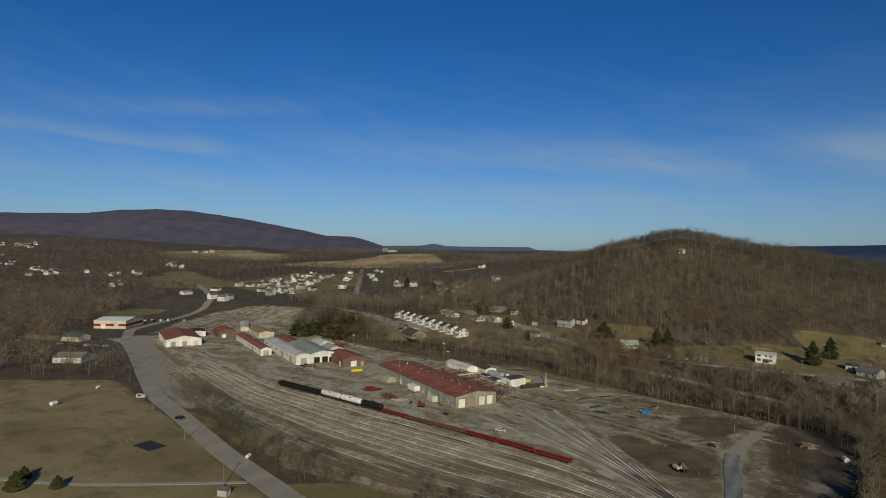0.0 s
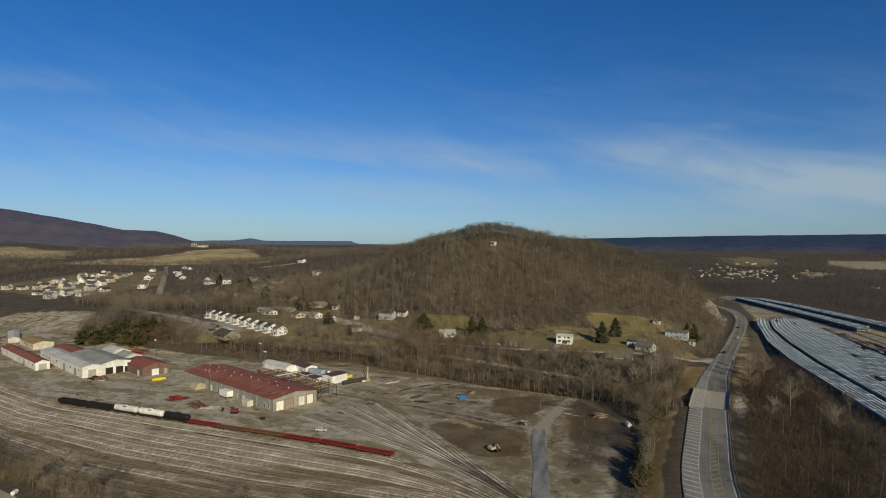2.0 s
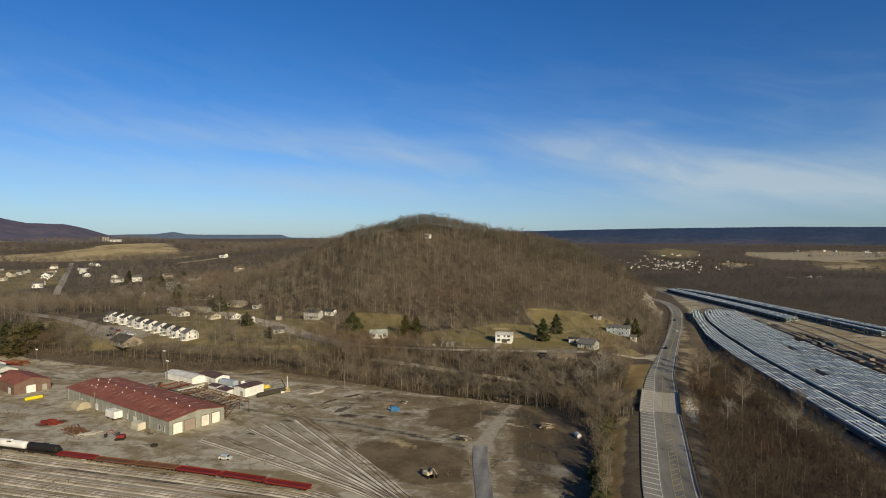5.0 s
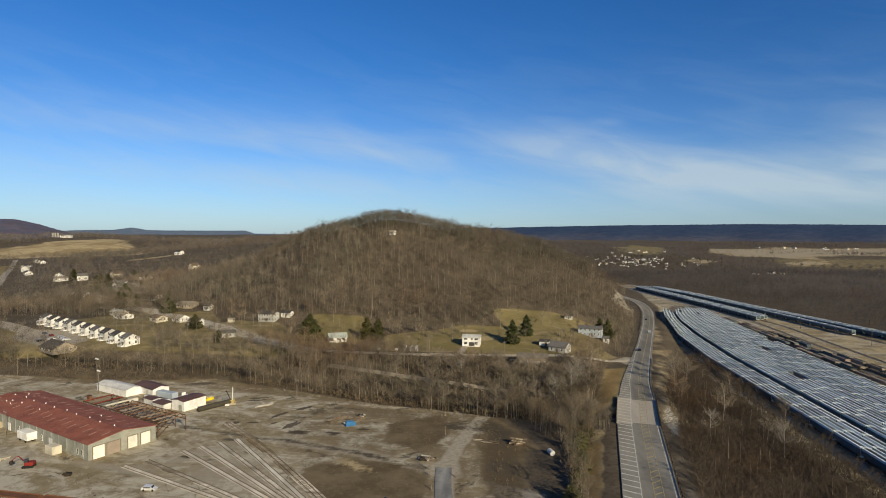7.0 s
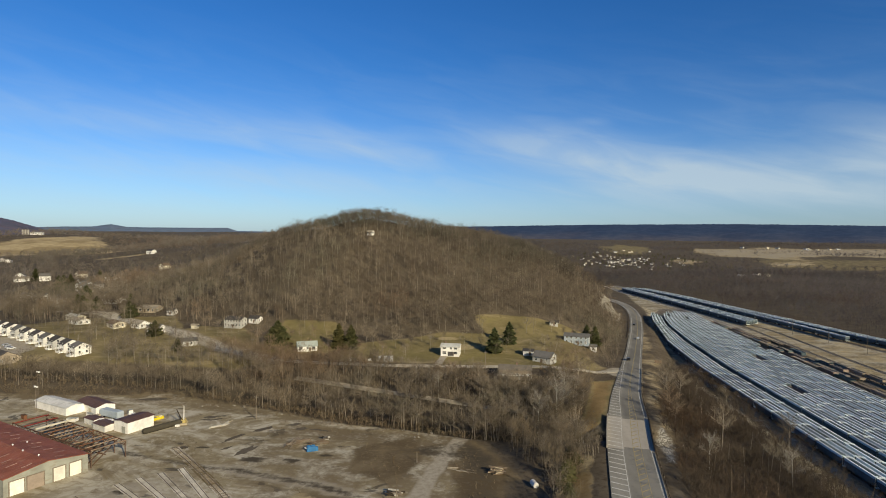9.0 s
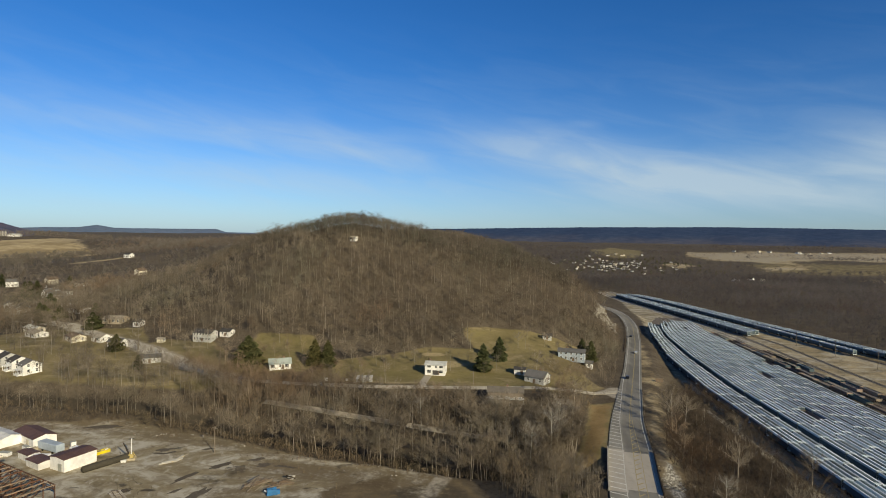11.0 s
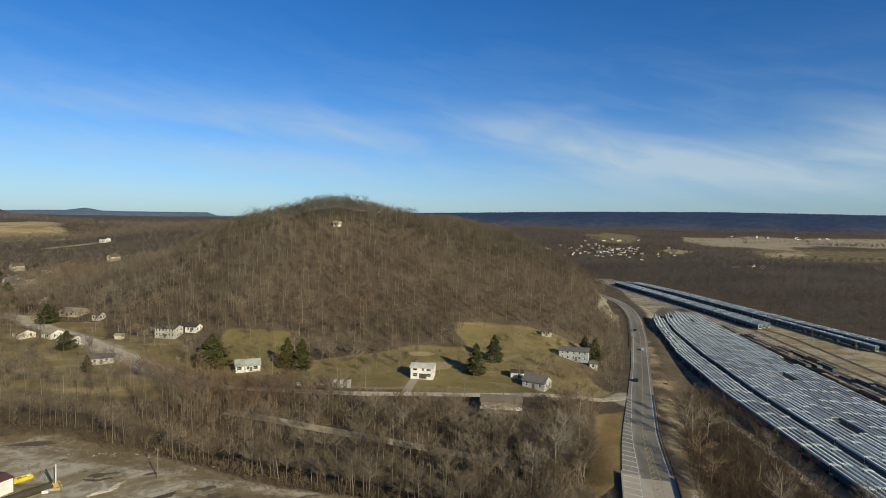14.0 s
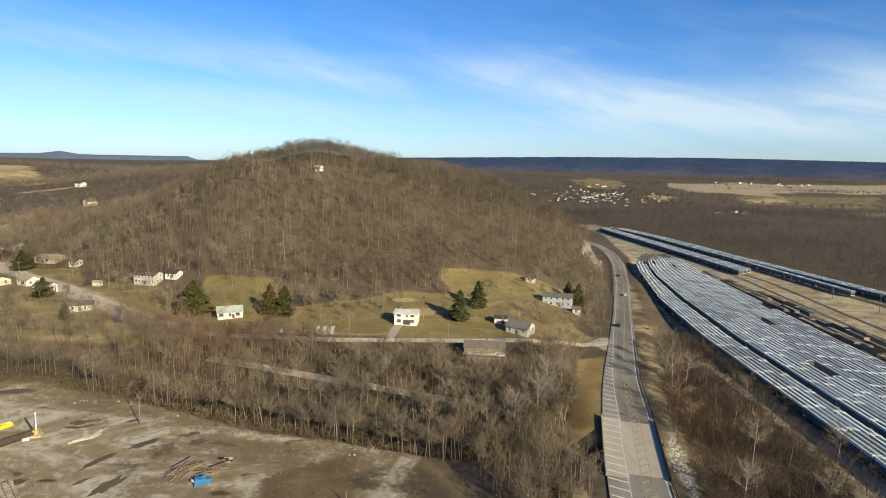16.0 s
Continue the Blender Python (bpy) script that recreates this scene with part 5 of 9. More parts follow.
# rows of dark cars between the storage tracks
for x0, x1, y0, y1 in ((190, 193, 400, 640), (195, 197, 445, 590), (200, 203, 440, 560), (208, 205, 400, 470)):
    y = y0
    track([(x0, y0 - 20), ((x0 + x1) / 2, (y0 + y1) / 2), (x1, y1 + 40)], "running track in grey ballast", "running tracks", GREY_BALLAST, 1.9, False)
    while y < y1:
        x = x0 + (x1 - x0) * (y - y0) / (y1 - y0)
        if random.random() < (0.97 if x0 == 190 else 0.86):
            gondola(x, y, 0, "dark rusty open gondola railcar standing on a track", random.choice((DARK_CAR, BROWN_CAR, CAR_BODY, CAR_HATCH, TAN_CAR, BROWN_CAR)), "dark gondola cars", 14.6, random.choice((0.9, 1.4, 1.7)), load=random.choice((None, grey_load, grey_load, grey_load)), z=ground_z(x, y) + 0.3)
        y += 16
for line in ([(213, 420), (214, 520), (217, 620), (205, 800), (184, 950)], [(226, 420), (228, 520), (232, 600), (226, 640)]):
    track(line, "single running track across dry grass", "running tracks", GREY_BALLAST, 1.6, False)

# ---- woods ----
rng = np.random.default_rng(7)


def slivers(base, way, width, r):
    """One thin triangle for each twig, from base along way."""
    n = len(base)
    side = np.cross(way, r.normal(size=(n, 3)))
    side /= np.linalg.norm(side, axis=1)[:, None] + 1e-9
    side *= np.asarray(width).reshape(-1, 1) / 2
    v = np.stack([base - side, base + side, base + way], 1).reshape(-1, 3)
    return v, np.arange(3 * n).reshape(-1, 3)


def bare_tree(r, h, wide, limbs, twigs, tw, stems=1, low=0.36, fine=False):
    """Bare deciduous tree: (wood, twigs), each points and triangles."""
    wv, wf, o = [], [], 0

    def cone(a, b, r0, r1, n):
        nonlocal o
        w = (b - a) / (np.linalg.norm(b - a) + 1e-9)
        u = np.cross(w, (0.3, 0.9, 0.2))
        u /= np.linalg.norm(u)
        s = np.cross(w, u)
        ang = np.arange(n) * 2 * np.pi / n
        ring = np.cos(ang)[:, None] * u + np.sin(ang)[:, None] * s
        wv.append(np.concatenate([a + ring * r0, b + ring * r1]))
        for i in range(n):
            j = (i + 1) % n
            wf.extend([(o + i, o + j, o + n + j), (o + i, o + n + j, o + n + i)])
        o += 2 * n

    ends, ways = [], []
    for _ in range(stems):
        lean = r.normal(size=2) * (0.05 if stems == 1 else 0.28) * h
        p0 = np.array([*(r.normal(size=2) * (0.0 if stems == 1 else 0.06) * h), -0.4])
        p1 = np.array([p0[0] + lean[0] * 0.5, p0[1] + lean[1] * 0.5, 0.45 * h])
        p2 = np.array([p0[0] + lean[0], p0[1] + lean[1], 0.86 * h])
        r0 = (0.0075 * h + 0.035) * (1.12 if fine else 0.9)
        cone(p0, p1, r0, r0 * 0.65, 4 if fine else 3)
        cone(p1, p2, r0 * 0.65, r0 * 0.15, 3)
        for _ in range(limbs // stems):
            z = r.uniform(low, 0.8)
            a = p0 + (p1 - p0) * (z / 0.45) if z < 0.45 else p1 + (p2 - p1) * ((z - 0.45) / 0.41)
            ang = r.uniform(0, 2 * np.pi)
            d = np.array([np.cos(ang), np.sin(ang), r.uniform(0.35, 1.1)])
            d /= np.linalg.norm(d)
            length = wide * r.uniform(0.6, 1.1) * (1.15 - 0.75 * abs(z - 0.5))
            b = a + d * length
            if fine:
                cone(a, b, r0 * 0.26, r0 * 0.04, 3)
            ends.append((a, b)), ways.append(d)
    k = r.integers(0, len(ends), twigs)
    t = r.uniform(0.25, 1.05, twigs)
    a, b = np.array([e[0] for e in ends])[k], np.array([e[1] for e in ends])[k]
    base = a + (b - a) * t[:, None] + r.normal(size=(twigs, 3)) * (0.02 if fine else 0.05) * h
    out_ = base - (0, 0, 0.55 * h)
    out_ /= np.linalg.norm(out_, axis=1)[:, None] + 1e-9
    way = np.array(ways)[k] * 0.2 + out_ * 0.5 + r.normal(size=(twigs, 3)) * 0.42 + (0, 0, 0.5)
    way /= np.linalg.norm(way, axis=1)[:, None]
    way *= (h * (r.uniform(0.07, 0.15, twigs) if fine else r.uniform(0.045, 0.1, twigs)))[:, None]
    tv, tf = slivers(base, way, tw * r.uniform(0.6, 1.4, twigs), r)
    if not fine:
        # the limbs themselves, thin slivers of the same grey-brown
        la, lb = np.array([e[0] for e in ends]), np.array([e[1] for e in ends])
        lv, lf = slivers(la, lb - la, np.full(len(la), 0.0065 * h), r)
        tv, tf = np.concatenate([tv, lv]), np.concatenate([tf, lf + len(tv)])
    return (np.concatenate(wv), np.array(wf)), (tv, tf)


def conifer(r, h, wide, n):
    """Conifer: trunk, and boughs of needles drooping in layers."""
    z = h * (0.06 + 0.94 * r.uniform(0, 1, n) ** 1.25)
    reach = wide * (1 - (z / h) ** 1.9) ** 0.85 * r.uniform(0.35, 1.1, n) * (1 + 0.22 * np.sin(z * 2.1 + 3 * r.uniform(0, 1))) + 0.2
    ang = r.uniform(0, 2 * np.pi, n)
    out_ = np.stack([np.cos(ang), np.sin(ang), np.full(n, -0.18)], 1)
    base = np.stack([np.zeros(n), np.zeros(n), z], 1) + out_ * (reach * 0.35)[:, None]
    way = out_ * (reach * 0.75)[:, None] + r.normal(size=(n, 3)) * 0.18
    side = np.stack([-np.sin(ang), np.cos(ang), r.normal(size=n) * 0.4], 1) * (reach * 0.17 + 0.14)[:, None]
    v = np.stack([base, base + way * 0.6 - side, base + way, base + way * 0.6 + side], 1).reshape(-1, 3)
    i = np.arange(n)[:, None] * 4
    f = np.concatenate([i + (0, 1, 2), i + (0, 2, 3)])
    a = np.arange(5) * 2 * np.pi / 5
    ring = np.stack([np.cos(a), np.sin(a), np.zeros(5)], 1)
    tv = np.concatenate([ring * 0.02 * h + (0, 0, -0.3), ring * 0.003 * h + (0, 0, 0.95 * h)])
    tf = [(k, (k + 1) % 5, 5 + (k + 1) % 5) for k in range(5)] + [(k, 5 + (k + 1) % 5, 5 + k) for k in range(5)]
    return (tv, np.array(tf)), (v, f)


def soup(name, v, f, tone, material):
    me = bpy.data.meshes.new(name)
    me.vertices.add(len(v))
    me.vertices.foreach_set("co", v.reshape(-1).astype(np.float32))
    me.loops.add(f.size), me.polygons.add(len(f))
    me.loops.foreach_set("vertex_index", f.reshape(-1).astype(np.int32))
    me.polygons.foreach_set("loop_start", np.arange(0, f.size, 3, dtype=np.int32))
    t = me.attributes.new("tone", "FLOAT", "POINT")
    t.data.foreach_set("value", np.broadcast_to(tone, len(v)).astype(np.float32))
    me.materials.append(material)
    me.update(calc_edges=True)
    return me


def plant(points, kinds, scale=(0.75, 1.25), sink=0.0):
    """Stands one of the templates at each point: joined points, triangles and tones."""
    out_ = []
    x, y = points[:, 0], points[:, 1]
    z = height(x, y) - sink
    pick = rng.integers(0, len(kinds), len(points))
    s, a = rng.uniform(*scale, len(points)), rng.uniform(0, 2 * np.pi, len(points))
    tone = rng.uniform(0, 1, len(points))
    for layer in (0, 1):
        vs, fs, ts, o = [], [], [], 0
        for k, kind in enumerate(kinds):
            v, f = kind[layer]
            sel = np.nonzero(pick == k)[0]
            if not len(sel):
                continue
            c, w, q = np.cos(a[sel])[:, None], np.sin(a[sel])[:, None], s[sel][:, None]
            px = (v[None, :, 0] * c - v[None, :, 1] * w) * q + x[sel][:, None]
            py = (v[None, :, 0] * w + v[None, :, 1] * c) * q + y[sel][:, None]
            pz = v[None, :, 2] * q + z[sel][:, None]
            vs.append(np.stack([px, py, pz], -1).reshape(-1, 3))
            fs.append((f[None] + (np.arange(len(sel)) * len(v))[:, None, None]).reshape(-1, 3) + o)
            ts.append(np.repeat(tone[sel], len(v)))
            o += len(sel) * len(v)
        out_.append((np.concatenate(vs), np.concatenate(fs), np.concatenate(ts)))
    return out_


def wood(name, label, points, kinds, twig=TWIG, bark=BARK, scale=(0.75, 1.25)):
    ob = tagged(new(name), label, "woods", kind="stuff")
    (a, b) = plant(points, kinds, scale)
    tagged(part("trunks", soup("trunks", *a, bark), None, ob), kind="stuff")
    tagged(part("crowns", soup("crowns", *b, twig), None, ob), kind="stuff")
    return ob


def scatter(x0, x1, y0, y1, step):
    gx, gy = np.meshgrid(np.arange(x0, x1, step), np.arange(y0, y1, step))
    p = np.stack([gx.reshape(-1), gy.reshape(-1)], 1)
    return p + rng.uniform(-0.48, 0.48, p.shape) * step


def keep(p, *masks):
    m = np.ones(len(p), bool)
    for k in masks:
        m &= k
    return p[m]


LANE = [(70, 423), (52, 417), (33, 407), (6, 403), (-51, 399.5), (-100, 401), (-121, 403), (-147, 419), (-182, 440), (-214, 461), (-255, 486), (-290, 511), (-350, 540)]


def open_land(p):
    """True where no tree stands: lawns, yards, roads, water."""
    x, y = p[:, 0], p[:, 1]
    o = inside(x, y, YARD, 1) > 0.5
    for poly in LAWNS + TOWN_GRASS + [WEST_FIELD, EAST_YARD, NEAR_GRASS, YARD_NORTH]:
        o |= inside(x, y, poly, 1) > 0.5
    o |= (inside(x, y, BANK, 1) > 0.5) | (inside(x, y, RIPRAP, 1) > 0.5) | (along(x, y, EAST_PATH, 2.5, 0.1) > 0.5)
    for poly in EAST_FARMS + WEST_FARMS + [KNOLL, EAST_KNOLL, EAST_PASTURE, EAST_MEADOW]:
        o |= inside(x, y, poly, 1) > 0.5
    o |= np.abs(x - road_x(y)) < 13
    o |= along(x, y, LANE, 5.5, 0.1) > 0.5
    o |= along(x, y, WEST_ROAD, 9, 0.1) > 0.5
    o |= creek_d(x, y) < 4.5
    o |= inside(x, y, [(-382, 358), (-322, 352), (-316, 412), (-392, 415)], 1) > 0.5
    o |= (y > 577) & (y < 655) & (road_x(y) - x < 27) & (road_x(y) - x > 0)
    o |= np.hypot((x + 100) / 9, (y - 584) / 6) < 1
    o |= inside(x, y, [(-3, 399), (23, 399), (26, 374), (-6, 374)], 1) > 0.5
    o |= (np.hypot(x + 268, y - 390) < 19) | (inside(x, y, [(-350, 440), (-300, 396), (-235, 380), (-205, 388), (-215, 412), (-320, 470)], 1) > 0.5)
    o |= along(x, y, [(-4, 360), (-37, 368.5), (-54, 372), (-80, 378)], 2.6, 0.1) > 0.5
    return o


def patchy(p, scale, level):
    x, y = p[:, 0] * scale, p[:, 1] * scale
    return (np.sin(x * 1.3 + 1) * np.sin(y * 1.7) + np.sin(x * 3.1 + y * 2.3) * 0.6 + rng.uniform(-0.6, 0.6, len(p))) > level


TALL = [bare_tree(rng, h, w, 12, 230, 0.13) for h, w in ((15, 4.6), (17, 5.0), (13, 4.4), (14, 5.2), (16, 4.0))]
HILL = [bare_tree(rng, h, w, 12, 200, 0.17, 1, 0.24) for h, w in ((15, 4.6), (13, 4.4), (16, 5.0), (14, 5.2), (12, 4.6))]
MID = [bare_tree(rng, h, w, 7, 90, 0.3, 1, 0.2) for h, w in ((15, 4.8), (13, 4.6), (14, 5.2))]
ROUND = [conifer(rng, h, w, 420) for h, w in ((9, 4.4), (8, 4.2), (10.5, 4.8))]
DISTANT = [bare_tree(rng, h, w, 3, 34, 0.85) for h, w in ((13, 5.0), (12, 5.5), (14, 5.0))]
FAR = [bare_tree(rng, h, w, 4, 72, 0.34) for h, w in ((13, 5.0), (12, 5.5), (14, 5.0))]
SHRUB = [bare_tree(rng, h, w, 9, 150, 0.085, 3, 0.1) for h, w in ((5.5, 2.4), (4.5, 2.2), (6.5, 2.6), (3.5, 1.8))]
EVER = [conifer(rng, h, w, 170) for h, w in ((11, 3.4), (9, 3.0), (12.5, 3.6))]

# the hill
p = np.concatenate([scatter(-430, 125, 440, 680, 5.7), scatter(-250, 60, 592, 610, 6.0)])
x, y = p[:, 0], p[:, 1]
foot = np.interp(x, [-430, -200, -150, -60, 20, 60, 100, 130], [500, 486, 474, 464, 470, 505, 545, 585])
p = keep(p, y > foot, ~open_land(p), y < 676 - np.clip(x, 0, 100) * 0.4, x < road_x(y) - 12)
crest = (p[:, 1] > 586) & (p[:, 0] > -260) & (p[:, 0] < 70)
# trees of the hill's east part, ragged edge, for the shade-darkened twigs
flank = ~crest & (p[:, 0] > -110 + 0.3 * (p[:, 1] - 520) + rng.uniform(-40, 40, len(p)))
wood("hill_woods", "bare grey-brown winter woods covering the hill", p[~crest & ~flank], HILL, scale=(0.55, 1.05))
wood("flank_woods", "bare brown woods on the flank of the hill, shade put into the twig colour", p[flank], HILL, SHADED_FLANK_TWIG, scale=(0.55, 1.05))
wood("crest_woods", "low dense bare woods on the top of the hill", p[crest], HILL, CREST_TWIG, scale=(0.45, 0.85))
p = scatter(-250, 75, 604, 660, 4.7)
wood("top_woods", "dense bare woods behind the brow of the hill", p, HILL, CREST_TWIG, scale=(0.5, 0.9))
p = scatter(-230, 70, 598, 672, 5.0)
wood("hill_brush", "bare undergrowth along the top of the hill", keep(p, ~open_land(p)), SHRUB, VERGE_TWIG, VERGE_TWIG, (0.6, 1.1))

# low dry weeds in the old yard
WEED = [bare_tree(rng, h, w, 5, 26, 0.09, 3, 0.05) for h, w in ((1.3, 0.9), (0.9, 0.8), (1.7, 0.8))]
p = scatter(-430, 10, 158, 396, 3.4)
edge = inside(p[:, 0], p[:, 1], YARD, 16)
p = keep(p, edge > 0.5, (p[:, 0] < -30) | (edge < 0.9), along(p[:, 0], p[:, 1], YARD_LANE, 5, 0.1) < 0.5, along(p[:, 0], p[:, 1], YARD_LANE_B, 4, 0.1) < 0.5, patchy(p, 0.06, np.where(edge < 0.95, -0.2, 0.75)))
wood("yard_weeds", "tufts of dry weeds scattered over the old yard", p, WEED, BUSH, BUSH, (0.6, 1.3))

# the belt of trees along the brook
p = scatter(-440, 60, 318, 408, 3.4)
x, y = p[:, 0], p[:, 1]
ahead = np.interp(x, [-120, -91, -68, -45, -23, -4, 10], [381, 379, 375, 371, 364, 359, 355]) - y
belt = keep(p, ~((x > -54) & (x < 34) & (y > 383)), ~((ahead > 0) & (ahead < 30) & (x > -72) & (x < 14) & (rng.uniform(0, 1, len(p)) < np.where(ahead < 14, 0.66, 0.42))), ~((x < -128) & (y > 379) & (rng.uniform(0, 1, len(p)) < 0.55)), y > creek_y(x) - 10 + 3 * np.sin(x * 0.2), y < 399 + 8 * ss(60, 200, -x), ~open_land(p), x < 44 - 0.15 * np.abs(y - 350))
order = np.argsort(np.hypot(belt[:, 0], belt[:, 1] - 300) + rng.uniform(0, 40, len(belt)))
belt = belt[order]
NEAR_TREES, belt = belt[:260], belt[260:]
wood("brook_woods", "tall bare trees along the brook", belt, TALL, scale=(0.5, 0.95))
p = scatter(-190, -48, 388, 440, 2.9)
x, y = p[:, 0], p[:, 1]
side = np.interp(x, [-190, -147, -121, -100, -51], [445, 419, 403, 401, 399.5]) - y
q_edge = scatter(-60, 62, 388, 420, 2.4)
q_side = np.interp(q_edge[:, 0], [-60, -51, 6, 33, 52, 62], [399.7, 399.5, 403, 407, 417, 420]) - q_edge[:, 1]
wood("lane_brush", "low brown brush along the lane", keep(q_edge, q_side > 2.6, q_side < 9, rng.uniform(0, 1, len(q_edge)) < 0.7, ~open_land(q_edge) | (q_side < 6), inside(q_edge[:, 0], q_edge[:, 1], [(0, 384), (20, 384), (20, 398), (0, 398)], 1) < 0.5), SHRUB, BUSH, BUSH, (0.3, 0.6))
wood("lane_trees", "bare trees and saplings screening the lane", keep(p, side > 3.6, side < 17, rng.uniform(0, 1, len(p)) < np.interp(x, [-190, -150, -140, -60, -48], [0.25, 0.5, 0.95, 0.95, 0.3])), TALL + SHRUB[:2], scale=(0.5, 0.9))
p = scatter(-440, 50, 320, 404, 3.4)
p = keep(p, p[:, 1] > creek_y(p[:, 0]) - 17, ~open_land(p) | ((inside(p[:, 0], p[:, 1], YARD, 3.5) < 0.97) & (inside(p[:, 0], p[:, 1], YARD, 3.5) > 0.5)))
p = keep(p, ~(((np.interp(p[:, 0], [-91, -68, -45, -23, -4, 10], [379, 375, 371, 364, 359, 355]) - p[:, 1]) > -2) & ((np.interp(p[:, 0], [-91, -68, -45, -23, -4, 10], [379, 375, 371, 364, 359, 355]) - p[:, 1]) < 16) & (p[:, 0] > -80) & (p[:, 0] < 14) & (rng.uniform(0, 1, len(p)) < 0.72)))
p = keep(p, ~((p[:, 0] < -128) & (p[:, 1] > 381) & (rng.uniform(0, 1, len(p)) < 0.7)))
wood("brook_brush", "tangled brown brush under bare trees", p, SHRUB, BUSH, BUSH, (0.5, 1.0))

# low brush and dry stalks between the yard and the trees
p = scatter(-270, 0, 305, 376, 1.9)
p = keep(p, along(p[:, 0], p[:, 1], [(-262, 360), (-215, 358), (-155, 364), (-113, 354), (-62, 334), (-13, 324)], 4.5, 1.5) > rng.uniform(0, 1.3, len(p)))
wood("edge_brush", "low tan brush along the edge of the old yard", p, SHRUB, BUSH, BUSH, (0.25, 0.6))

# single trees nearest to the flight
BARE = []
for k in range(5):
    (wv, wf), (tv, tf) = bare_tree(rng, (14, 16, 12, 15, 13)[k], (4.2, 4.6, 4.4, 3.8, 5.0)[k], 16, 520, 0.075, fine=True)
    BARE.append((soup("trunk", wv, wf, (0.2, 0.9, 0.5, 0.7, 0.35)[k], BARK), soup("crown", tv, tf, (0.3, 0.8, 0.5, 0.1, 0.9)[k], TWIG)))


def bare_tree_thing(x, y, k, s, turn, label="tall bare deciduous tree with grey trunk in winter"):
    ob = thing("bare_tree", x, y, turn, label, "tree", "bare trees along the brook")
    part("trunk", BARE[k][0], None, ob)
    part("crown", BARE[k][1], None, ob)
    ob.scale = (s, s, s)
    return ob


for i, (x, y) in enumerate(NEAR_TREES):
    bare_tree_thing(float(x), float(y), i % 5, rng.uniform(0.6, 1.05), rng.uniform(0, 360))

for x, y, s in ((-73.6, 442.5, 0.72), (-57, 444, 0.8), (-62, 419, 0.62), (-77, 421, 0.6), (-50, 436, 0.55), (38, 486, 0.7), (31, 445, 0.55), (66, 478, 0.65), (44, 476, 0.6)):
    bare_tree_thing(x, y, int(s * 100) % 5, s, 40 * x, "spreading bare tree standing on the lawn").name = "bare_tree"

PALE_TWIG = wood_material("pale_grey_twigs", (0.19, 0.163, 0.13), (0.34, 0.30, 0.245), True)
PALE_BARK = wood_material("pale_blotched_bark", (0.42, 0.40, 0.345), (0.62, 0.60, 0.54), True)
(wv, wf), (tv, tf) = bare_tree(rng, 19, 5.2, 20, 560, 0.085, fine=True)
SYCAMORE = (soup("trunk", wv, wf, 0.7, PALE_BARK), soup("crown", tv, tf, 0.9, PALE_TWIG))
for x, y, s in ((29, 352, 1.15), (25, 339, 1.1), (17, 334, 1.0), (5, 367, 0.8), (-26, 366, 0.75), (36, 362, 0.8), (72, 300, 0.7), (92, 286, 0.75)):
    ob = thing("sycamore", x, y, 61 * x, "tall bare tree with pale blotched bark", "tree", "pale-barked trees")
    part("trunk", SYCAMORE[0], None, ob), part("crown", SYCAMORE[1], None, ob)
    ob.scale = (s, s, s)

# brush between the highway and the storage tracks, and west of the highway
p = scatter(40, 118, 180, 480, 2.5)
x, y = p[:, 0], p[:, 1]
p = keep(p, x > road_x(y) + 13.5 + 6 * ss(330, 420, y), x < np.interp(y, [180, 330, 430, 470], [115, 115, 114, 100]), ~((y > 425) & (x < road_x(y) + 24)), ~open_land(p) | (inside(x, y, EAST_YARD, 1) > 0.5), inside(x, y, RIPRAP, 1) < 0.5, along(x, y, EAST_PATH, 3.0, 0.1) < 0.5)
wood("verge_brush", "dense red-brown bare brush beside the highway", p, SHRUB, VERGE_TWIG, VERGE_TWIG, (0.75, 1.5))
p = scatter(40, 118, 180, 440, 9.0)
x, y = p[:, 0], p[:, 1]
p = keep(p, x > road_x(y) + 19, x < np.interp(y, [180, 330, 440], [106, 106, 100]))
wood("verge_trees", "slender bare trees standing in brush", p, TALL, VERGE_TWIG, scale=(0.45, 0.8))
p = scatter(2, 40, 150, 330, 3.6)
x, y = p[:, 0], p[:, 1]
p = keep(p, x > np.interp(y, [150, 215, 245, 290, 300, 330], [8, 12, 15.5, 17, 8, 0]), x < road_x(y) - 17, ~open_land(p))
wood("bank_brush", "bare brush on the bank below the highway", p, SHRUB + [TALL[2]], BUSH, BUSH, (0.5, 1.0))
y = np.arange(214, 304, 4.6)
p = np.stack([road_x(y) - 20.5 + rng.normal(size=len(y)) * 1.1, y], 1)
wood("bank_evergreens", "olive evergreens on the bank below the highway", p, ROUND, EVERGREEN, BARK, (0.4, 0.75))
p = scatter(3, 22, 215, 330, 4.0)
p = keep(p, p[:, 0] > np.interp(p[:, 1], [215, 245, 290, 300, 330], [14, 16, 18, 9, 2]), p[:, 0] < road_x(p[:, 1]) - 17)
wood("bank_trees", "slender bare trees on the bank below the highway", p, TALL, scale=(0.5, 0.8))
p = scatter(0, 60, 330, 404, 5.5)
p = keep(p, p[:, 0] < 47, ~open_land(p), p[:, 1] > 332, p[:, 0] < 20 + 0.45 * (p[:, 1] - 330))
wood("corner_trees", "bare trees by the bridge", p, TALL, scale=(0.5, 0.9))

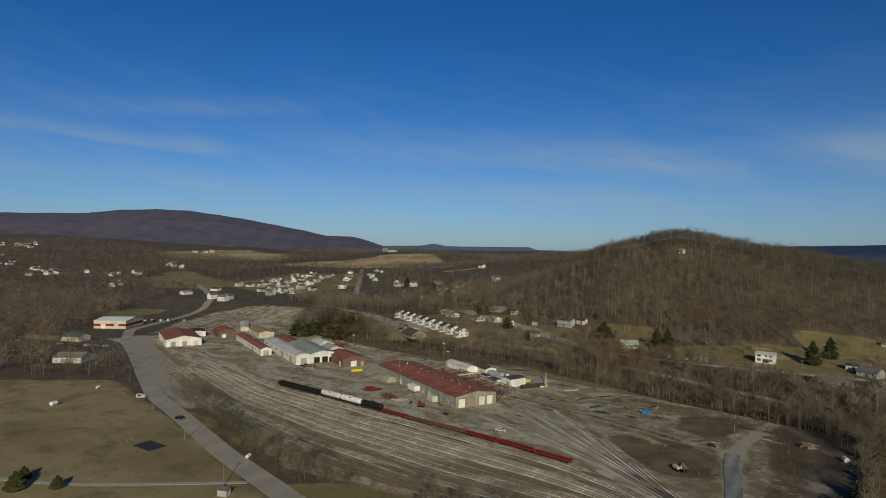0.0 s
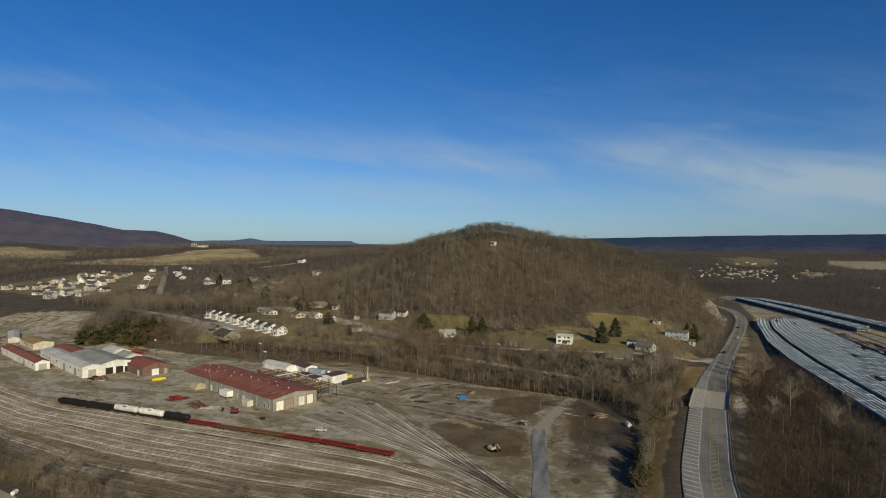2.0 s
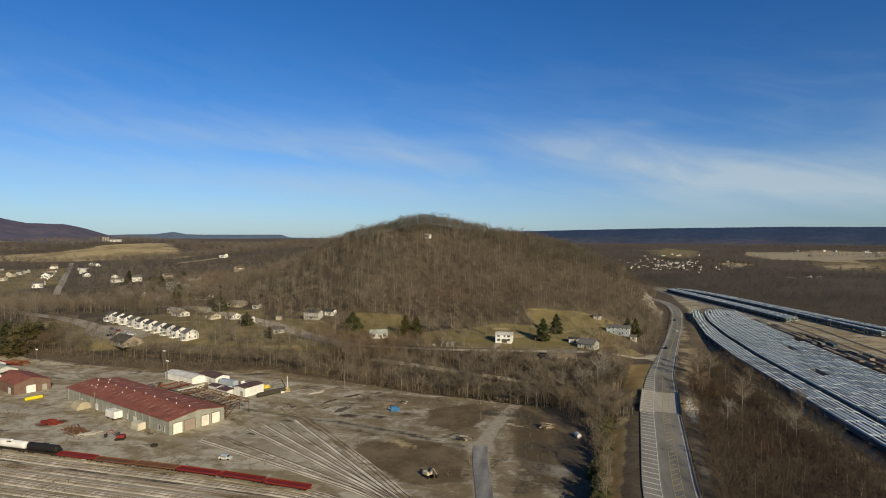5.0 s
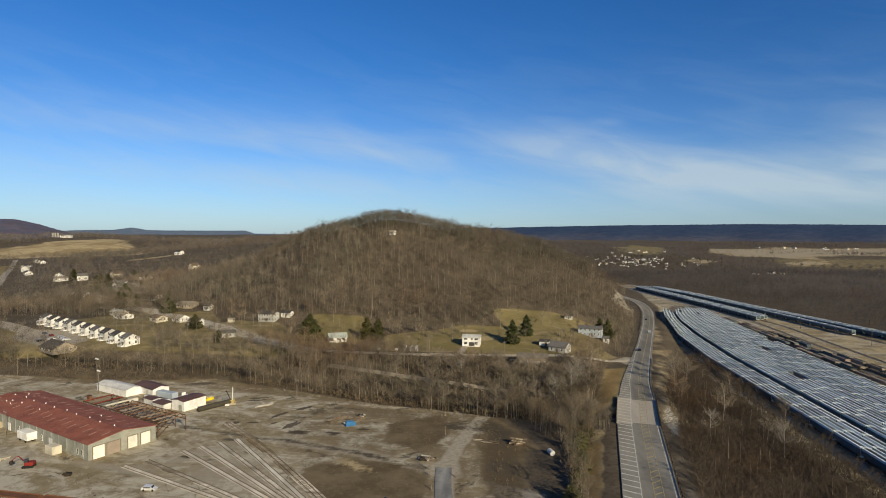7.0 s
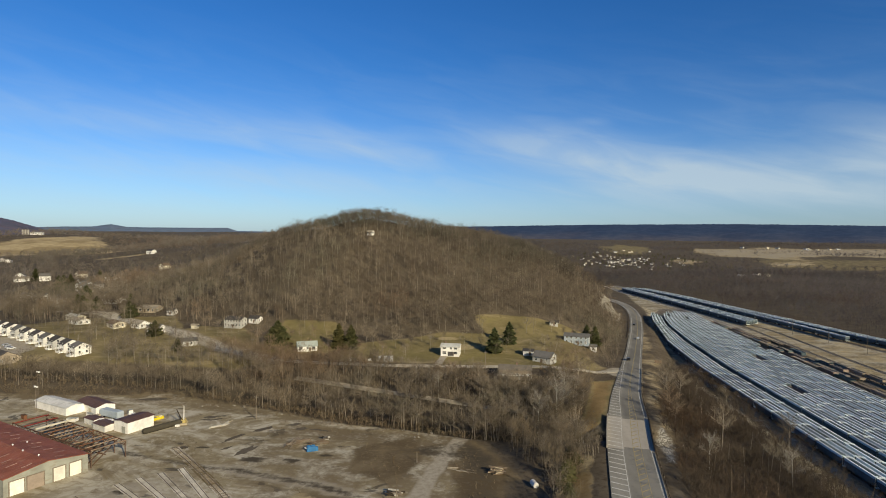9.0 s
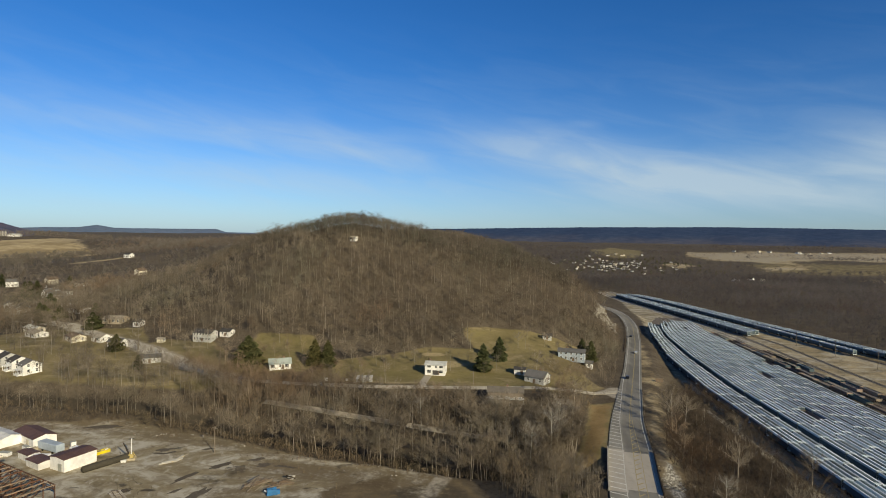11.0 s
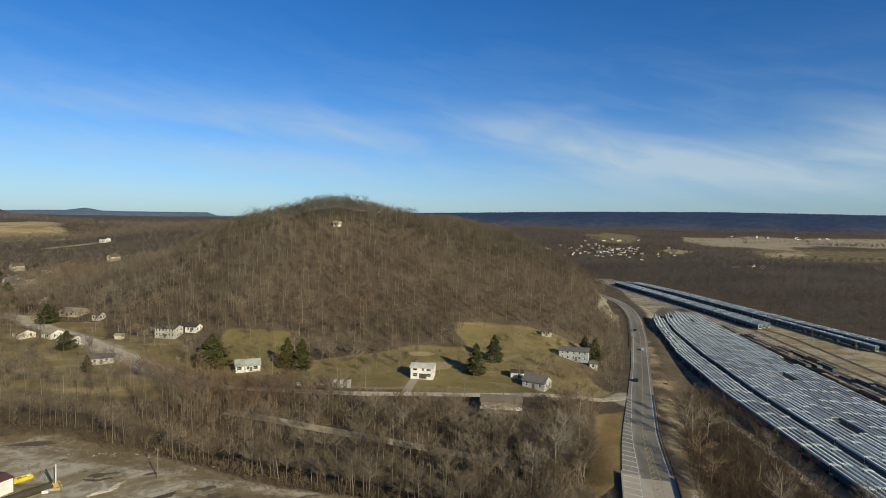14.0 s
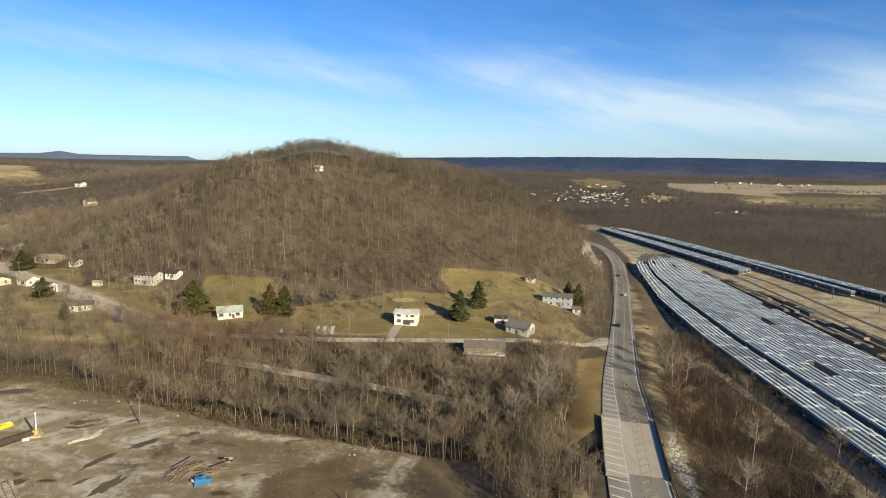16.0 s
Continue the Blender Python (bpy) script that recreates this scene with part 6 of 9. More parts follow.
p = scatter(16, 50, 292, 350, 3.0)
p = keep(p, p[:, 0] < road_x(p[:, 1]) - 10.5, p[:, 0] > road_x(p[:, 1]) - 30, inside(p[:, 0], p[:, 1], BANK, 1) < 0.5, creek_d(p[:, 0], p[:, 1]) > 2.5, (p[:, 1] < 316) | (p[:, 0] < road_x(p[:, 1]) - 17))
wood("bridge_trees", "bare trees and brush rising beside the bridge", p, TALL + SHRUB[:2], scale=(0.5, 0.85))

# between the west road and the old yard
p = scatter(-285, -20, 115, 205, 2.3)
x, y = p[:, 0], p[:, 1]
lo, hi = np.interp(x, [-270, -200, -140, -60, -20], [188, 165, 149, 126, 120]), np.interp(x, [-270, -200, -140, -100, -20], [196, 177, 164, 162, 168])
p = keep(p, y > lo, y < hi, inside(x, y, NEAR_GRASS, 1) < 0.5, along(x, y, WEST_ROAD, 8, 0.1) < 0.5)
wood("yard_edge_brush", "bare brush beside the old rail yard", p, SHRUB + [TALL[2]], TWIG, BUSH, (0.55, 1.05))

# woods west of the yard and behind it
p = scatter(-900, -330, 60, 420, 9.0)
x, y = p[:, 0], p[:, 1]
p = keep(p, ~open_land(p), inside(x, y, [(-900, 60), (-430, 120), (-382, 156), (-335, 186), (-318, 200), (-360, 214), (-395, 215), (-420, 225), (-470, 215), (-540, 260), (-600, 330), (-700, 420), (-900, 420)], 2) > 0.5, np.hypot(x + 404, y - 199) > 14)
wood("west_woods", "bare woods west of the rail yard", p, MID, TWIG, BUSH)
p = scatter(-600, -215, 345, 560, 6.0)
x, y = p[:, 0], p[:, 1]
terrace = inside(x, y, [(-262, 385), (-420, 470), (-400, 540), (-215, 430)], 4) > 0.5
p = keep(p, ~open_land(p), ~terrace, inside(x, y, [(-392, 372), (-320, 366), (-320, 412), (-392, 412)], 2) < 0.5, inside(x, y, [(-420, 400), (-350, 380), (-215, 362), (-205, 470), (-330, 560), (-430, 540), (-540, 560), (-560, 520), (-440, 470)], 3) > 0.5)
wood("town_edge_woods", "bare woods between the rail yard and the town", p, HILL)
p = scatter(-378, -326, 368, 408, 6.5)
wood("evergreen_clump", "clump of olive evergreens among bare woods", keep(p, (np.hypot((p[:, 0] + 334) / 16, (p[:, 1] - 392) / 14) < 1) | (rng.uniform(0, 1, len(p)) < 0.3)), ROUND, EVERGREEN, BARK, (1.25, 1.75))
p = scatter(-392, -318, 358, 414, 4.6)
wood("clump_woods", "bare trees round a clump of evergreens", keep(p, p[:, 1] > 366 + 0.2 * (-320 - p[:, 0]), rng.uniform(0, 1, len(p)) < 0.6), HILL, scale=(0.5, 0.85))

# rolling woods behind the town and the hill
p = scatter(-1250, -180, 520, 1600, 11.5)
x, y = p[:, 0], p[:, 1]
town = inside(x, y, [(-500, 560), (-560, 540), (-900, 640), (-960, 860), (-720, 960), (-560, 760)], 5) > 0.5
p = keep(p, ~open_land(p), y > 560 + 0.0 * x, ~(town & (rng.uniform(0, 1, len(p)) < 0.86)), y > 640 - 0.25 * (x + 430) * (x > -430), patchy(p, 0.008, -0.75), np.hypot(x + 492, y - 892) > 22)
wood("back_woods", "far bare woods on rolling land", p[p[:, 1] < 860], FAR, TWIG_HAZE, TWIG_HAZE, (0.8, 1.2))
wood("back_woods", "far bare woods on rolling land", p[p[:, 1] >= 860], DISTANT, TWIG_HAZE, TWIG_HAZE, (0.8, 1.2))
p = scatter(-1900, -560, 260, 900, 14.0)
x, y = p[:, 0], p[:, 1]
p = keep(p, ~open_land(p), ~(inside(x, y, [(-500, 560), (-560, 540), (-900, 640), (-960, 860), (-720, 960), (-560, 760)], 5) > 0.5), y > 250 - 0.0 * x, ~(inside(x, y, [(-480, 240), (-520, 420), (-640, 560), (-760, 560), (-640, 330)], 5) > 0.5))
wood("far_west_woods", "far bare woods below the mountain", p, DISTANT, TWIG_HAZE, TWIG_HAZE, (0.9, 1.3))

# the wooded plain beyond the storage tracks
p = scatter(90, 900, 480, 1300, 9.0)
x, y = p[:, 0], p[:, 1]
p = keep(p, ~open_land(p), x > np.interp(y, [480, 560, 700, 840, 930, 965, 1010, 1300], [318, 292, 268, 246, 218, 190, 150, 90]) + 4, x < 160 + 0.9 * (y - 160))
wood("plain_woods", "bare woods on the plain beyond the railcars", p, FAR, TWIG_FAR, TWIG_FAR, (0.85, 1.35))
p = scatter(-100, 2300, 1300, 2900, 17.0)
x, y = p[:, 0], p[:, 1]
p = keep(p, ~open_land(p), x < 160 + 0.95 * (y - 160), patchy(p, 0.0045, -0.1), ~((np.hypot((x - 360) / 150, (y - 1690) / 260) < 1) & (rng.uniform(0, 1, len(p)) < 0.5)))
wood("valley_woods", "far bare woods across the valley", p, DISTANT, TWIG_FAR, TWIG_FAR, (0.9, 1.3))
p = scatter(20, 175, 700, 1000, 8.0)
x, y = p[:, 0], p[:, 1]
p = keep(p, x < np.interp(y, [700, 760, 850, 940, 1000], [122, 126, 150, 166, 150]), np.abs(x - road_x(y)) > 10)
wood("cutting_woods", "bare trees beyond the road cutting", p, MID, scale=(0.6, 0.9))

# trees standing among the houses of the lane and of the town
p = scatter(-400, -125, 395, 540, 4.6)
x, y = p[:, 0], p[:, 1]
yards = (inside(x, y, LAWNS[2], 1) > 0.5) | (inside(x, y, LAWNS[3], 1) > 0.5) | (inside(x, y, LAWNS[4], 1) > 0.5)
homes = np.array([(-172, 464), (-160, 469), (-178, 462), (-182, 421), (-234, 456), (-258, 504), (-264, 506), (-234, 497), (-312, 543), (-302, 486), (-285, 468), (-197, 459), (-214, 443), (-250, 456)])
clear = np.hypot(x[:, None] - homes[:, 0], y[:, None] - homes[:, 1]).min(1) > 9
p = keep(p, clear, yards, along(x, y, LANE, 9.5, 0.1) < 0.5, rng.uniform(0, 1, len(p)) < 0.47, inside(x, y, [(-262, 388), (-400, 466), (-380, 490), (-215, 412)], 4) < 0.5)
wood("garden_trees", "bare trees among houses and gardens", p, HILL + SHRUB[:2], scale=(0.6, 1.1))
p = scatter(-135, 60, 410, 500, 9.0)
wood("lawn_trees", "slender bare trees scattered over the lawns", keep(p, along(p[:, 0], p[:, 1], LANE, 5, 0.1) < 0.5, rng.uniform(0, 1, len(p)) < np.where(p[:, 0] < -34, 0.55, 0.2)), HILL, scale=(0.45, 0.85))
p = scatter(18, 70, 422, 496, 3.6)
x, y = p[:, 0], p[:, 1]
p = keep(p, inside(x, y, [(22, 431), (36, 424), (58, 440), (70, 470), (64, 496), (44, 488), (40, 462)], 3) > 0.5, np.hypot(x - 51, y - 464) > 10, np.hypot(x - 27, y - 416) > 11, np.hypot(x - 60.6, y - 463) > 5, rng.uniform(0, 1, len(p)) < 0.6)
wood("house_brush", "low bare shrubs round the houses by the lane", p, SHRUB + [TALL[2]], TWIG, BUSH, (0.35, 0.75))
p = scatter(55, 120, 425, 572, 4.2)
x, y = p[:, 0], p[:, 1]
wood("roadside_trees", "bare trees and brush between the lawns and the highway", keep(p, x < road_x(y) - 9.5, x > road_x(y) - 30, inside(x, y, LAWNS[1], 1) < 0.5, along(x, y, LANE, 5, 0.1) < 0.5, np.hypot(x - 61, y - 465) > 7), HILL + SHRUB, scale=(0.4, 0.8))
p = scatter(-950, -480, 500, 960, 10.0)
x, y = p[:, 0], p[:, 1]
p = keep(p, inside(x, y, [(-500, 560), (-560, 540), (-900, 640), (-960, 860), (-720, 960), (-560, 760)], 5) > 0.5, rng.uniform(0, 1, len(p)) < 0.42)
wood("town_trees", "bare trees among the houses of the town", p, FAR, TWIG_FAR, BARK, (0.6, 0.95))
p = scatter(-960, -430, 520, 1080, 9.5)
x, y = p[:, 0], p[:, 1]
p = keep(p, inside(x, y, [(-430, 540), (-500, 530), (-640, 600), (-930, 880), (-900, 1080), (-760, 1040), (-520, 760), (-430, 620)], 5) > 0.5, ~open_land(p), along(x, y, [(-520, 606), (-554, 646), (-606, 710), (-757, 888), (-840, 985)], 22, 0.1) < 0.5, rng.uniform(0, 1, len(p)) < 0.8)
wood("town_side_woods", "grey-brown bare trees beside the town street", p, FAR, TWIG_HAZE, BARK, (0.5, 0.85))
p = scatter(180, 560, 1450, 1950, 13.0)
wood("east_town_trees", "bare trees among the houses of the far town", keep(p, rng.uniform(0, 1, len(p)) < 0.55), DISTANT, TWIG_FAR, TWIG_FAR, (0.5, 0.85))
# hedges between the far fields
for ax, ay, bx, by in ((775, 1900, 1100, 2690), (955, 1900, 1330, 2690), (1085, 2150, 1285, 2600), (690, 2290, 1000, 2330), (850, 2120, 1130, 2190), (1000, 2430, 1330, 2400), (1250, 2180, 1700, 2230), (1030, 1720, 1380, 1700), (560, 2010, 690, 2030), (760, 2250, 1300, 2340), (800, 2080, 1250, 2180), (880, 1880, 1150, 2040), (1000, 2520, 1110, 2080), (1180, 2490, 1290, 2200)):
    f = np.linspace(0, 1, int(math.hypot(bx - ax, by - ay) / 11))
    p = np.stack([ax + (bx - ax) * f, ay + (by - ay) * f], 1) + rng.normal(size=(len(f), 2)) * 5
    wood("hedge", "bare hedgerow trees between dry fields", p, DISTANT, TWIG_FAR, TWIG_FAR, (0.35, 0.8))
p = scatter(180, 560, 1450, 1950, 24.0)
wood("east_town_evergreens", "dark evergreens among the houses of the far town", keep(p, rng.uniform(0, 1, len(p)) < 0.5), EVER, EVERGREEN, BARK, (0.7, 1.0))

# ---- buildings ----
def window_mesh(w, h):
    f = Shape()
    f.box(-w / 2 - 0.1, -0.06, -0.1, -w / 2, 0.03, h + 0.1).box(w / 2, -0.06, -0.1, w / 2 + 0.1, 0.03, h + 0.1)
    f.box(-w / 2, -0.06, h, w / 2, 0.03, h + 0.1).box(-w / 2 - 0.12, -0.1, -0.12, w / 2 + 0.12, 0.03, 0).box(-w / 2, -0.05, h / 2 - 0.03, w / 2, 0.03, h / 2 + 0.03)
    return f.mesh("window_frame", WHITE_TRIM), Shape().box(-w / 2, -0.02, 0, w / 2, 0.02, h).mesh("pane", GLASS)


WINDOW = window_mesh(1.0, 1.35)
WIDE_WINDOW = window_mesh(1.9, 1.4)
DOOR = Shape().box(-0.5, -0.07, 0, 0.5, 0.03, 2.05).box(-0.62, -0.05, 0, -0.5, 0.03, 2.17).box(0.5, -0.05, 0, 0.62, 0.03, 2.17).mesh("door", BROWN_SHINGLE)


def set_window(parent, x, y, z, turn, pair=None):
    frame_, pane = pair or WINDOW
    a = part("window", frame_, None, parent)
    a.location, a.rotation_euler = (x, y, z), (0, 0, radians(turn))
    part("pane", pane, None, a)
    return a


def gable(parent, w, d, h, rise, wall, roof, over=0.45, thick=0.22, hip=0.0):
    """Walls w long and d deep under a ridge along x; the roof in two slabs."""
    out = [(-d / 2, -0.6), (d / 2, -0.6), (d / 2, h), (0, h + rise - 0.05), (-d / 2, h)]
    s = Shape().prism_x(out, -w / 2 + 0.02, w / 2 - 0.02)
    wall_ = part("wall", s, wall, parent)
    r = Shape()
    k = rise / (d / 2)
    e = d / 2 + over
    for sgn in (-1, 1):
        a, b = (sgn * e, h - over * k), (0, h + rise)
        o = [(a[0], a[1] + 0.03), (b[0], b[1] + 0.03), (b[0], b[1] + 0.03 + thick), (a[0], a[1] + 0.03 + thick)]
        if sgn < 0:
            o = o[::-1]
        n = len(o)
        hx = w / 2 + over
        v = [(-hx, y, z) for y, z in o] + [(hx, y, z) for y, z in o]
        if hip:
            v = [((-hx + (hip if abs(y) < 0.01 else 0)) if x < 0 else (hx - (hip if abs(y) < 0.01 else 0)), y, z) for x, y, z in v]
        r.add(v, [tuple(range(n)), tuple(range(n, 2 * n))[::-1]] + [(i, n + i, n + (i + 1) % n, (i + 1) % n) for i in range(n)])
    return wall_, part("roof", r, roof, parent)


def house(name, label, x, y, turn, w, d, h, rise, wall, roof, windows=((-0.3, 1), (0.3, 1)), door=0.0, chimney=None, group="", storeys=1, porch=False, back=False, over=0.45, ends=True, category="house"):
    """A house whose front looks along its -y side."""
    ob = thing(name, x, y, turn, label, category, group)
    gable(ob, w, d, h, rise, wall, roof, over)
    for s in range(storeys):
        z = 1.0 + s * 2.7
        for fx, wide in windows:
            set_window(ob, fx * w, -d / 2 - 0.01, z, 0, WIDE_WINDOW if wide > 1 else WINDOW)
        if ends:
            for fy in (-0.22, 0.22):
                set_window(ob, w / 2 + 0.0, fy * d, z, 90)
                set_window(ob, -w / 2 - 0.0, fy * d, z, -90)
    if door is not None:
        part("door", DOOR, None, ob).location = (door * w, -d / 2 - 0.02, 0)
    if chimney:
        cx, cy = chimney
        top = h + rise + 0.9
        part("chimney", Shape().box(cx * w - 0.35, cy * d - 0.35, h * 0.7, cx * w + 0.35, cy * d + 0.35, top).box(cx * w - 0.42, cy * d - 0.42, top, cx * w + 0.42, cy * d + 0.42, top + 0.15), BRICK, ob)
    if porch:
        p = Shape().box(-w * 0.32, -d / 2 - 2.2, 2.35, w * 0.32, -d / 2 - 0.05, 2.5).box(-w * 0.32, -d / 2 - 2.2, -0.5, w * 0.32, -d / 2 - 0.05, 0.25)
        for fx in (-0.31, 0, 0.31):
            p.box(fx * w - 0.07, -d / 2 - 2.15, 0.25, fx * w + 0.07, -d / 2 - 2.0, 2.35)
        part("porch", p, WHITE_TRIM, ob)
    return ob


# the long workshop with the red roof
def workshop():
    L, D, H, R = 88.0, 24.0, 5.6, 1.7
    ob = thing("workshop", -143.5 - 0.902 * 44 + 0.431 * 12, 254.5 + 0.431 * 44 + 0.902 * 12, -25.5, "long grey-green metal workshop with a rusty red roof", "industrial building", z=-0.05)
    gable(ob, L, D, H, R, GREY_SIDING, RED_ROOF, 0.35, 0.18)
    for y0, y1, m in ((-10.4, -6.6, DOOR_CREAM), (-5.7, -1.2, DOOR_TAUPE), (1.6, 5.0, DOOR_CREAM), (6.4, 9.9, DOOR_CREAM)):
        d = Shape().prism([(L / 2 - 0.01, 0)] + [(L / 2 + (0.03 if j % 2 else 0.07), 0.72 * (j // 2) + (0.66 if j % 2 else 0.0)) for j in range(12)] + [(L / 2 - 0.01, 4.32)], y0, y1)
        leaf = part("roller_door", d, m, ob, "cream roller door" if m is DOOR_CREAM else "dull taupe roller door")
        part("door_frame", Shape().box(L / 2, y0 - 0.3, 0, L / 2 + 0.12, y0, 4.6).box(L / 2, y1, 0, L / 2 + 0.12, y1 + 0.3, 4.6).box(L / 2, y0, 4.34, L / 2 + 0.12, y1, 4.6), TIMBER, leaf)
    for k in range(16):
        x = -L / 2 + 2.5 + k * 5.5
        part("downpipe", Shape().box(x - 0.07, -D / 2 - 0.14, 0, x + 0.07, -D / 2 - 0.01, H - 0.1), GREY_ROOF, ob)
    for x in (L / 2 - 4.0, L / 2 - 7.0, -6, -28, 12):
        set_window(ob, x, -D / 2 - 0.01, 1.1, 0, window_tall)
    for x in (18.5, -14.0):
        part("side_door", Shape().box(x - 1.2, -D / 2 - 0.1, 0, x + 1.2, -D / 2 - 0.005, 3.0), WHITE_PAINT, ob, "white side door")
    # roof ventilators and translucent panels
    vent = Shape().rod((0, 0, -0.3), (0, 0, 0.3), 0.16, 0.16, 8).rod((0, 0, 0.25), (0, 0, 0.5), 0.32, 0.1, 8).mesh("ventilator", WHITE_PAINT)
    for i in range(10):
        x = -L / 2 + 6 + i * 8.4
        part("ventilator", vent, None, ob).location = (x, 0.4 if i % 2 else -0.3, H + R + 0.2)
    for x, y in ((-33, -5.5), (-31, -4), (-28, -6), (-24, -3.5), (-8, -4), (20, 5), (-36, 4)):
        part("ventilator", vent, None, ob).location = (x, y, H + R * (1 - abs(y) / (D / 2)) + 0.2)
    pan = Shape().add([(-0.2, -1.5, 0.0), (0.2, -1.5, 0.0), (0.2, 1.5, 0.0), (-0.2, 1.5, 0.0), (-0.2, -1.5, 0.04), (0.2, -1.5, 0.04), (0.2, 1.5, 0.04), (-0.2, 1.5, 0.04)], [(4, 5, 6, 7), (0, 1, 5, 4), (1, 2, 6, 5), (2, 3, 7, 6), (3, 0, 4, 7)]).mesh("roof_panel", plain("faded_red_sheet", (0.46, 0.29, 0.23), 0.8, wear=0.5, stain=(0.3, 0.12, 0.08)))
    tilt = math.atan2(R, D / 2)
    for k in range(18):
        for s in (-1, 1):
            p = part("roof_panel", pan, None, ob)
            y = s * (5.8 + 1.2 * math.sin(k * 2.1))
            p.location = (-L / 2 + 3 + k * 4.85, y, H + R * (1 - abs(y) / (D / 2)) + 0.235)
            p.rotation_euler = (-s * tilt, 0, 0)


window_tall = window_mesh(0.9, 1.9)
workshop()


def hall(name, label, x, y, turn, w, d, h, rise, wall, roof, doors=(), gable_doors=(), bays=0, stripe=None, z=None):
    """A plain shed: doors on its long front, or in the gable at its +x end."""
    ob = thing(name, x, y, turn, label, "industrial building", "sheds of the old yard", z)
    gable(ob, w, d, h, rise, wall, roof, 0.3, 0.16)
    for fx, dw, dh, m in doors:
        part("door", Shape().box(fx * w - dw / 2, -d / 2 - 0.08, 0, fx * w + dw / 2, -d / 2 - 0.004, dh), m, ob)
    for fy, dw, dh, m in gable_doors:
        part("roller_door", Shape().box(w / 2 - 0.02, fy * d - dw / 2, 0, w / 2 + 0.08, fy * d + dw / 2, dh), m, ob)
    for k in range(bays):
        set_window(ob, -w / 2 + (k + 0.5) * w / bays, -d / 2 - 0.01, h * 0.45, 0, WIDE_WINDOW)
    if stripe:
        part("wall_band", Shape().box(-w / 2, -d / 2 - 0.05, h * 0.32, w / 2, -d / 2 - 0.004, h * 0.62).box(w / 2 - 0.02, -d / 2, h * 0.32, w / 2 + 0.05, d / 2, h * 0.62), stripe, ob, "dark red painted band")
    return ob


U = -25.5
hall("red_shed", "small brick shed with a red metal roof and white door", -262, 307, U, 28, 16, 5.0, 2.2, BRICK, RED_ROOF, ((0.3, 3, 3, WHITE_PAINT),), ((-0.05, 4, 3.6, WHITE_PAINT), (0.32, 2, 3, GREY_SIDING)))
hall("long_shed", "long narrow white shed with a pale metal roof", -316, 302.7, U, 80, 10, 6.0, 1.2, WHITE_SIDING, PALE_ROOF, ((0.1, 4, 4, GREY_SIDING), (0.35, 4, 4, GREY_SIDING)), ((0, 4, 4.2, GREY_SIDING),), 6)
# the dark gable panels stand for open doorways, inner shade put into their colour
hall("wide_shed", "wide white shed with a grey metal roof", -297.5, 308.5, U, 50, 16, 6.4, 1.6, WHITE_SIDING, GREY_ROOF, (), ((-0.25, 4, 3.8, DARK_STEEL), (0.1, 4, 3.8, DARK_STEEL), (0.36, 2.5, 3.2, DARK_STEEL)))
hall("striped_shed", "low white shed with a rusty red roof", -359.5, 308.5, U, 80, 7.5, 4.6, 1.4, WHITE_SIDING, RED_ROOF, ((0.2, 3, 3, GREY_SIDING),), ((0, 4, 3.6, GREY_ROOF),), 8)
hall("ochre_shed", "low shed with an ochre roof", -402, 352, U, 34, 13, 4.2, 1.4, CREAM_SIDING, YELLOW_ROOF, ((0, 3, 3, GREY_SIDING),), (), 4)
hall("far_rust_shed", "low shed with a dull red roof behind the pale sheds", -352, 336, U, 36, 12, 3.6, 1.2, TAN_SIDING, RED_ROOF)
hall("tail_shed", "long narrow pale shed at the edge of the yard", -450, 372, U - 12, 46, 7, 3.0, 1.2, CREAM_SIDING, PALE_ROOF, (), (), 5)
hall("silver_shed", "silvery metal shed with a pale roof", -309, 331, U, 17, 13, 5.6, 2.6, PALE_ROOF, PALE_ROOF, (), ((0, 4, 3.8, GREY_SIDING),))
hall("silver_shed", "silvery metal shed with a grey roof", -290, 322, U, 15, 11, 5.2, 2.3, PALE_ROOF, GREY_ROOF, (), ((0, 4, 3.8, WHITE_PAINT),))
hall("red_hall", "broad white hall with a dark red metal roof", -424, 289.5, U, 50, 25, 5.4, 2.6, WHITE_SIDING, RED_ROOF, ((0.1, 3, 3, GREY_SIDING),), ((-0.3, 3.4, 3.6, GREY_SIDING), (0.02, 3.4, 3.6, GREY_SIDING), (0.33, 3.4, 3.6, CREAM_SIDING)))
hall("brick_hall", "brown brick hall with a red roof", -424, 331, U, 26, 14, 4.8, 2.4, BRICK, RED_ROOF, (), ((-0.2, 3, 3, WHITE_PAINT),))
hall("flat_annex", "low white annex with a dark flat roof", -444, 318, U, 18, 12, 4.2, 0.5, WHITE_SIDING, DARK_SHINGLE, (), (), 3)
hall("white_store", "large white store building with a dark red band", -545, 306, 33.8, 29, 32, 7.0, 1.8, CREAM_SIDING, WHITE_PAINT, ((-0.2, 4, 4, WHITE_PAINT), (0.2, 4, 4, WHITE_PAINT)), (), 0, RED_PAINT)
hall("green_shed", "small cream shed with a green roof", -490, 243, 20, 17, 11, 3.6, 2.2, CREAM_SIDING, GREEN_ROOF)
hall("pale_barn", "open white pole barn with a pale roof", -405, 203, 35, 18, 16, 3.6, 2.2, WHITE_PAINT, TAN_SHINGLE, ((0, 8, 2.6, GREY_SIDING),))
hall("board_fence_shed", "low weathered timber store", -515, 232, 20, 34, 5, 2.8, 0.5, TIMBER, TIMBER)

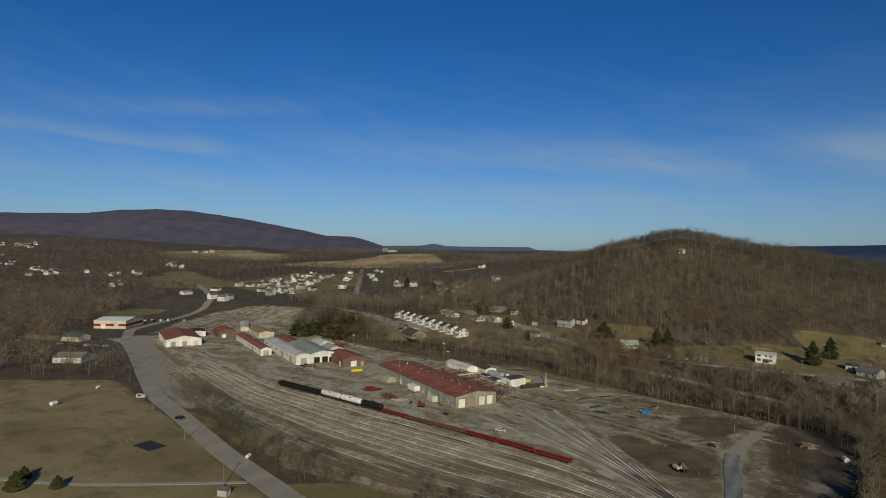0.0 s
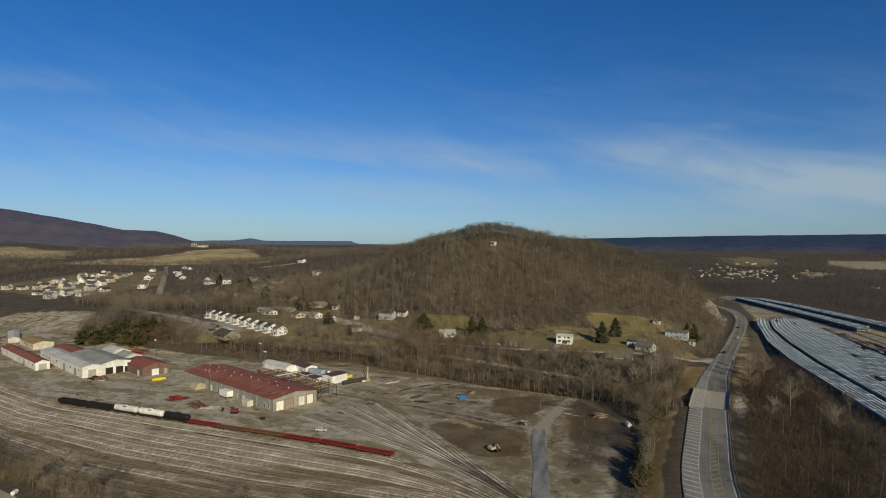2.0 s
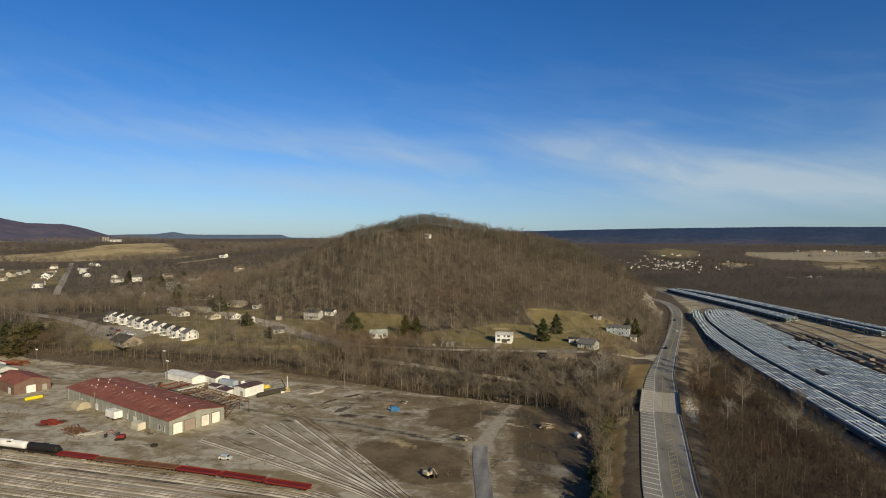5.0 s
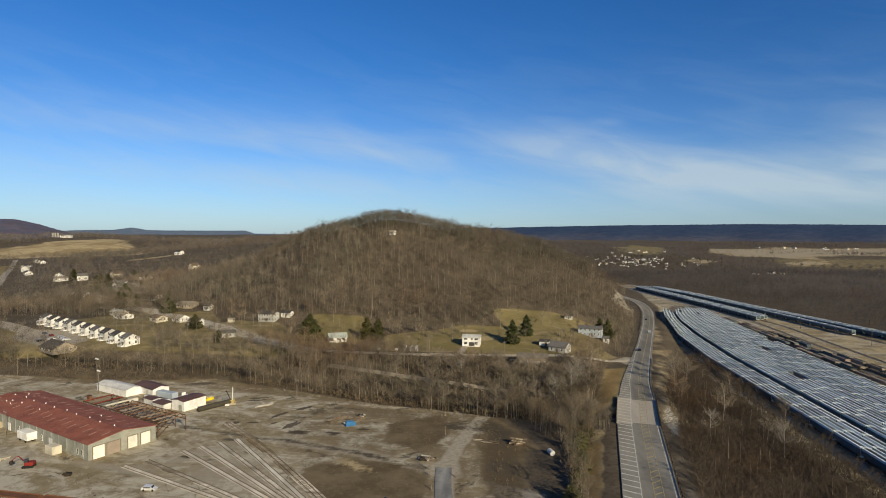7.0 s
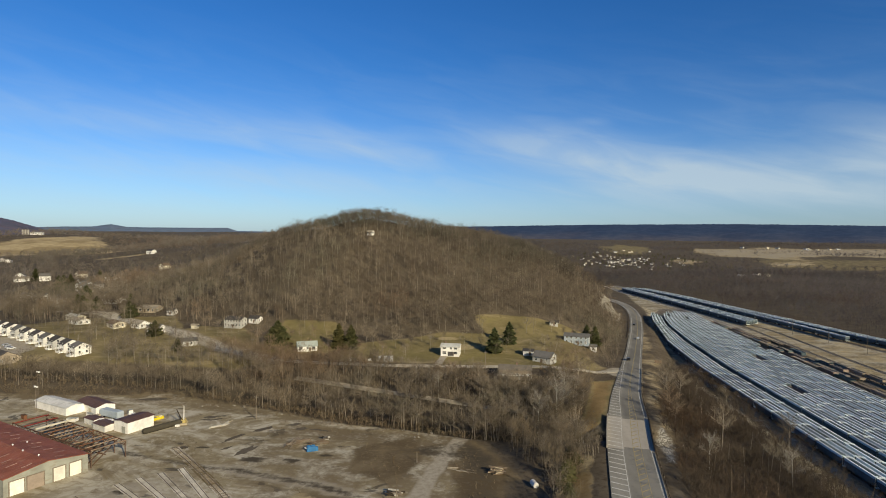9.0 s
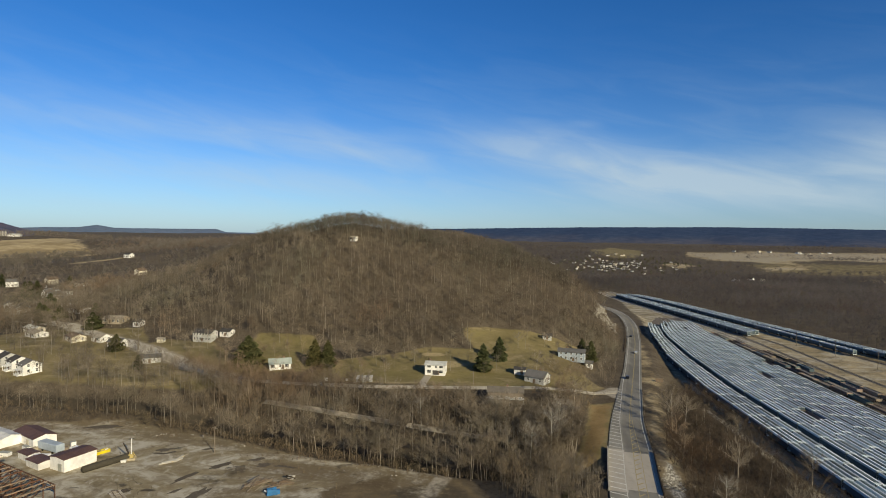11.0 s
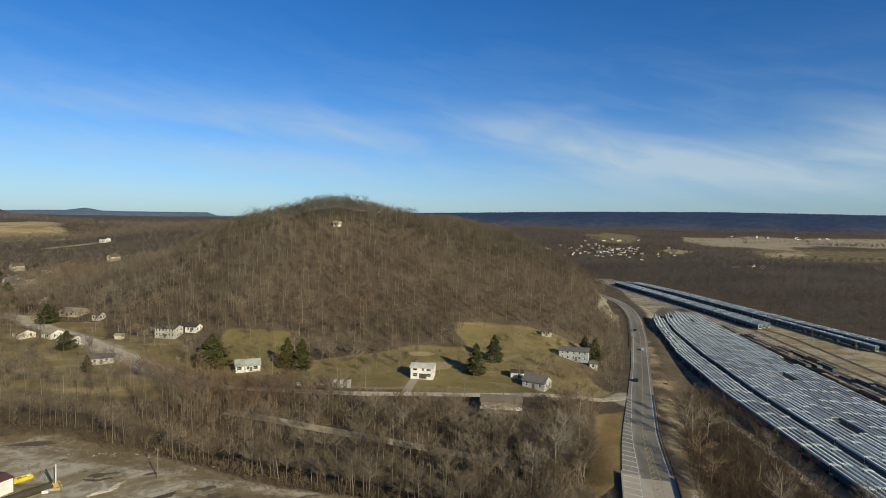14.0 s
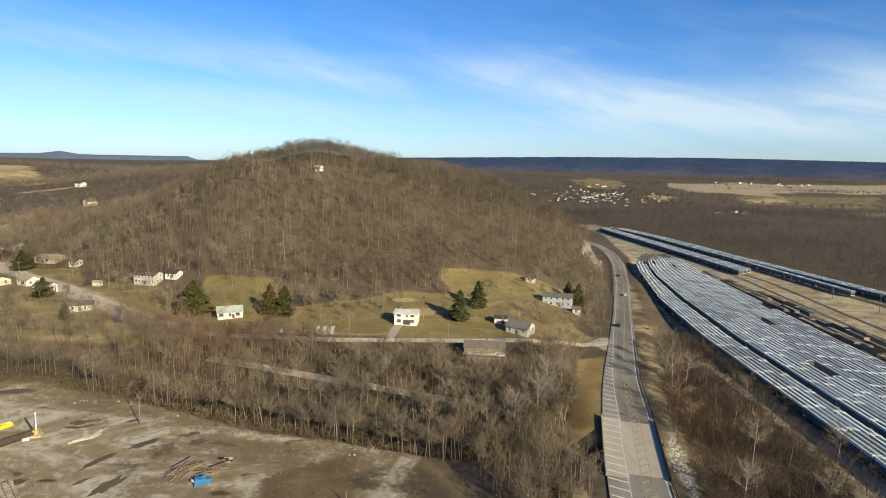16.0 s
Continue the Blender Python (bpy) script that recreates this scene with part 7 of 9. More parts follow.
# white sheds behind the workshop
hall("white_shed", "long white shed with a streaked pale roof", -190, 336, U + 2, 24, 8, 3.2, 1.0, WHITE_PAINT, WHITE_ROOF)
hall("white_shed", "white shed with a dark brown roof", -174, 337, U - 4, 17, 8, 3.4, 1.1, WHITE_PAINT, BROWN_ROOF, ((0.2, 2.4, 2.4, CREAM_SIDING),), ((0, 2.4, 2.4, CREAM_SIDING),))
hall("tall_shed", "white metal shed with a dark red-brown roof", -143.2, 316.6, 249, 11.5, 7.8, 4.3, 0.5, WHITE_PAINT, BROWN_ROOF, (), ((0.2, 2.0, 2.6, GREY_ROOF),))
hall("low_shed", "low white shed with a flat brown roof", -154, 314.5, U, 8, 5, 2.4, 0.3, WHITE_PAINT, BROWN_ROOF)
hall("low_shed", "low white shed with a flat brown roof", -163, 320.5, U, 7, 4, 2.3, 0.3, WHITE_PAINT, BROWN_ROOF)


def box_trailer(x, y, turn, w, d, h, wall, label, wheels=True):
    ob = thing("box_trailer", x, y, turn, label, "trailer", "trailers in the yard")
    b = Shape().block(-w / 2, -d / 2, 0.8 if wheels else 0.1, w / 2, d / 2, h, 0.15)
    body = part("body", b, wall, ob)
    rib = Shape().box(-0.03, -d / 2 - 0.03, 0.9, 0.03, d / 2 + 0.03, h - 0.15).mesh("rib", wall)
    for k in np.arange(-w / 2 + 0.4, w / 2, 1.0):
        part("rib", rib, None, body).location.x = float(k)
    part("chassis", Shape().box(-w / 2 + 0.3, -0.5, 0.35 if wheels else 0, w / 2 - 0.3, 0.5, 0.8 if wheels else 0.12), DARK_STEEL, ob)
    if wheels:
        for sx in (-0.25, 0.3):
            for sy in (-1, 1):
                part("wheel", Shape().rod((sx * w, sy * (d / 2 - 0.25), 0.42), (sx * w, sy * (d / 2), 0.42), 0.42, n=12), RUBBER, ob)
    return ob


box_trailer(-179.5, 270.5, U, 7.5, 4.5, 3.6, WHITE_PAINT, "white box trailer parked beside the workshop")
box_trailer(-160.4, 259.5, U, 4.8, 3.2, 2.9, CREAM_SIDING, "small cream storage box beside the workshop", False)
box_trailer(-160.5, 328, U + 4, 11, 3.2, 3.4, BLUE_HOUSE, "pale blue box trailer among white sheds")
box_trailer(-147, 325, U, 9, 2.6, 2.6, WHITE_PAINT, "white trailer among sheds")
box_trailer(-157, 318.5, U + 30, 6, 2.4, 2.4, WHITE_PAINT, "white trailer among sheds")


def tent(x, y, turn):
    ob = thing("storage_tent", x, y, turn, "tan canvas storage tent with a rounded roof", "tent")
    arc = [(3.2 * math.cos(a), 3.2 * math.sin(a)) for a in np.linspace(0, math.pi, 10)]
    part("cover", Shape().prism(arc, -3, 3), TAN_CANVAS, ob, smooth=False)
    part("frame", Shape().box(-3.3, -3.1, 0, -3.1, 3.1, 0.15).box(3.1, -3.1, 0, 3.3, 3.1, 0.15), STEEL, ob)


tent(-205, 281, U + 90)


# the rusty steel frame beside the workshop
# rust paled for the cross beams: sun on their tops put into the colour
SUNLIT_RUST = plain("sunlit_pale_rust", (0.30, 0.215, 0.15), 0.85, wear=0.5, stain=(0.16, 0.09, 0.06))
DARK_RUST = plain("dark_rust", (0.115, 0.066, 0.043), 0.9, wear=0.5, stain=(0.2, 0.11, 0.07))


def steel_frame():
    ob = thing("steel_frame", -154.8, 294.6, U, "rusty open steel roof frame on posts, without cladding", "steel frame", z=-0.1)
    w, d, h = 53.0, 11.6, 5.9
    r = random.Random(4)
    for side in (-d / 2, d / 2):
        # long lattice girders on both edges
        for k in range(9):
            x = -w / 2 + k * w / 8
            part("post", Shape().rod((x, side, 0), (x, side, h), 0.17, 0.17, 4), DARK_RUST, ob)
        part("girder_chord", Shape().box(-w / 2, side - 0.16, h - 0.1, w / 2, side + 0.16, h + 0.14), DARK_RUST, ob)
        part("girder_chord", Shape().box(-w / 2, side - 0.13, h - 1.6, w / 2, side + 0.13, h - 1.4), DARK_RUST, ob)
        for k in range(16):
            x = -w / 2 + k * w / 16
            lo, hi = h - 1.5, h
            part("brace", Shape().rod((x, side, hi if k % 2 else lo), (x + w / 16, side, lo if k % 2 else hi), 0.1, 0.1, 4), DARK_RUST, ob)
    for k in range(15):
        x = -w / 2 + k * w / 14
        sag = r.uniform(-0.3, 0.1)
        if k in (3, 10):
            continue
        part("cross_beam", Shape().rod((x, -d / 2, h + 0.1), (x + r.uniform(-0.4, 0.4), d / 2, h + 0.1 + sag), 0.19, 0.19, 4), SUNLIT_RUST if k % 3 else RUST, ob)
        if k % 2:
            part("brace", Shape().rod((x, -d / 2, h - 1.5), (x + w / 14, d / 2, h - 0.2), 0.09, 0.09, 4), DARK_RUST, ob)
    # added dark struts, far girder to near side, standing for the frame's shadow lines
    for k in range(17):
        x = -w / 2 + 9 + k * 2.5
        part("strut", Shape().rod((x, d / 2 - 0.4, h - 0.3), (x + r.uniform(2.2, 3.4), -d / 2 + r.uniform(0.2, 1.6), 0.4), 0.15, 0.15, 4), DARK_RUST, ob)
    part("beam", Shape().box(-10.8, -5.4, h + 0.3, -10.0, 8.0, h + 0.85), CREAM_SIDING, ob, "long cream-painted beam")
    for k in range(4):
        part("roof_rib", Shape().rod((-w / 2 + 2 + k * 3.4, -d / 2, h + 0.3), (-w / 2 + 2 + k * 3.4, d / 2, h + 0.5), 0.2, 0.2, 4), TIMBER if k % 2 else RED_PAINT, ob)
    for k in range(26):
        p = part("fallen_bar", Shape().box(-2.2, -0.12, 0, 2.2, 0.12, 0.24), (RUST, DARK_RUST, TIMBER)[k % 3], ob)
        p.location = (r.uniform(-w / 2 + 2, w / 2 - 8), r.uniform(-d / 2 + 1, d / 2 - 1), r.uniform(0.05, 0.7))
        p.rotation_euler = (0, r.uniform(-0.1, 0.1), r.uniform(-1.2, 1.2))


steel_frame()


def gantry(x, y, turn):
    ob = thing("gantry", x, y, turn, "dark steel gantry over the yard track", "gantry")
    for s in (-7, 0, 7):
        part("leg", Shape().rod((s, 0, 0), (s, 0, 6.5), 0.25, n=4), DARK_STEEL, ob)
    part("beam", Shape().box(-8, -0.3, 6.2, 8, 0.3, 6.9), DARK_STEEL, ob)
    part("brace", Shape().rod((-7, 0, 4.5), (-4.5, 0, 6.3), 0.12, n=4).rod((7, 0, 4.5), (4.5, 0, 6.3), 0.12, n=4), DARK_STEEL, ob)


gantry(-277, 303, 62)


# ---- old rolling stock ----
def back_y(x, k=0.0):
    xs, a, b = [p[0] for p in BACK], [p[1] for p in BACK], [p[1] for p in FRONT]
    return float(np.interp(x, xs, np.array(a) + (np.array(b) - np.array(a)) * k))


def track_turn(x, k=0.0):
    return math.degrees(math.atan2(back_y(x + 4, k) - back_y(x - 4, k), 8)) - 90


for i in range(6):
    x = -159.5 + i * 16.2
    y = back_y(x) - (0.4 if i % 2 else 0)
    if i not in (1, 2):
        gondola(x, y, track_turn(x), "low red-painted flat railcar on the old yard track", RED_PAINT, "red flat cars", 15.4, 0.35, False, z=ground_z(x, y) + 0.3)
    else:
        gondola(x, y, track_turn(x), "low rusty flat railcar on the old yard track", RUST, "red flat cars", 15.4, 0.25, False, z=ground_z(x, y) + 0.3)


def tank_car(x, y, turn, paint, label, length=13.5, z=None, wheels=True):
    ob = thing("tank_car", x, y, turn, label, "railcar", "old tank cars", z)
    h = length / 2
    b = Shape()
    n, prof = 14, ((-h, 0.55), (-h + 0.15, 1.0), (-h + 0.6, 1.35), (h - 0.6, 1.35), (h - 0.15, 1.0), (h, 0.55))
    zc = 2.55 if wheels else 1.35
    v = [(r * math.cos(2 * math.pi * i / n), y_, zc + r * math.sin(2 * math.pi * i / n)) for y_, r in prof for i in range(n)]
    f = [(k * n + i, k * n + (i + 1) % n, (k + 1) * n + (i + 1) % n, (k + 1) * n + i) for k in range(len(prof) - 1) for i in range(n)]
    f += [tuple(range(n)), tuple(range((len(prof) - 1) * n, len(prof) * n))[::-1]]
    part("tank", b.add(v, f), paint, ob, smooth=False)
    part("dome", Shape().rod((0, 0, zc + 1.2), (0, 0, zc + 1.55), 0.4, 0.36, 10), paint, ob)
    if wheels:
        part("frame", Shape().box(-1.3, -h - 0.5, 1.0, 1.3, h + 0.5, 1.2).box(-1.4, -1.0, zc + 1.05, 1.4, 1.0, zc + 1.12), DARK_STEEL, ob)
        for s in (-1, 1):
            part("truck", HOPPER[5], None, ob).location = (0, s * (h - 1.6), 0.15)
    return ob


for x, kind in ((-238, 0), (-220.5, 0), (-203.5, 1), (-188.5, 1), (-174, 2)):
    y = back_y(x)
    z = ground_z(x, y) + 0.3
    if kind == 0:
        gondola(x, y, track_turn(x), "black open gondola railcar on the old yard track", BLACK_TANK, "old gondola cars", 16.0, 1.6, z=z)
    else:
        tank_car(x, y, track_turn(x), WHITE_PAINT if kind == 1 else BLACK_TANK, "white tank railcar on the old yard track" if kind == 1 else "black tank railcar on the old yard track", 13.6, z)
tank_car(-131.3, 317.0, -31, plain("dark_olive_tank_paint", (0.062, 0.056, 0.043), 0.75, wear=0.5, stain=(0.14, 0.10, 0.07)), "long dark olive tank lying beside a white shed", 16.5, None, False).scale = (0.85, 1, 0.85)
skip = thing("yellow_bin", -140.6, 327.4, -28, "bright yellow open steel bin holding pale scrap", "bin")
skip.scale = (0.8, 0.85, 0.8)
part("floor", Shape().box(-1.1, -3.4, 0.15, 1.1, 3.4, 0.25), YELLOW_PAINT, skip)
for s_ in (-1, 1):
    part("side_wall", Shape().box(s_ * 1.15 - 0.05, -3.4, 0.15, s_ * 1.15 + 0.05, 3.4, 1.5), YELLOW_PAINT, skip)
    part("end_wall", Shape().box(-1.1, s_ * 3.4 - 0.05, 0.15, 1.1, s_ * 3.4 + 0.05, 1.5), YELLOW_PAINT, skip)
    part("runner", Shape().box(s_ * 0.7 - 0.1, -3.3, 0, s_ * 0.7 + 0.1, 3.3, 0.15), DARK_STEEL, skip)
for k, (a, b, w) in enumerate(((-2.2, 0.2, 0.8), (-0.6, -0.2, 0.7), (0.9, 0.25, 0.9), (2.4, -0.1, 0.6))):
    part("scrap", Shape().block(b - w / 2, a - 0.7, 0.25, b + w / 2, a + 0.7, 1.3 + 0.25 * (k % 2), 0.08), (WHITE_PAINT, TIMBER, CONCRETE, WHITE_PAINT)[k], skip, "pale scrap")
tank_car(-237.5, 289.5, -28, YELLOW_PAINT, "bright yellow tank lying in the yard", 7.5, None, False).scale = (0.6, 1, 0.6)


# ---- vehicles and yard clutter ----
CAR_PAINTS = [plain("car_paint_" + n, c, 0.3, 0.2, wear=0.05, vary=0.05, spec=0.5) for n, c in (("white", (0.72, 0.72, 0.71)), ("black", (0.02, 0.02, 0.022)), ("silver", (0.42, 0.43, 0.45)), ("red", (0.25, 0.03, 0.025)), ("blue", (0.06, 0.10, 0.2)))]
CAR_NAMES = ("white", "black", "silver", "dark red", "blue")


def car(x, y, turn, paint, where, z=None, van=False):
    ob = thing("parked_car", x, y, turn, CAR_NAMES[paint] + (" van " if van else " passenger car ") + where, "car", "cars", z)
    top = 2.0 if van else 1.45
    side = [(-2.2, 0.35), (2.2, 0.35), (2.25, 0.75), (1.3 if not van else 2.0, 0.95), (0.7 if not van else 1.5, top), (-1.5 if not van else -2.1, top), (-2.1, 0.95)]
    part("body", Shape().prism(side, -0.88, 0.88), CAR_PAINTS[paint], ob)
    part("windscreen", Shape().add([(1.24, -0.75, 1.0), (1.24, 0.75, 1.0), (0.76, 0.7, top - 0.05), (0.76, -0.7, top - 0.05), (1.28, -0.75, 1.02), (1.28, 0.75, 1.02), (0.8, 0.7, top - 0.03), (0.8, -0.7, top - 0.03)], [(4, 5, 6, 7), (0, 1, 5, 4), (1, 2, 6, 5), (2, 3, 7, 6), (3, 0, 4, 7)]), GLASS, ob)
    part("side_window", Shape().box(-1.5, -0.9, 0.98, 0.7, 0.9, top - 0.12), GLASS, ob)
    wheel = Shape().rod((0, -0.11, 0), (0, 0.11, 0), 0.33, n=12).mesh("wheel", RUBBER)
    for sx in (-1.35, 1.35):
        for sy in (-0.82, 0.82):
            part("wheel", wheel, None, ob).location = (sx, sy, 0.33)
    return ob


for i, (x, y, t) in enumerate(((-295.5, 410, 60), (-291, 413.5, 60), (-289, 419, 60), (-279, 411, 55), (-283, 414, 60), (-300, 424, -30), (-310, 430, -30))):
    car(x, y, t, (1, 0, 2, 0, 2, 3, 4)[i], "parked in the lot by the terrace")
for i in range(11):
    car(-575 + (i % 6) * 6.5 + (i // 6) * 14, 332 + (i % 6) * 4.5 + (i // 6) * 16, 124, (0, 2, 0, 1, 0, 2)[i % 6], "parked beside the large white store", van=i % 4 == 0)
for i in range(6):
    car(-478 + i * 7, 226 + i * 3.2, 70, (2, 1, 3, 0, 4, 2)[i], "parked behind the pale barn")
car(-281, 177.5, 25, 0, "standing where the lane meets the road", van=True)
car(-233, 168, 22, 1, "on the road beside the field")
car(-109.5, 236, 5, 0, "standing beside the workshop tracks")
for dy, side, p, w in ((449, -2.2, 1, "on the highway"), (520, 1.6, 2, "on the highway"), (585, -2.0, 1, "on the highway")):
    car(float(road_x(dy)) + side, dy, 75, p, w, float(road_z(dy)) + 0.06)


def excavator(x, y, turn, paint, label, s=1.0):
    ob = thing("digger", x, y, turn, label, "digger")
    for sy in (-1.0, 1.0):
        part("crawler", Shape().prism([(-1.6, 0.1), (-1.3, 0), (1.3, 0), (1.6, 0.1), (1.75, 0.45), (1.4, 0.8), (-1.4, 0.8), (-1.75, 0.45)], sy - 0.25, sy + 0.25), RUBBER, ob)
    part("house", Shape().block(-1.6, -1.1, 0.85, 1.0, 1.1, 1.9, 0.15), paint, ob)
    part("cab", Shape().block(0.0, 0.1, 1.9, 1.1, 1.05, 3.0, 0.12), GLASS, ob)
    part("boom", Shape().rod((0.9, -0.3, 1.6), (3.2, -0.3, 3.8), 0.22, 0.16, 4).rod((3.2, -0.3, 3.8), (5.2, -0.3, 2.4), 0.16, 0.12, 4), paint, ob)
    part("bucket", Shape().prism([(4.8, 2.4), (5.6, 2.3), (5.7, 1.5), (5.1, 1.2), (4.7, 1.6)], -0.8, 0.2), DARK_STEEL, ob)
    ob.scale = (s, s, s)
    return ob


excavator(-38, 234, -40, TAN_CANVAS, "faded tan digger standing on brown dirt", 0.95)
excavator(-159, 247.5, 200, RED_PAINT, "red loader standing beside the yard tracks", 1.0)


def heap(name, label, x, y, turn, n, size, length, materials, category, flat=0.25, spreadx=3.0, spready=2.0):
    """A jumbled heap of bars or boards, each a part."""
    ob = thing(name, x, y, turn, label, category)
    r = random.Random(int(x * 7 + y * 13))
    kinds = [Shape().box(-length / 2, -size / 2, -size / 2, length / 2, size / 2, size / 2).mesh("bar", m) for m in materials]
    for i in range(n):
        p = part("bar", r.choice(kinds), None, ob)
        p.location = (r.uniform(-spreadx, spreadx), r.uniform(-spready, spready), size / 2 + i / n * flat)
        p.rotation_euler = (0, r.uniform(-0.03, 0.1), r.uniform(-0.5, 0.5))
        p.scale = (r.uniform(0.5, 1.1), r.uniform(0.6, 1.6), 1)
    return ob


heap("log_pile", "heap of weathered poles beside a blue tarpaulin", -73.5, 307, 68, 34, 0.2, 9, (TIMBER, CREOSOTE, BROWN_SHINGLE), "log pile", 1.3, 2.0, 2.4)
heap("log_pile", "loose brown branches behind a blue tarpaulin", -66, 307.5, 30, 22, 0.18, 5, (BROWN_SHINGLE, TIMBER), "log pile", 1.2, 2.4, 1.2)
heap("scrap_heap", "heap of rusty red scrap metal", -199, 259.5, 30, 22, 0.4, 4, (RED_PAINT, RUST, DARK_STEEL), "scrap heap", 1.4, 3.5, 1.6)
heap("scrap_heap", "low bed of rusty scrap rails", -184, 253, U, 34, 0.25, 9, (RUST, RUST, CREOSOTE), "scrap heap", 0.7, 5, 3.2)
heap("board_stack", "stack of pale boards on bare ground", -174, 251, 40, 14, 0.3, 5, (TAN_CANVAS, CONCRETE), "board stack", 0.5, 2.5, 0.9)
heap("board_stack", "scattered weathered boards on dirt", -11.5, 290, -10, 12, 0.16, 3.6, (TIMBER, TAN_SHINGLE), "board stack", 0.25, 3.8, 1.2)
heap("scrap_heap", "heap of brown brush and old boards", 0.5, 288.5, 10, 34, 0.22, 3.5, (TIMBER, BROWN_SHINGLE, TAN_CANVAS), "scrap heap", 2.2, 1.8, 1.2)
heap("scrap_heap", "dark heap of scrap at the lane fork", -30, 269.5, 0, 18, 0.35, 3, (DARK_STEEL, TIMBER, CONCRETE), "scrap heap", 1.2, 2.4, 1.2)
heap("scrap_heap", "small heap of scrap in the empty yard", -64, 313, 20, 10, 0.25, 2.2, (CONCRETE, DARK_STEEL), "scrap heap", 1.3, 0.8, 0.7)
heap("scrap_heap", "dark scrap beside the tracks", -141.5, 243, 0, 8, 0.35, 2, (DARK_STEEL, RUBBER), "scrap heap", 0.7, 1.2, 0.8)
heap("board_stack", "long pale timbers lying in the yard", -111, 323.5, 62, 8, 0.3, 9, (CONCRETE, TAN_CANVAS), "board stack", 0.3, 3.5, 0.5)
heap("scrap_heap", "rusty machine parts by the sheds", -268, 278, 20, 24, 0.6, 4, (DARK_STEEL, RUST, STEEL), "scrap heap", 2.2, 4, 2)
heap("scrap_heap", "rusty iron stacked behind the sheds", -318, 352, 10, 30, 0.5, 9, (RUST, RED_PAINT, RUST), "scrap heap", 2.0, 10, 4)


def tarpaulin(x, y, turn):
    ob = thing("tarpaulin_stack", x, y, turn, "boxy stack wrapped in a crumpled bright blue tarpaulin", "covered stack")
    r = random.Random(3)
    n = 9
    s = Shape()
    ring = [(1, 0.0), (1.05, 0.15), (1.0, 0.9), (0.98, 1.7), (0.9, 2.0), (0.5, 2.1), (0.0, 2.15)]
    v = []
    for k, z in ring:
        for i in range(4 * n):
            f = i / n
            e, u = int(f), f - int(f)
            x_, y_ = ((-1 + 2 * u, -1), (1, -1 + 2 * u), (1 - 2 * u, 1), (-1, 1 - 2 * u))[e]
            w = 1 + r.uniform(-0.06, 0.06)
            v.append((x_ * 1.9 * k * w, y_ * 1.35 * k * w, z + (r.uniform(-0.18, 0.18) if z > 1.2 else 0)))
    m = 4 * n
    s.add(v, [(q * m + i, q * m + (i + 1) % m, (q + 1) * m + (i + 1) % m, (q + 1) * m + i) for q in range(len(ring) - 1) for i in range(m)])
    part("cover", s, BLUE_PAINT, ob)
    part("side_wrap", Shape().block(1.9, -0.9, 0, 3.0, 0.8, 1.5, 0.12), BLUE_PAINT, ob)
    ob.scale = (0.82, 0.82, 0.85)
    part("roll", Shape().rod((-1.9, -0.2, 1.2), (-2.6, 0.9, 1.3), 0.3, n=8), WHITE_PAINT, ob, "white roll")


tarpaulin(-66.3, 301.4, 25)


def mast(x, y):
    ob = thing("derrick", x, y, 20, "small derrick with pale mast, dark boom and ochre base", "derrick")
    part("base", Shape().block(-1.5, -1.3, 0, 1.5, 1.3, 0.7, 0.1), TAN_CANVAS, ob)
    for a in (-1.2, 1.2):
        for b in (-1.0, 1.0):
            part("leg", Shape().rod((a, b, 0.6), (a * 0.4, b * 0.4, 2.6), 0.14, 0.1, 5), OCHRE, ob)
    part("winch", Shape().block(-0.7, -0.6, 0.7, 0.7, 0.6, 2.0, 0.12), OCHRE, ob, "ochre winch housing")
    part("mast", Shape().rod((0, 0, 2.0), (0.1, 0, 7.6), 0.22, 0.18, 6), WHITE_PAINT, ob)
    part("boom", Shape().rod((-0.6, 0, 1.6), (-2.7, 0.3, 6.2), 0.26, 0.2, 5), DARK_STEEL, ob)
    part("counterweight", Shape().block(-2.9, -2.6, 0, -1.2, -1.6, 0.8, 0.1), WHITE_PAINT, ob)


OCHRE = plain("faded_ochre_paint", (0.42, 0.33, 0.13), 0.7, wear=0.4)
mast(-126.4, 323.4)


def white_tank(x, y, s, label):
    ob = thing("small_tank", x, y, 20, label, "tank")
    part("shell", Shape().rod((0, -1.2 * s, 0.9 * s), (0, 1.2 * s, 0.9 * s), 0.8 * s, n=12), WHITE_PAINT, ob)
    part("cradle", Shape().box(-0.6 * s, -0.9 * s, 0, 0.6 * s, -0.6 * s, 0.4 * s).box(-0.6 * s, 0.6 * s, 0, 0.6 * s, 0.9 * s, 0.4 * s), STEEL, ob)


white_tank(12, 280, 1.15, "white tank under the shade of the bank")
white_tank(-170, 154.5, 0.8, "small white tank beside the road")
white_tank(-300, 146, 1.2, "small white tank in the field")
white_tank(-318, 175, 0.8, "small white tank beside the lane")


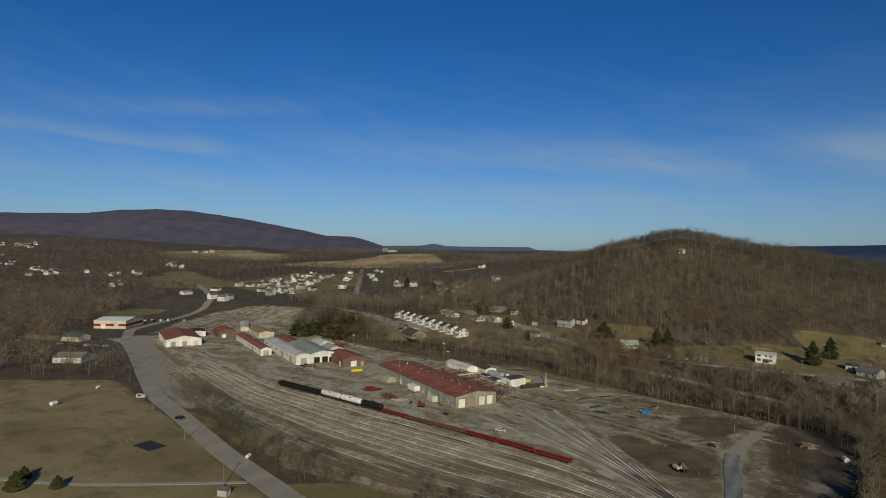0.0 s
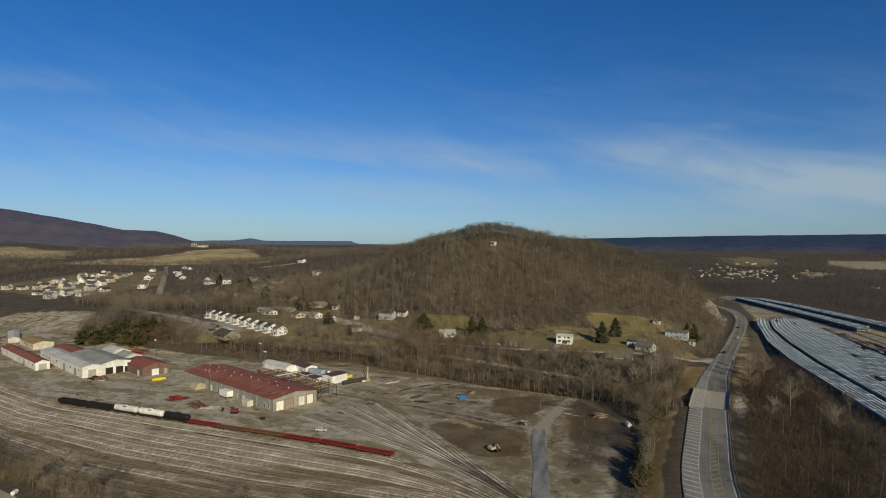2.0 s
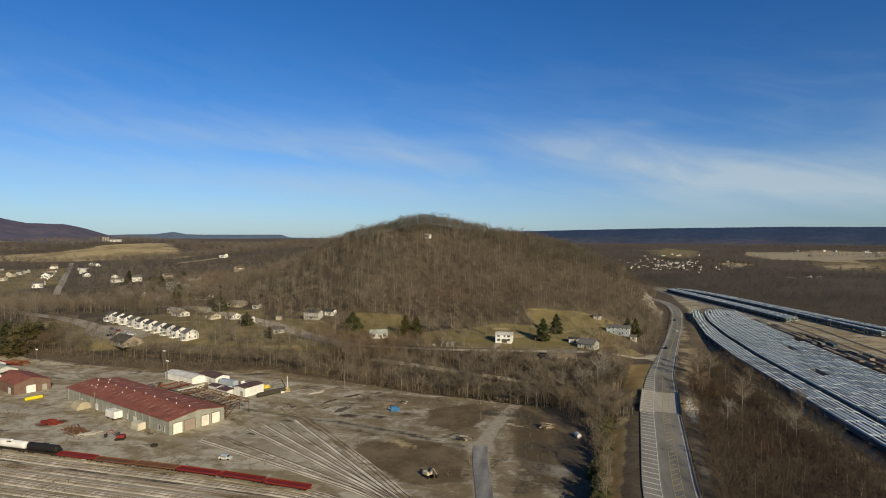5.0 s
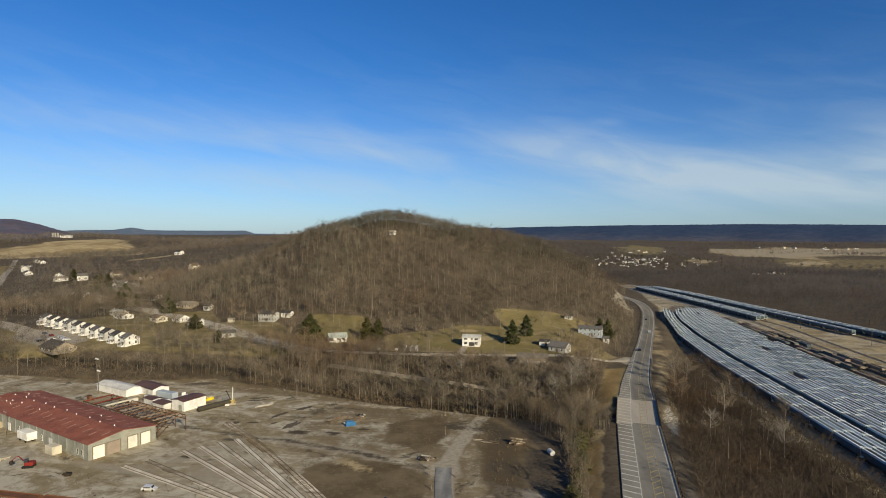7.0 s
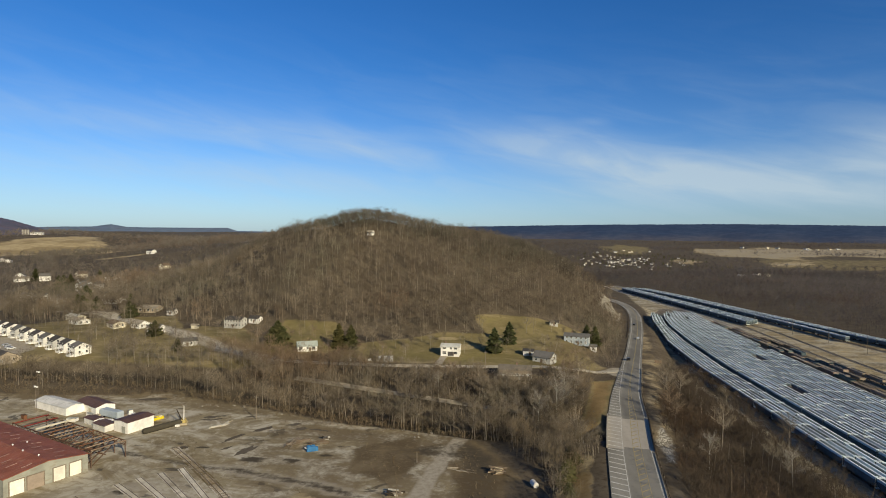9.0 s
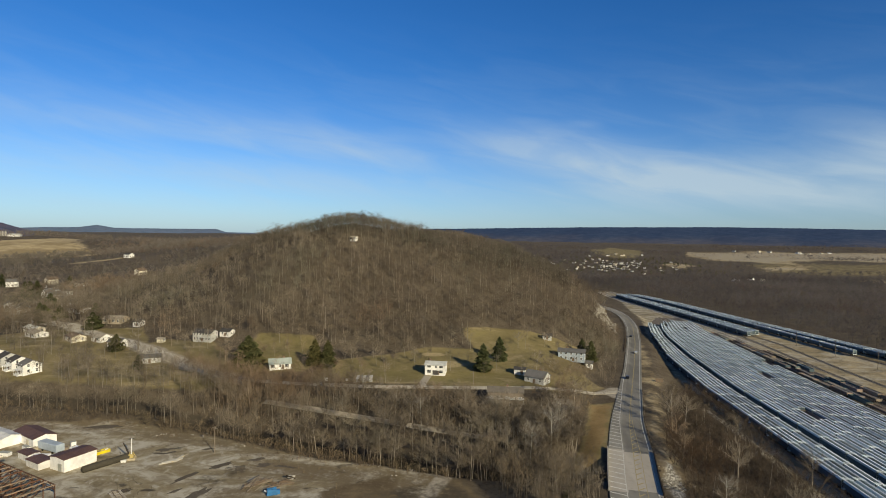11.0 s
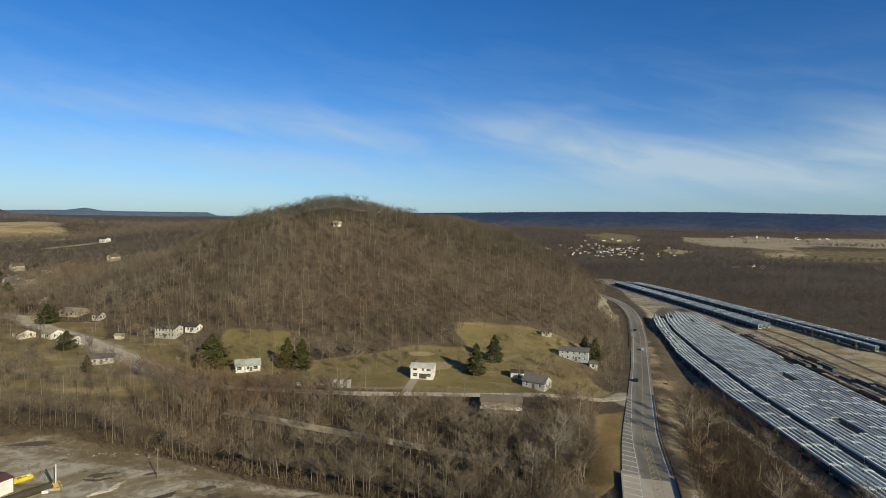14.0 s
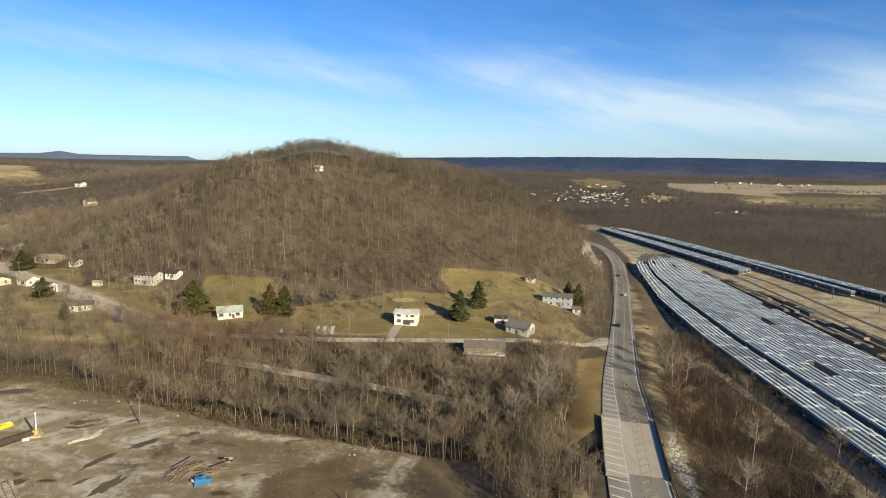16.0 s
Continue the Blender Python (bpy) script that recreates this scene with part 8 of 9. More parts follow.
# pole lines
def pole(x, y, h=10.5, turn=0, arms=1, lamp=False, label="weathered timber utility pole with a crossarm"):
    ob = thing("utility_pole", x, y, turn, label, "utility pole", "utility poles")
    part("shaft", Shape().rod((0, 0, -0.5), (0, 0, h), 0.17, 0.11, 8), TIMBER, ob)
    for k in range(arms):
        part("crossarm", Shape().box(-1.2, -0.06, h - 0.9 - k * 1.0, 1.2, 0.06, h - 0.75 - k * 1.0), TIMBER, ob)
        for s in (-1.05, -0.5, 0.5, 1.05):
            part("insulator", Shape().rod((s, 0, h - 0.75 - k), (s, 0, h - 0.5 - k), 0.06, 0.05, 6), CONCRETE, ob)
    if lamp:
        for s in (-0.8, 0.8):
            part("floodlight", Shape().block(s - 0.35, -0.3, h - 0.2, s + 0.35, 0.3, h + 0.4, 0.08), WHITE_PAINT, ob, "white floodlight housing")
    return ob


for x, y, l in ((-191, 272.5, 0), (-291, 346, 1), (-263, 357, 0), (-216, 355, 1), (-197, 331, 1), (-14, 337, 0), (-350, 378, 0), (-340, 300, 0), (-100, 333, 0)):
    pole(x, y, 10.0 if not l else 11.0, -25, 0 if l else 1, bool(l), "tall timber pole with white floodlights" if l else "weathered timber utility pole with a crossarm")
pole(-27, 295, 3.6, 10, 0, False, "short timber stump of an old pole")
pole(-28.5, 261.5, 5.6, 10, 0, False, "short timber stump of an old pole")
for x, y in ((-155, 133), (-205, 152), (-255, 168), (-318, 192), (-60, 404), (-5, 398), (42, 404), (-135, 412), (-200, 447), (-250, 478)):
    pole(x, y, 9.5, 40)
for x, y in ((240, 590), (247, 552), (233, 640), (252, 515), (256, 470)):
    pole(x, y, 12.0, 80, 2)


def lane_post(x, y):
    ob = thing("lane_post", x, y, 0, "short weathered timber post beside the yard lane", "post", "posts along the yard lane")
    part("shaft", Shape().block(-0.12, -0.12, -0.3, 0.12, 0.12, 1.5, 0.03), TIMBER, ob)
    part("cap", Shape().block(-0.15, -0.15, 1.5, 0.15, 0.15, 1.62, 0.03), TIMBER, ob)


for x, y in ((-27.8, 257), (-19.4, 257), (-26, 247), (-17.4, 239)):
    lane_post(x, y)


def roadside_sign(x, y, turn):
    ob = thing("roadside_sign", x, y, turn, "brown boarded roadside sign on weathered timber posts", "sign", z=ground_z(x, y))
    for s in (-2.6, -0.9, 0.9, 2.6):
        part("post", Shape().box(s - 0.14, -0.14, -0.5, s + 0.14, 0.14, 3.4), TIMBER, ob)
    for s in (-1.75, 0, 1.75):
        part("board", Shape().box(s - 0.62, -0.08, 1.0, s + 0.62, 0.08, 2.8), BROWN_SHINGLE, ob)
    part("rail", Shape().box(-3.0, -0.18, 2.95, 3.0, 0.18, 3.2), TIMBER, ob)
    ob.scale = (0.75, 0.75, 0.85)


roadside_sign(95, 446, -5)

# ---- houses along the lane below the hill ----
house("white_house", "white two-storey house with a pale roof above a garage", -24.8, 424.2, -4, 10.4, 8.0, 4.9, 1.2, WHITE_SIDING, PALE_ROOF, ((-0.3, 2), (0.05, 1), (0.3, 2)), 0.15, (-0.3, 0.1), "houses on the lane", 2)
# solid dark panel in place of the shade inside the open garage
part("garage_door", Shape().box(-1.2, -4.12, 0, 1.8, -4.015, 2.3), DARK_SHINGLE, bpy.data.objects["white_house"], "dark panel standing for the shade inside an open garage")
house("gabled_house", "pale grey house with a gabled porch roof", 26.8, 417.2, -30, 10.4, 8.0, 3.0, 2.4, GREY_HOUSE, SHINGLE, ((-0.3, 1), (0.3, 1)), 0.0, (0.1, 0.1), "houses on the lane", 1, False)
house("house_garage", "small white garage with a dark roof", 18.8, 428, -10, 5.6, 5.4, 2.5, 0.7, WHITE_SIDING, DARK_SHINGLE, (), 0.2, None, "houses on the lane", 1, category="garage")
house("blue_house", "long blue-grey two-storey house with dark roof", 51.0, 466.8, -14, 15, 7.5, 5.0, 1.4, BLUE_HOUSE, SHINGLE, ((-0.38, 1), (-0.2, 1), (0.0, 1), (0.2, 1), (0.38, 1)), 0.08, (-0.2, 0.1), "houses on the lane", 2)
house("house_annex", "small white annex beside the blue house", 60.6, 463.4, -14, 3.8, 4.5, 2.8, 1.0, WHITE_SIDING, SHINGLE, ((0, 1),), None, None, "houses on the lane")
house("brown_ranch", "long brown bungalow with a grey-brown roof and balcony", 10, 391, -3, 16, 8, 4.2, 1.5, TIMBER, plain("grey_brown_shingles", (0.165, 0.145, 0.12), 0.9, wear=0.35, fine=1.5, stain=(0.17, 0.145, 0.115)), ((-0.4, 1), (-0.22, 2), (0.06, 2), (0.3, 1), (0.42, 1)), None, (0.05, 0.1), "houses on the lane", 1)
rb = Shape().box(-8.2, -6.2, 1.75, 8.2, -4.55, 1.9)
for k in range(9):
    rb.box(-8.2 + k * 2.05 - 0.05, -6.2, -1.5, -8.2 + k * 2.05 + 0.05, -6.1, 2.7)
part("balcony", rb.box(-8.2, -6.2, 2.62, 8.2, -6.1, 2.72), WHITE_TRIM, bpy.data.objects["brown_ranch"], "white balcony rail")
house("white_cottage", "white bungalow with a grey-green roof", -108.4, 425.6, 24, 11.0, 7.4, 2.8, 2.1, WHITE_SIDING, plain("grey_green_shingles", (0.34, 0.38, 0.35), 0.9, wear=0.3), ((-0.35, 2), (0, 1), (0.3, 2)), 0.12, (0.2, 0.1), "houses on the lane")
house("grey_house", "two-storey grey house with rows of white windows", -172.5, 472.5, -8, 12.5, 7.5, 5.2, 1.6, GREY_HOUSE, DARK_SHINGLE, ((-0.4, 1), (-0.24, 1), (-0.08, 1), (0.08, 1), (0.24, 1), (0.4, 1)), 0.0, (0.3, 0.1), "houses on the lane", 2)
house("small_house", "small white house with a dark roof", -160.5, 477, -10, 7, 6, 2.8, 1.5, WHITE_SIDING, DARK_SHINGLE, ((-0.2, 1), (0.2, 1)), 0.05, None, "houses on the lane")
house("hut", "small tan garden hut", -197, 465.5, 0, 4.0, 3, 2.2, 0.6, CREAM_SIDING, TAN_SHINGLE, (), None, None, "houses on the lane", category="shed")
house("bungalow", "bungalow with a broad tan roof", -257.5, 514, -4, 14, 10, 2.8, 1.8, TAN_SIDING, TAN_SHINGLE, ((-0.35, 2), (0.1, 2), (0.35, 1)), -0.1, None, "houses on the lane")
house("small_house", "small white house with a dark roof", -234.5, 503.5, -10, 5.5, 5, 3.0, 1.6, WHITE_SIDING, DARK_SHINGLE, ((-0.25, 1), (0.2, 1)), 0.0, None, "houses on the lane")
house("bungalow", "white bungalow with a pale roof", -234, 464, -25, 9, 7.5, 2.8, 1.8, WHITE_SIDING, TAN_SHINGLE, ((-0.3, 1), (0.2, 2)), 0.0, None, "houses on the lane")
house("bungalow", "pale bungalow with a brown roof", -250, 463, -35, 11, 8, 2.8, 1.6, CREAM_SIDING, BROWN_SHINGLE, ((-0.3, 1), (0.2, 2)), 0.0, None, "houses on the lane")
house("dark_house", "dark-roofed house with white front", -311, 552, -22, 14, 9, 3.0, 1.8, WHITE_SIDING, DARK_SHINGLE, ((-0.3, 2), (0, 1), (0.3, 2)), 0.15, None, "houses on the lane")
house("pale_house", "long low house with a pale roof", -302, 494, -30, 15, 7.5, 2.8, 1.4, CREAM_SIDING, PALE_ROOF, ((-0.3, 2), (0, 2), (0.3, 2)), 0.15, None, "houses on the lane")
house("pale_house", "long low house with a pale roof", -285, 475, -30, 14, 8, 2.8, 1.4, WHITE_SIDING, TAN_SHINGLE, ((-0.3, 2), (0.3, 2)), 0.1, None, "houses on the lane")
house("small_house", "grey shed-like house among trees", -182, 428, 30, 11, 6, 2.8, 1.4, GREY_HOUSE, SHINGLE, ((-0.25, 1), (0.2, 1)), 0.0, None, "houses on the lane")
house("small_house", "white house half hidden by trees", -214, 449, 0, 8, 7, 4.4, 1.6, WHITE_SIDING, SHINGLE, ((-0.25, 1), (0.2, 1)), 0.0, None, "houses on the lane")
house("hill_house", "white house in a rocky clearing on the hill", -106, 588, -20, 4.6, 4, 2.6, 1.0, WHITE_SIDING, TAN_SHINGLE, ((-0.3, 2), (0.3, 1)), 0.0, None, "", 1)
house("far_house", "white house on the wooded rise", -489, 893, -20, 11, 8, 4.4, 2.0, WHITE_SIDING, DARK_SHINGLE, ((-0.3, 1), (0, 1), (0.3, 1)), 0.1, None, "", 1)
house("small_house", "dark-roofed cabin at the edge of the woods", 39.5, 494, -5, 5.5, 4, 2.4, 1.0, GREY_HOUSE, DARK_SHINGLE, ((-0.25, 1), (0.2, 1)), 0.0, None, "houses on the lane")
house("manor", "broad tan house with a large dark gabled roof", -268.5, 392, -28, 18, 13, 2.6, 3.4, TAN_SIDING, DARK_SHINGLE, ((-0.4, 2), (-0.2, 2), (0.1, 2), (0.35, 2)), 0.0, None, "", 1)

tagged(new("driveway", strip(curve_points([(-28.5, 419.5), (-29.5, 411), (-30, 402)], 2.0), 1.9, -1.9, 0.12, None, None, 0.2).mesh("driveway", OLD_ASPHALT)), "short pale driveway to the white house", "driveway", kind="structure")

# the white ruin by the lane: low broken walls and rubble
ruin = thing("ruined_house", -68, 407, 6, "collapsed white house with broken walls and rubble", "ruin")
for k in range(9):
    x = -12 + k * 2.1
    part("wall_piece", Shape().box(x - 0.9, -0.2 + (k % 3) * 0.3, -0.4, x + 0.9, 0.2 + (k % 3) * 0.3, 0.7 + 0.8 * ((k * 7) % 4) / 3), (TIMBER, WHITE_PAINT, SHINGLE, TAN_SHINGLE, BROWN_SHINGLE)[k % 5], ruin)
for k in range(5):
    part("roof_piece", Shape().add([(5 + k * 1.6, -3, 0.2 + k % 2), (6.8 + k * 1.6, -3.2, 0.3), (6.6 + k * 1.6, 1.2, 2.6 + 0.5 * (k % 2)), (5 + k * 1.6, 1.0, 2.2), (5 + k * 1.6, -3, 0.35 + k % 2), (6.8 + k * 1.6, -3.2, 0.45), (6.6 + k * 1.6, 1.2, 2.75 + 0.5 * (k % 2)), (5 + k * 1.6, 1.0, 2.35)], [(4, 5, 6, 7), (3, 2, 1, 0), (0, 1, 5, 4), (1, 2, 6, 5), (2, 3, 7, 6), (3, 0, 4, 7)]), SHINGLE if k % 2 else GREY_HOUSE, ruin)

# the terrace
for i in range(10):
    f = i / 9
    x, y = -231 - 101 * f, 403.5 + 55.5 * f
    house("terrace_house", "white two-storey terrace house with a dark gabled roof", x, y, -28.7, 6.8, 8.6, 4.6, 2.1, WHITE_SIDING if i % 4 != 2 else GREY_HOUSE, DARK_SHINGLE if i % 3 else SHINGLE, ((-0.25, 1), (0.25, 1)), 0.0, None, "terrace of white houses", 2, True)

# ---- towns ----
TOWN = []
for w, d, h, rise, wall, roof, st, label in ((11, 8, 5.2, 2.4, WHITE_SIDING, SHINGLE, 2, "white two-storey town house with a grey roof"), (13, 8, 3.2, 2.0, WHITE_SIDING, DARK_SHINGLE, 1, "white town bungalow with a dark roof"), (10, 8, 5.0, 2.6, CREAM_SIDING, BROWN_SHINGLE, 2, "cream town house with a brown roof"), (14, 9, 3.2, 1.8, WHITE_SIDING, TAN_SHINGLE, 1, "white town bungalow with a tan roof"), (11, 9, 5.2, 2.4, GREY_HOUSE, SHINGLE, 2, "pale grey town house with a grey roof")):
    TOWN.append(house("town_house", label, 0, -300 - len(TOWN) * 30, 0, w, d, h, rise, wall, roof, ((-0.3, 1), (0.3, 1)), None, None, "houses of the town", 1, ends=False))
TOWN_FAR = []
for w, d, h, rise, wall, roof, label in ((11, 8, 5.2, 2.4, WHITE_SIDING, SHINGLE, "small white house in a far town"), (13, 8, 3.2, 2.0, WHITE_SIDING, DARK_SHINGLE, "white bungalow with a dark roof in a far town"), (10, 8, 5.0, 2.6, CREAM_SIDING, BROWN_SHINGLE, "cream house with a brown roof in a far town"), (12, 9, 4.4, 2.2, GREY_HOUSE, SHINGLE, "pale grey house in a far town")):
    i = len(TOWN_FAR)
    TOWN_FAR.append(house("town_house", label, 300 + 22 * i, 1640 + 30 * i, 30 * i, w, d, h, rise, wall, roof, (), None, None, "houses of the far towns", 1, ends=False))
town_rng = random.Random(11)


def town(points, turn, jitter=12, size=1.0):
    for x, y in points:
        if size < 1 or math.hypot(x, y) > 1060:
            far = TOWN_FAR[town_rng.choice((0, 1, 1, 2, 3))]
            copy_thing(far, pose(x, y, ground_z(x, y) + 0.1, 0, 0, turn + town_rng.choice((0, 90)) + town_rng.uniform(-jitter, jitter)) @ Matrix.Scale(size, 4))
            continue
        k = town_rng.choice((0, 0, 1, 1, 3, 4, 4, 2) if size == 1 else (0, 1, 2, 2, 4, 4))
        copy_thing(TOWN[k], pose(x, y, ground_z(x, y) + 0.1, 0, 0, turn + town_rng.choice((0, 90)) + town_rng.uniform(-jitter, jitter)) @ Matrix.Scale(size, 4))


def rows(ax, ay, bx, by, n, wob=4):
    return [(ax + (bx - ax) * i / (n - 1) + town_rng.uniform(-wob, wob), ay + (by - ay) * i / (n - 1) + town_rng.uniform(-wob, wob)) for i in range(n)]


town([(-753, 649), (-739, 640), (-768, 672), (-733, 678), (-740, 702), (-756, 730), (-796, 776), (-806, 800), (-838, 838), (-676, 580)], 10)
town([(-703, 715), (-751, 776), (-763, 801), (-778, 824), (-652, 582), (-634, 581), (-613, 585), (-668, 651), (-675, 672), (-645, 625), (-617, 621), (-653, 608), (-629, 555)], 10)
town([(-589, 654), (-606, 676), (-622, 695), (-638, 714), (-655, 735), (-672, 755), (-690, 776), (-715, 806), (-740, 835), (-762, 860), (-782, 885)], 40, 4)
town([(-706, 858), (-641, 783), (-754, 932), (-729, 917), (-600, 742), (-444, 664), (-321, 558), (-524, 702), (-489, 694), (-513, 690), (-369, 562), (-359, 588)], 40)
town([(-770, 690), (-720, 655), (-700, 680), (-790, 745), (-815, 770), (-690, 610), (-700, 635)], 10)
town([(-745, 552), (-621, 482), (-610, 466), (-642, 474), (-726, 492)], 10)
for cx, cy, n, sx, sy in ((-1300, 545, 14, 110, 50), (-1830, 720, 14, 120, 60), (-1120, 600, 6, 70, 40), (-960, 525, 3, 30, 20), (-1175, 760, 5, 40, 20), (-1380, 970, 4, 60, 40), (-420, 650, 9, 90, 60), (-370, 575, 6, 60, 30), (-1550, 560, 14, 160, 50)):
    town([(cx + town_rng.gauss(0, sx / 2), cy + town_rng.gauss(0, sy / 2)) for _ in range(n)], town_rng.uniform(0, 90))
town([(345 + town_rng.gauss(0, 60), 1680 + town_rng.gauss(0, 115)) for _ in range(85)], 20, 40, 0.52)
town([(420 + town_rng.gauss(0, 50), 2080 + town_rng.gauss(0, 60)) for _ in range(6)], 20, 40, 0.8)
town([(1150 + town_rng.gauss(0, 130), 2450 + town_rng.gauss(0, 50)) for _ in range(9)], 20, 40)
town([(505 + town_rng.gauss(0, 14), 1300 + town_rng.gauss(0, 20)) for _ in range(3)], 20, 40)
for ob in TOWN:
    i = TOWN.index(ob)
    ob.location = (-770 + 24 * i, 612 + 2 * i, ground_z(-770 + 24 * i, 612 + 2 * i) + 0.1)

# farm with silos on the far slope
farm = thing("farm", -1010, 1310, 20, "white farm barns with pale silos on the far slope", "farm")
gable(farm, 40, 16, 8, 4, WHITE_SIDING, PALE_ROOF)
farm.scale = (0.6, 0.6, 0.5)
for k in range(3):
    part("silo", Shape().rod((-30 - k * 9, 4, 0), (-30 - k * 9, 4, 20), 3.2, n=12).rod((-30 - k * 9, 4, 20), (-30 - k * 9, 4, 22), 3.2, 0.8, 12), CONCRETE, farm)


# ---- conifers by the houses ----
def fir_meshes(h, w, n):
    (tv, tf), (v, f) = conifer(rng, h, w, n)
    return soup("trunk", tv, tf, 0.3, BARK), soup("crown", v, f, np.repeat(rng.uniform(0, 1, n), 4), NEEDLE)


FIR = [fir_meshes(12.5, 3.8, 2700), fir_meshes(11.5, 3.5, 2400), fir_meshes(12.5, 6.0, 4600)]


def fir(x, y, k, s=1.0, label="dark green conifer standing on the lawn"):
    ob = thing("conifer", x, y, 37 * x, label, "tree", "conifers by the houses")
    part("trunk", FIR[k][0], None, ob), part("crown", FIR[k][1], None, ob)
    ob.scale = (s * 1.12, s * 1.12, s * 1.14)


for x, y, k, s in ((-430, 646, 2, 1.0), (-418, 640, 0, 1.1), (-350, 570, 2, 1.0), (-343, 562, 1, 1.1), (-495, 688, 0, 1.0), (-423, 690, 1, 1.0), (-440, 652, 1, 1.0), (-0.5, 430, 0, 1.0), (8.5, 448, 1, 1.0), (-83.5, 429.5, 1, 1.08), (-91, 431, 0, 1.0), (-127, 429, 2, 1.1), (-213, 446, 2, 0.65), (-181, 416, 1, 0.6), (-322, 528, 2, 0.9), (-316, 536, 2, 0.7), (-335, 540, 0, 0.9), (64, 478, 0, 0.9), (-265, 500, 2, 0.8), (60, 486, 1, 0.8), (-277, 520, 0, 0.9)):
    fir(x, y, k, s)
for i, (x, y) in enumerate(((-206, 95), (-197, 103), (-213, 100))):
    fir(x, y, 2, (0.4, 0.28, 0.3)[i], "low dark green bush in the field")

# bare garden trees
for i, (x, y, s) in enumerate(((-48, 432, 0.75), (-38, 440, 0.6), (-52, 425, 0.65), (-62, 446, 0.7), (-72, 438, 0.7), (-122, 436, 0.8), (-140, 432, 0.6), (12, 455, 0.6), (35, 440, 0.6), (45, 430, 0.7), (48, 402, 0.95), (40, 385, 1.0), (52, 478, 0.8), (70, 476, 0.7), (-236, 440, 0.9), (-196, 440, 0.8), (84.7, 322.6, 1.2), (108.7, 323, 1.1), (101.6, 361, 0.95), (92, 300, 0.85), (-35, 437, 0.5), (79, 372, 1.1), (81, 384, 1.15), (84, 395, 1.1), (74.5, 354, 1.0), (90, 409, 1.0), (86, 378, 1.1), (72, 338, 0.95), (-44, 447, 0.7), (-58, 434, 0.75), (-30, 447, 0.6), (20, 470, 0.7), (-66, 428, 0.6))):
    bare_tree_thing(x, y, i % 5, s, i * 47.0, "bare garden tree with a spreading crown")


# rock cutting beside the highway
def sheet_of_ledges(r):
    """A broken face of stepped limestone ledges, set into the bank."""
    s = Shape()
    ys, steps = np.arange(578, 656, 1.3), 9
    n = len(ys)
    v = []
    for j in range(steps):
        for k in (0, 1):
            for i, y in enumerate(ys):
                out_ = 13.5 + 1.9 * j + (1.2 if k else 0.0) + 0.8 * math.sin(y * 0.31 + j) + r.uniform(-0.5, 0.5)
                x = float(road_x(y)) - out_
                fade = min(1.0, (y - 576) / 14, (658 - y) / 12)
                z = max(ground_z(x, y) - 0.9 + (1.5 + 0.5 * math.sin(y * 0.23 + j * 1.7) + r.uniform(-0.35, 0.35)) * fade * (1.0 if k else 0.45), 0)
                v.append((x, y + r.uniform(-0.3, 0.3), z))
    rows_ = 2 * steps
    return s.add(v, [(a * n + i, a * n + i + 1, (a + 1) * n + i + 1, (a + 1) * n + i) for a in range(rows_ - 1) for i in range(n - 1)])


def rocks():
    r = np.random.default_rng(5)
    ob = thing("rock_cutting", 0, 0, 0, "pale grey limestone face of the road cutting", "rock face", "", 0.0)
    face = sheet_of_ledges(r)
    part("rock_face", face, ROCK, ob)
    for k in range(26):
        y = r.uniform(575, 655)
        x = float(road_x(y)) - r.uniform(12, 34)
        z = ground_z(x, y)
        s = r.uniform(0.7, 2.0)
        me = bmesh.new()
        bmesh.ops.create_icosphere(me, subdivisions=1, radius=1)
        for v in me.verts:
            v.co = v.co * float(r.uniform(0.7, 1.15))
            v.co = Vector((v.co.x * s * 0.8, v.co.y * s * 1.3, v.co.z * s))
        m = bpy.data.meshes.new("boulder")
        me.to_mesh(m)
        me.free()
        m.materials.append(ROCK)
        part("boulder", m, None, ob).location = (x, y, z - 0.1)


rocks()
rub = np.random.default_rng(9)
for n, (x, y) in enumerate(((-128, 349), (-110, 350), (-67, 331), (-90, 341), (-45, 327), (-26, 325), (65, 330), (63, 322), (61, 312), (60, 305), (-104, 583), (-96, 580), (-130, 350), (-31, 322))):
    h = thing("rubble_heap", x, y, 0, "heap of pale broken stone", "rubble", "rubble heaps")
    for k in range(14):
        s = rub.uniform(0.12, 0.5)
        me = bmesh.new()
        bmesh.ops.create_icosphere(me, subdivisions=1, radius=s)
        for v in me.verts:
            v.co *= float(rub.uniform(0.5, 1.3))
            v.co.z *= 0.6
        m = bpy.data.meshes.new("stone")
        me.to_mesh(m)
        me.free()
        m.materials.append((STONE, TIMBER, STONE, BROWN_SHINGLE)[k % 4])
        part("stone", m, None, h).location = (rub.normal() * 4.0, rub.normal() * 1.6, s * 0.3)

# a dark tarred pad and a small hut in the western field
tagged(new("concrete_pad", Shape().box(-216, 137.5, -0.4, -205, 144.5, ground_z(-210, 141) + 0.18).mesh("concrete_pad", plain("dark_tar", (0.05, 0.056, 0.066), 0.8, wear=0.3, big=0.2))), "dark rectangular tarred pad in the dry field", "pad", kind="structure")
house("hut", "small grey hut beside the field road", -150, 129.5, 20, 3.2, 2.4, 2.1, 0.5, GREY_HOUSE, SHINGLE, (), None, None, "", category="shed", ends=False)


# puddles and wet mud in the old yard
MUD = plain("wet_brown_mud", (0.118, 0.099, 0.077), 0.85, wear=0.6, big=0.5, fine=1.2, stain=(0.2, 0.17, 0.13), spec=0.05)


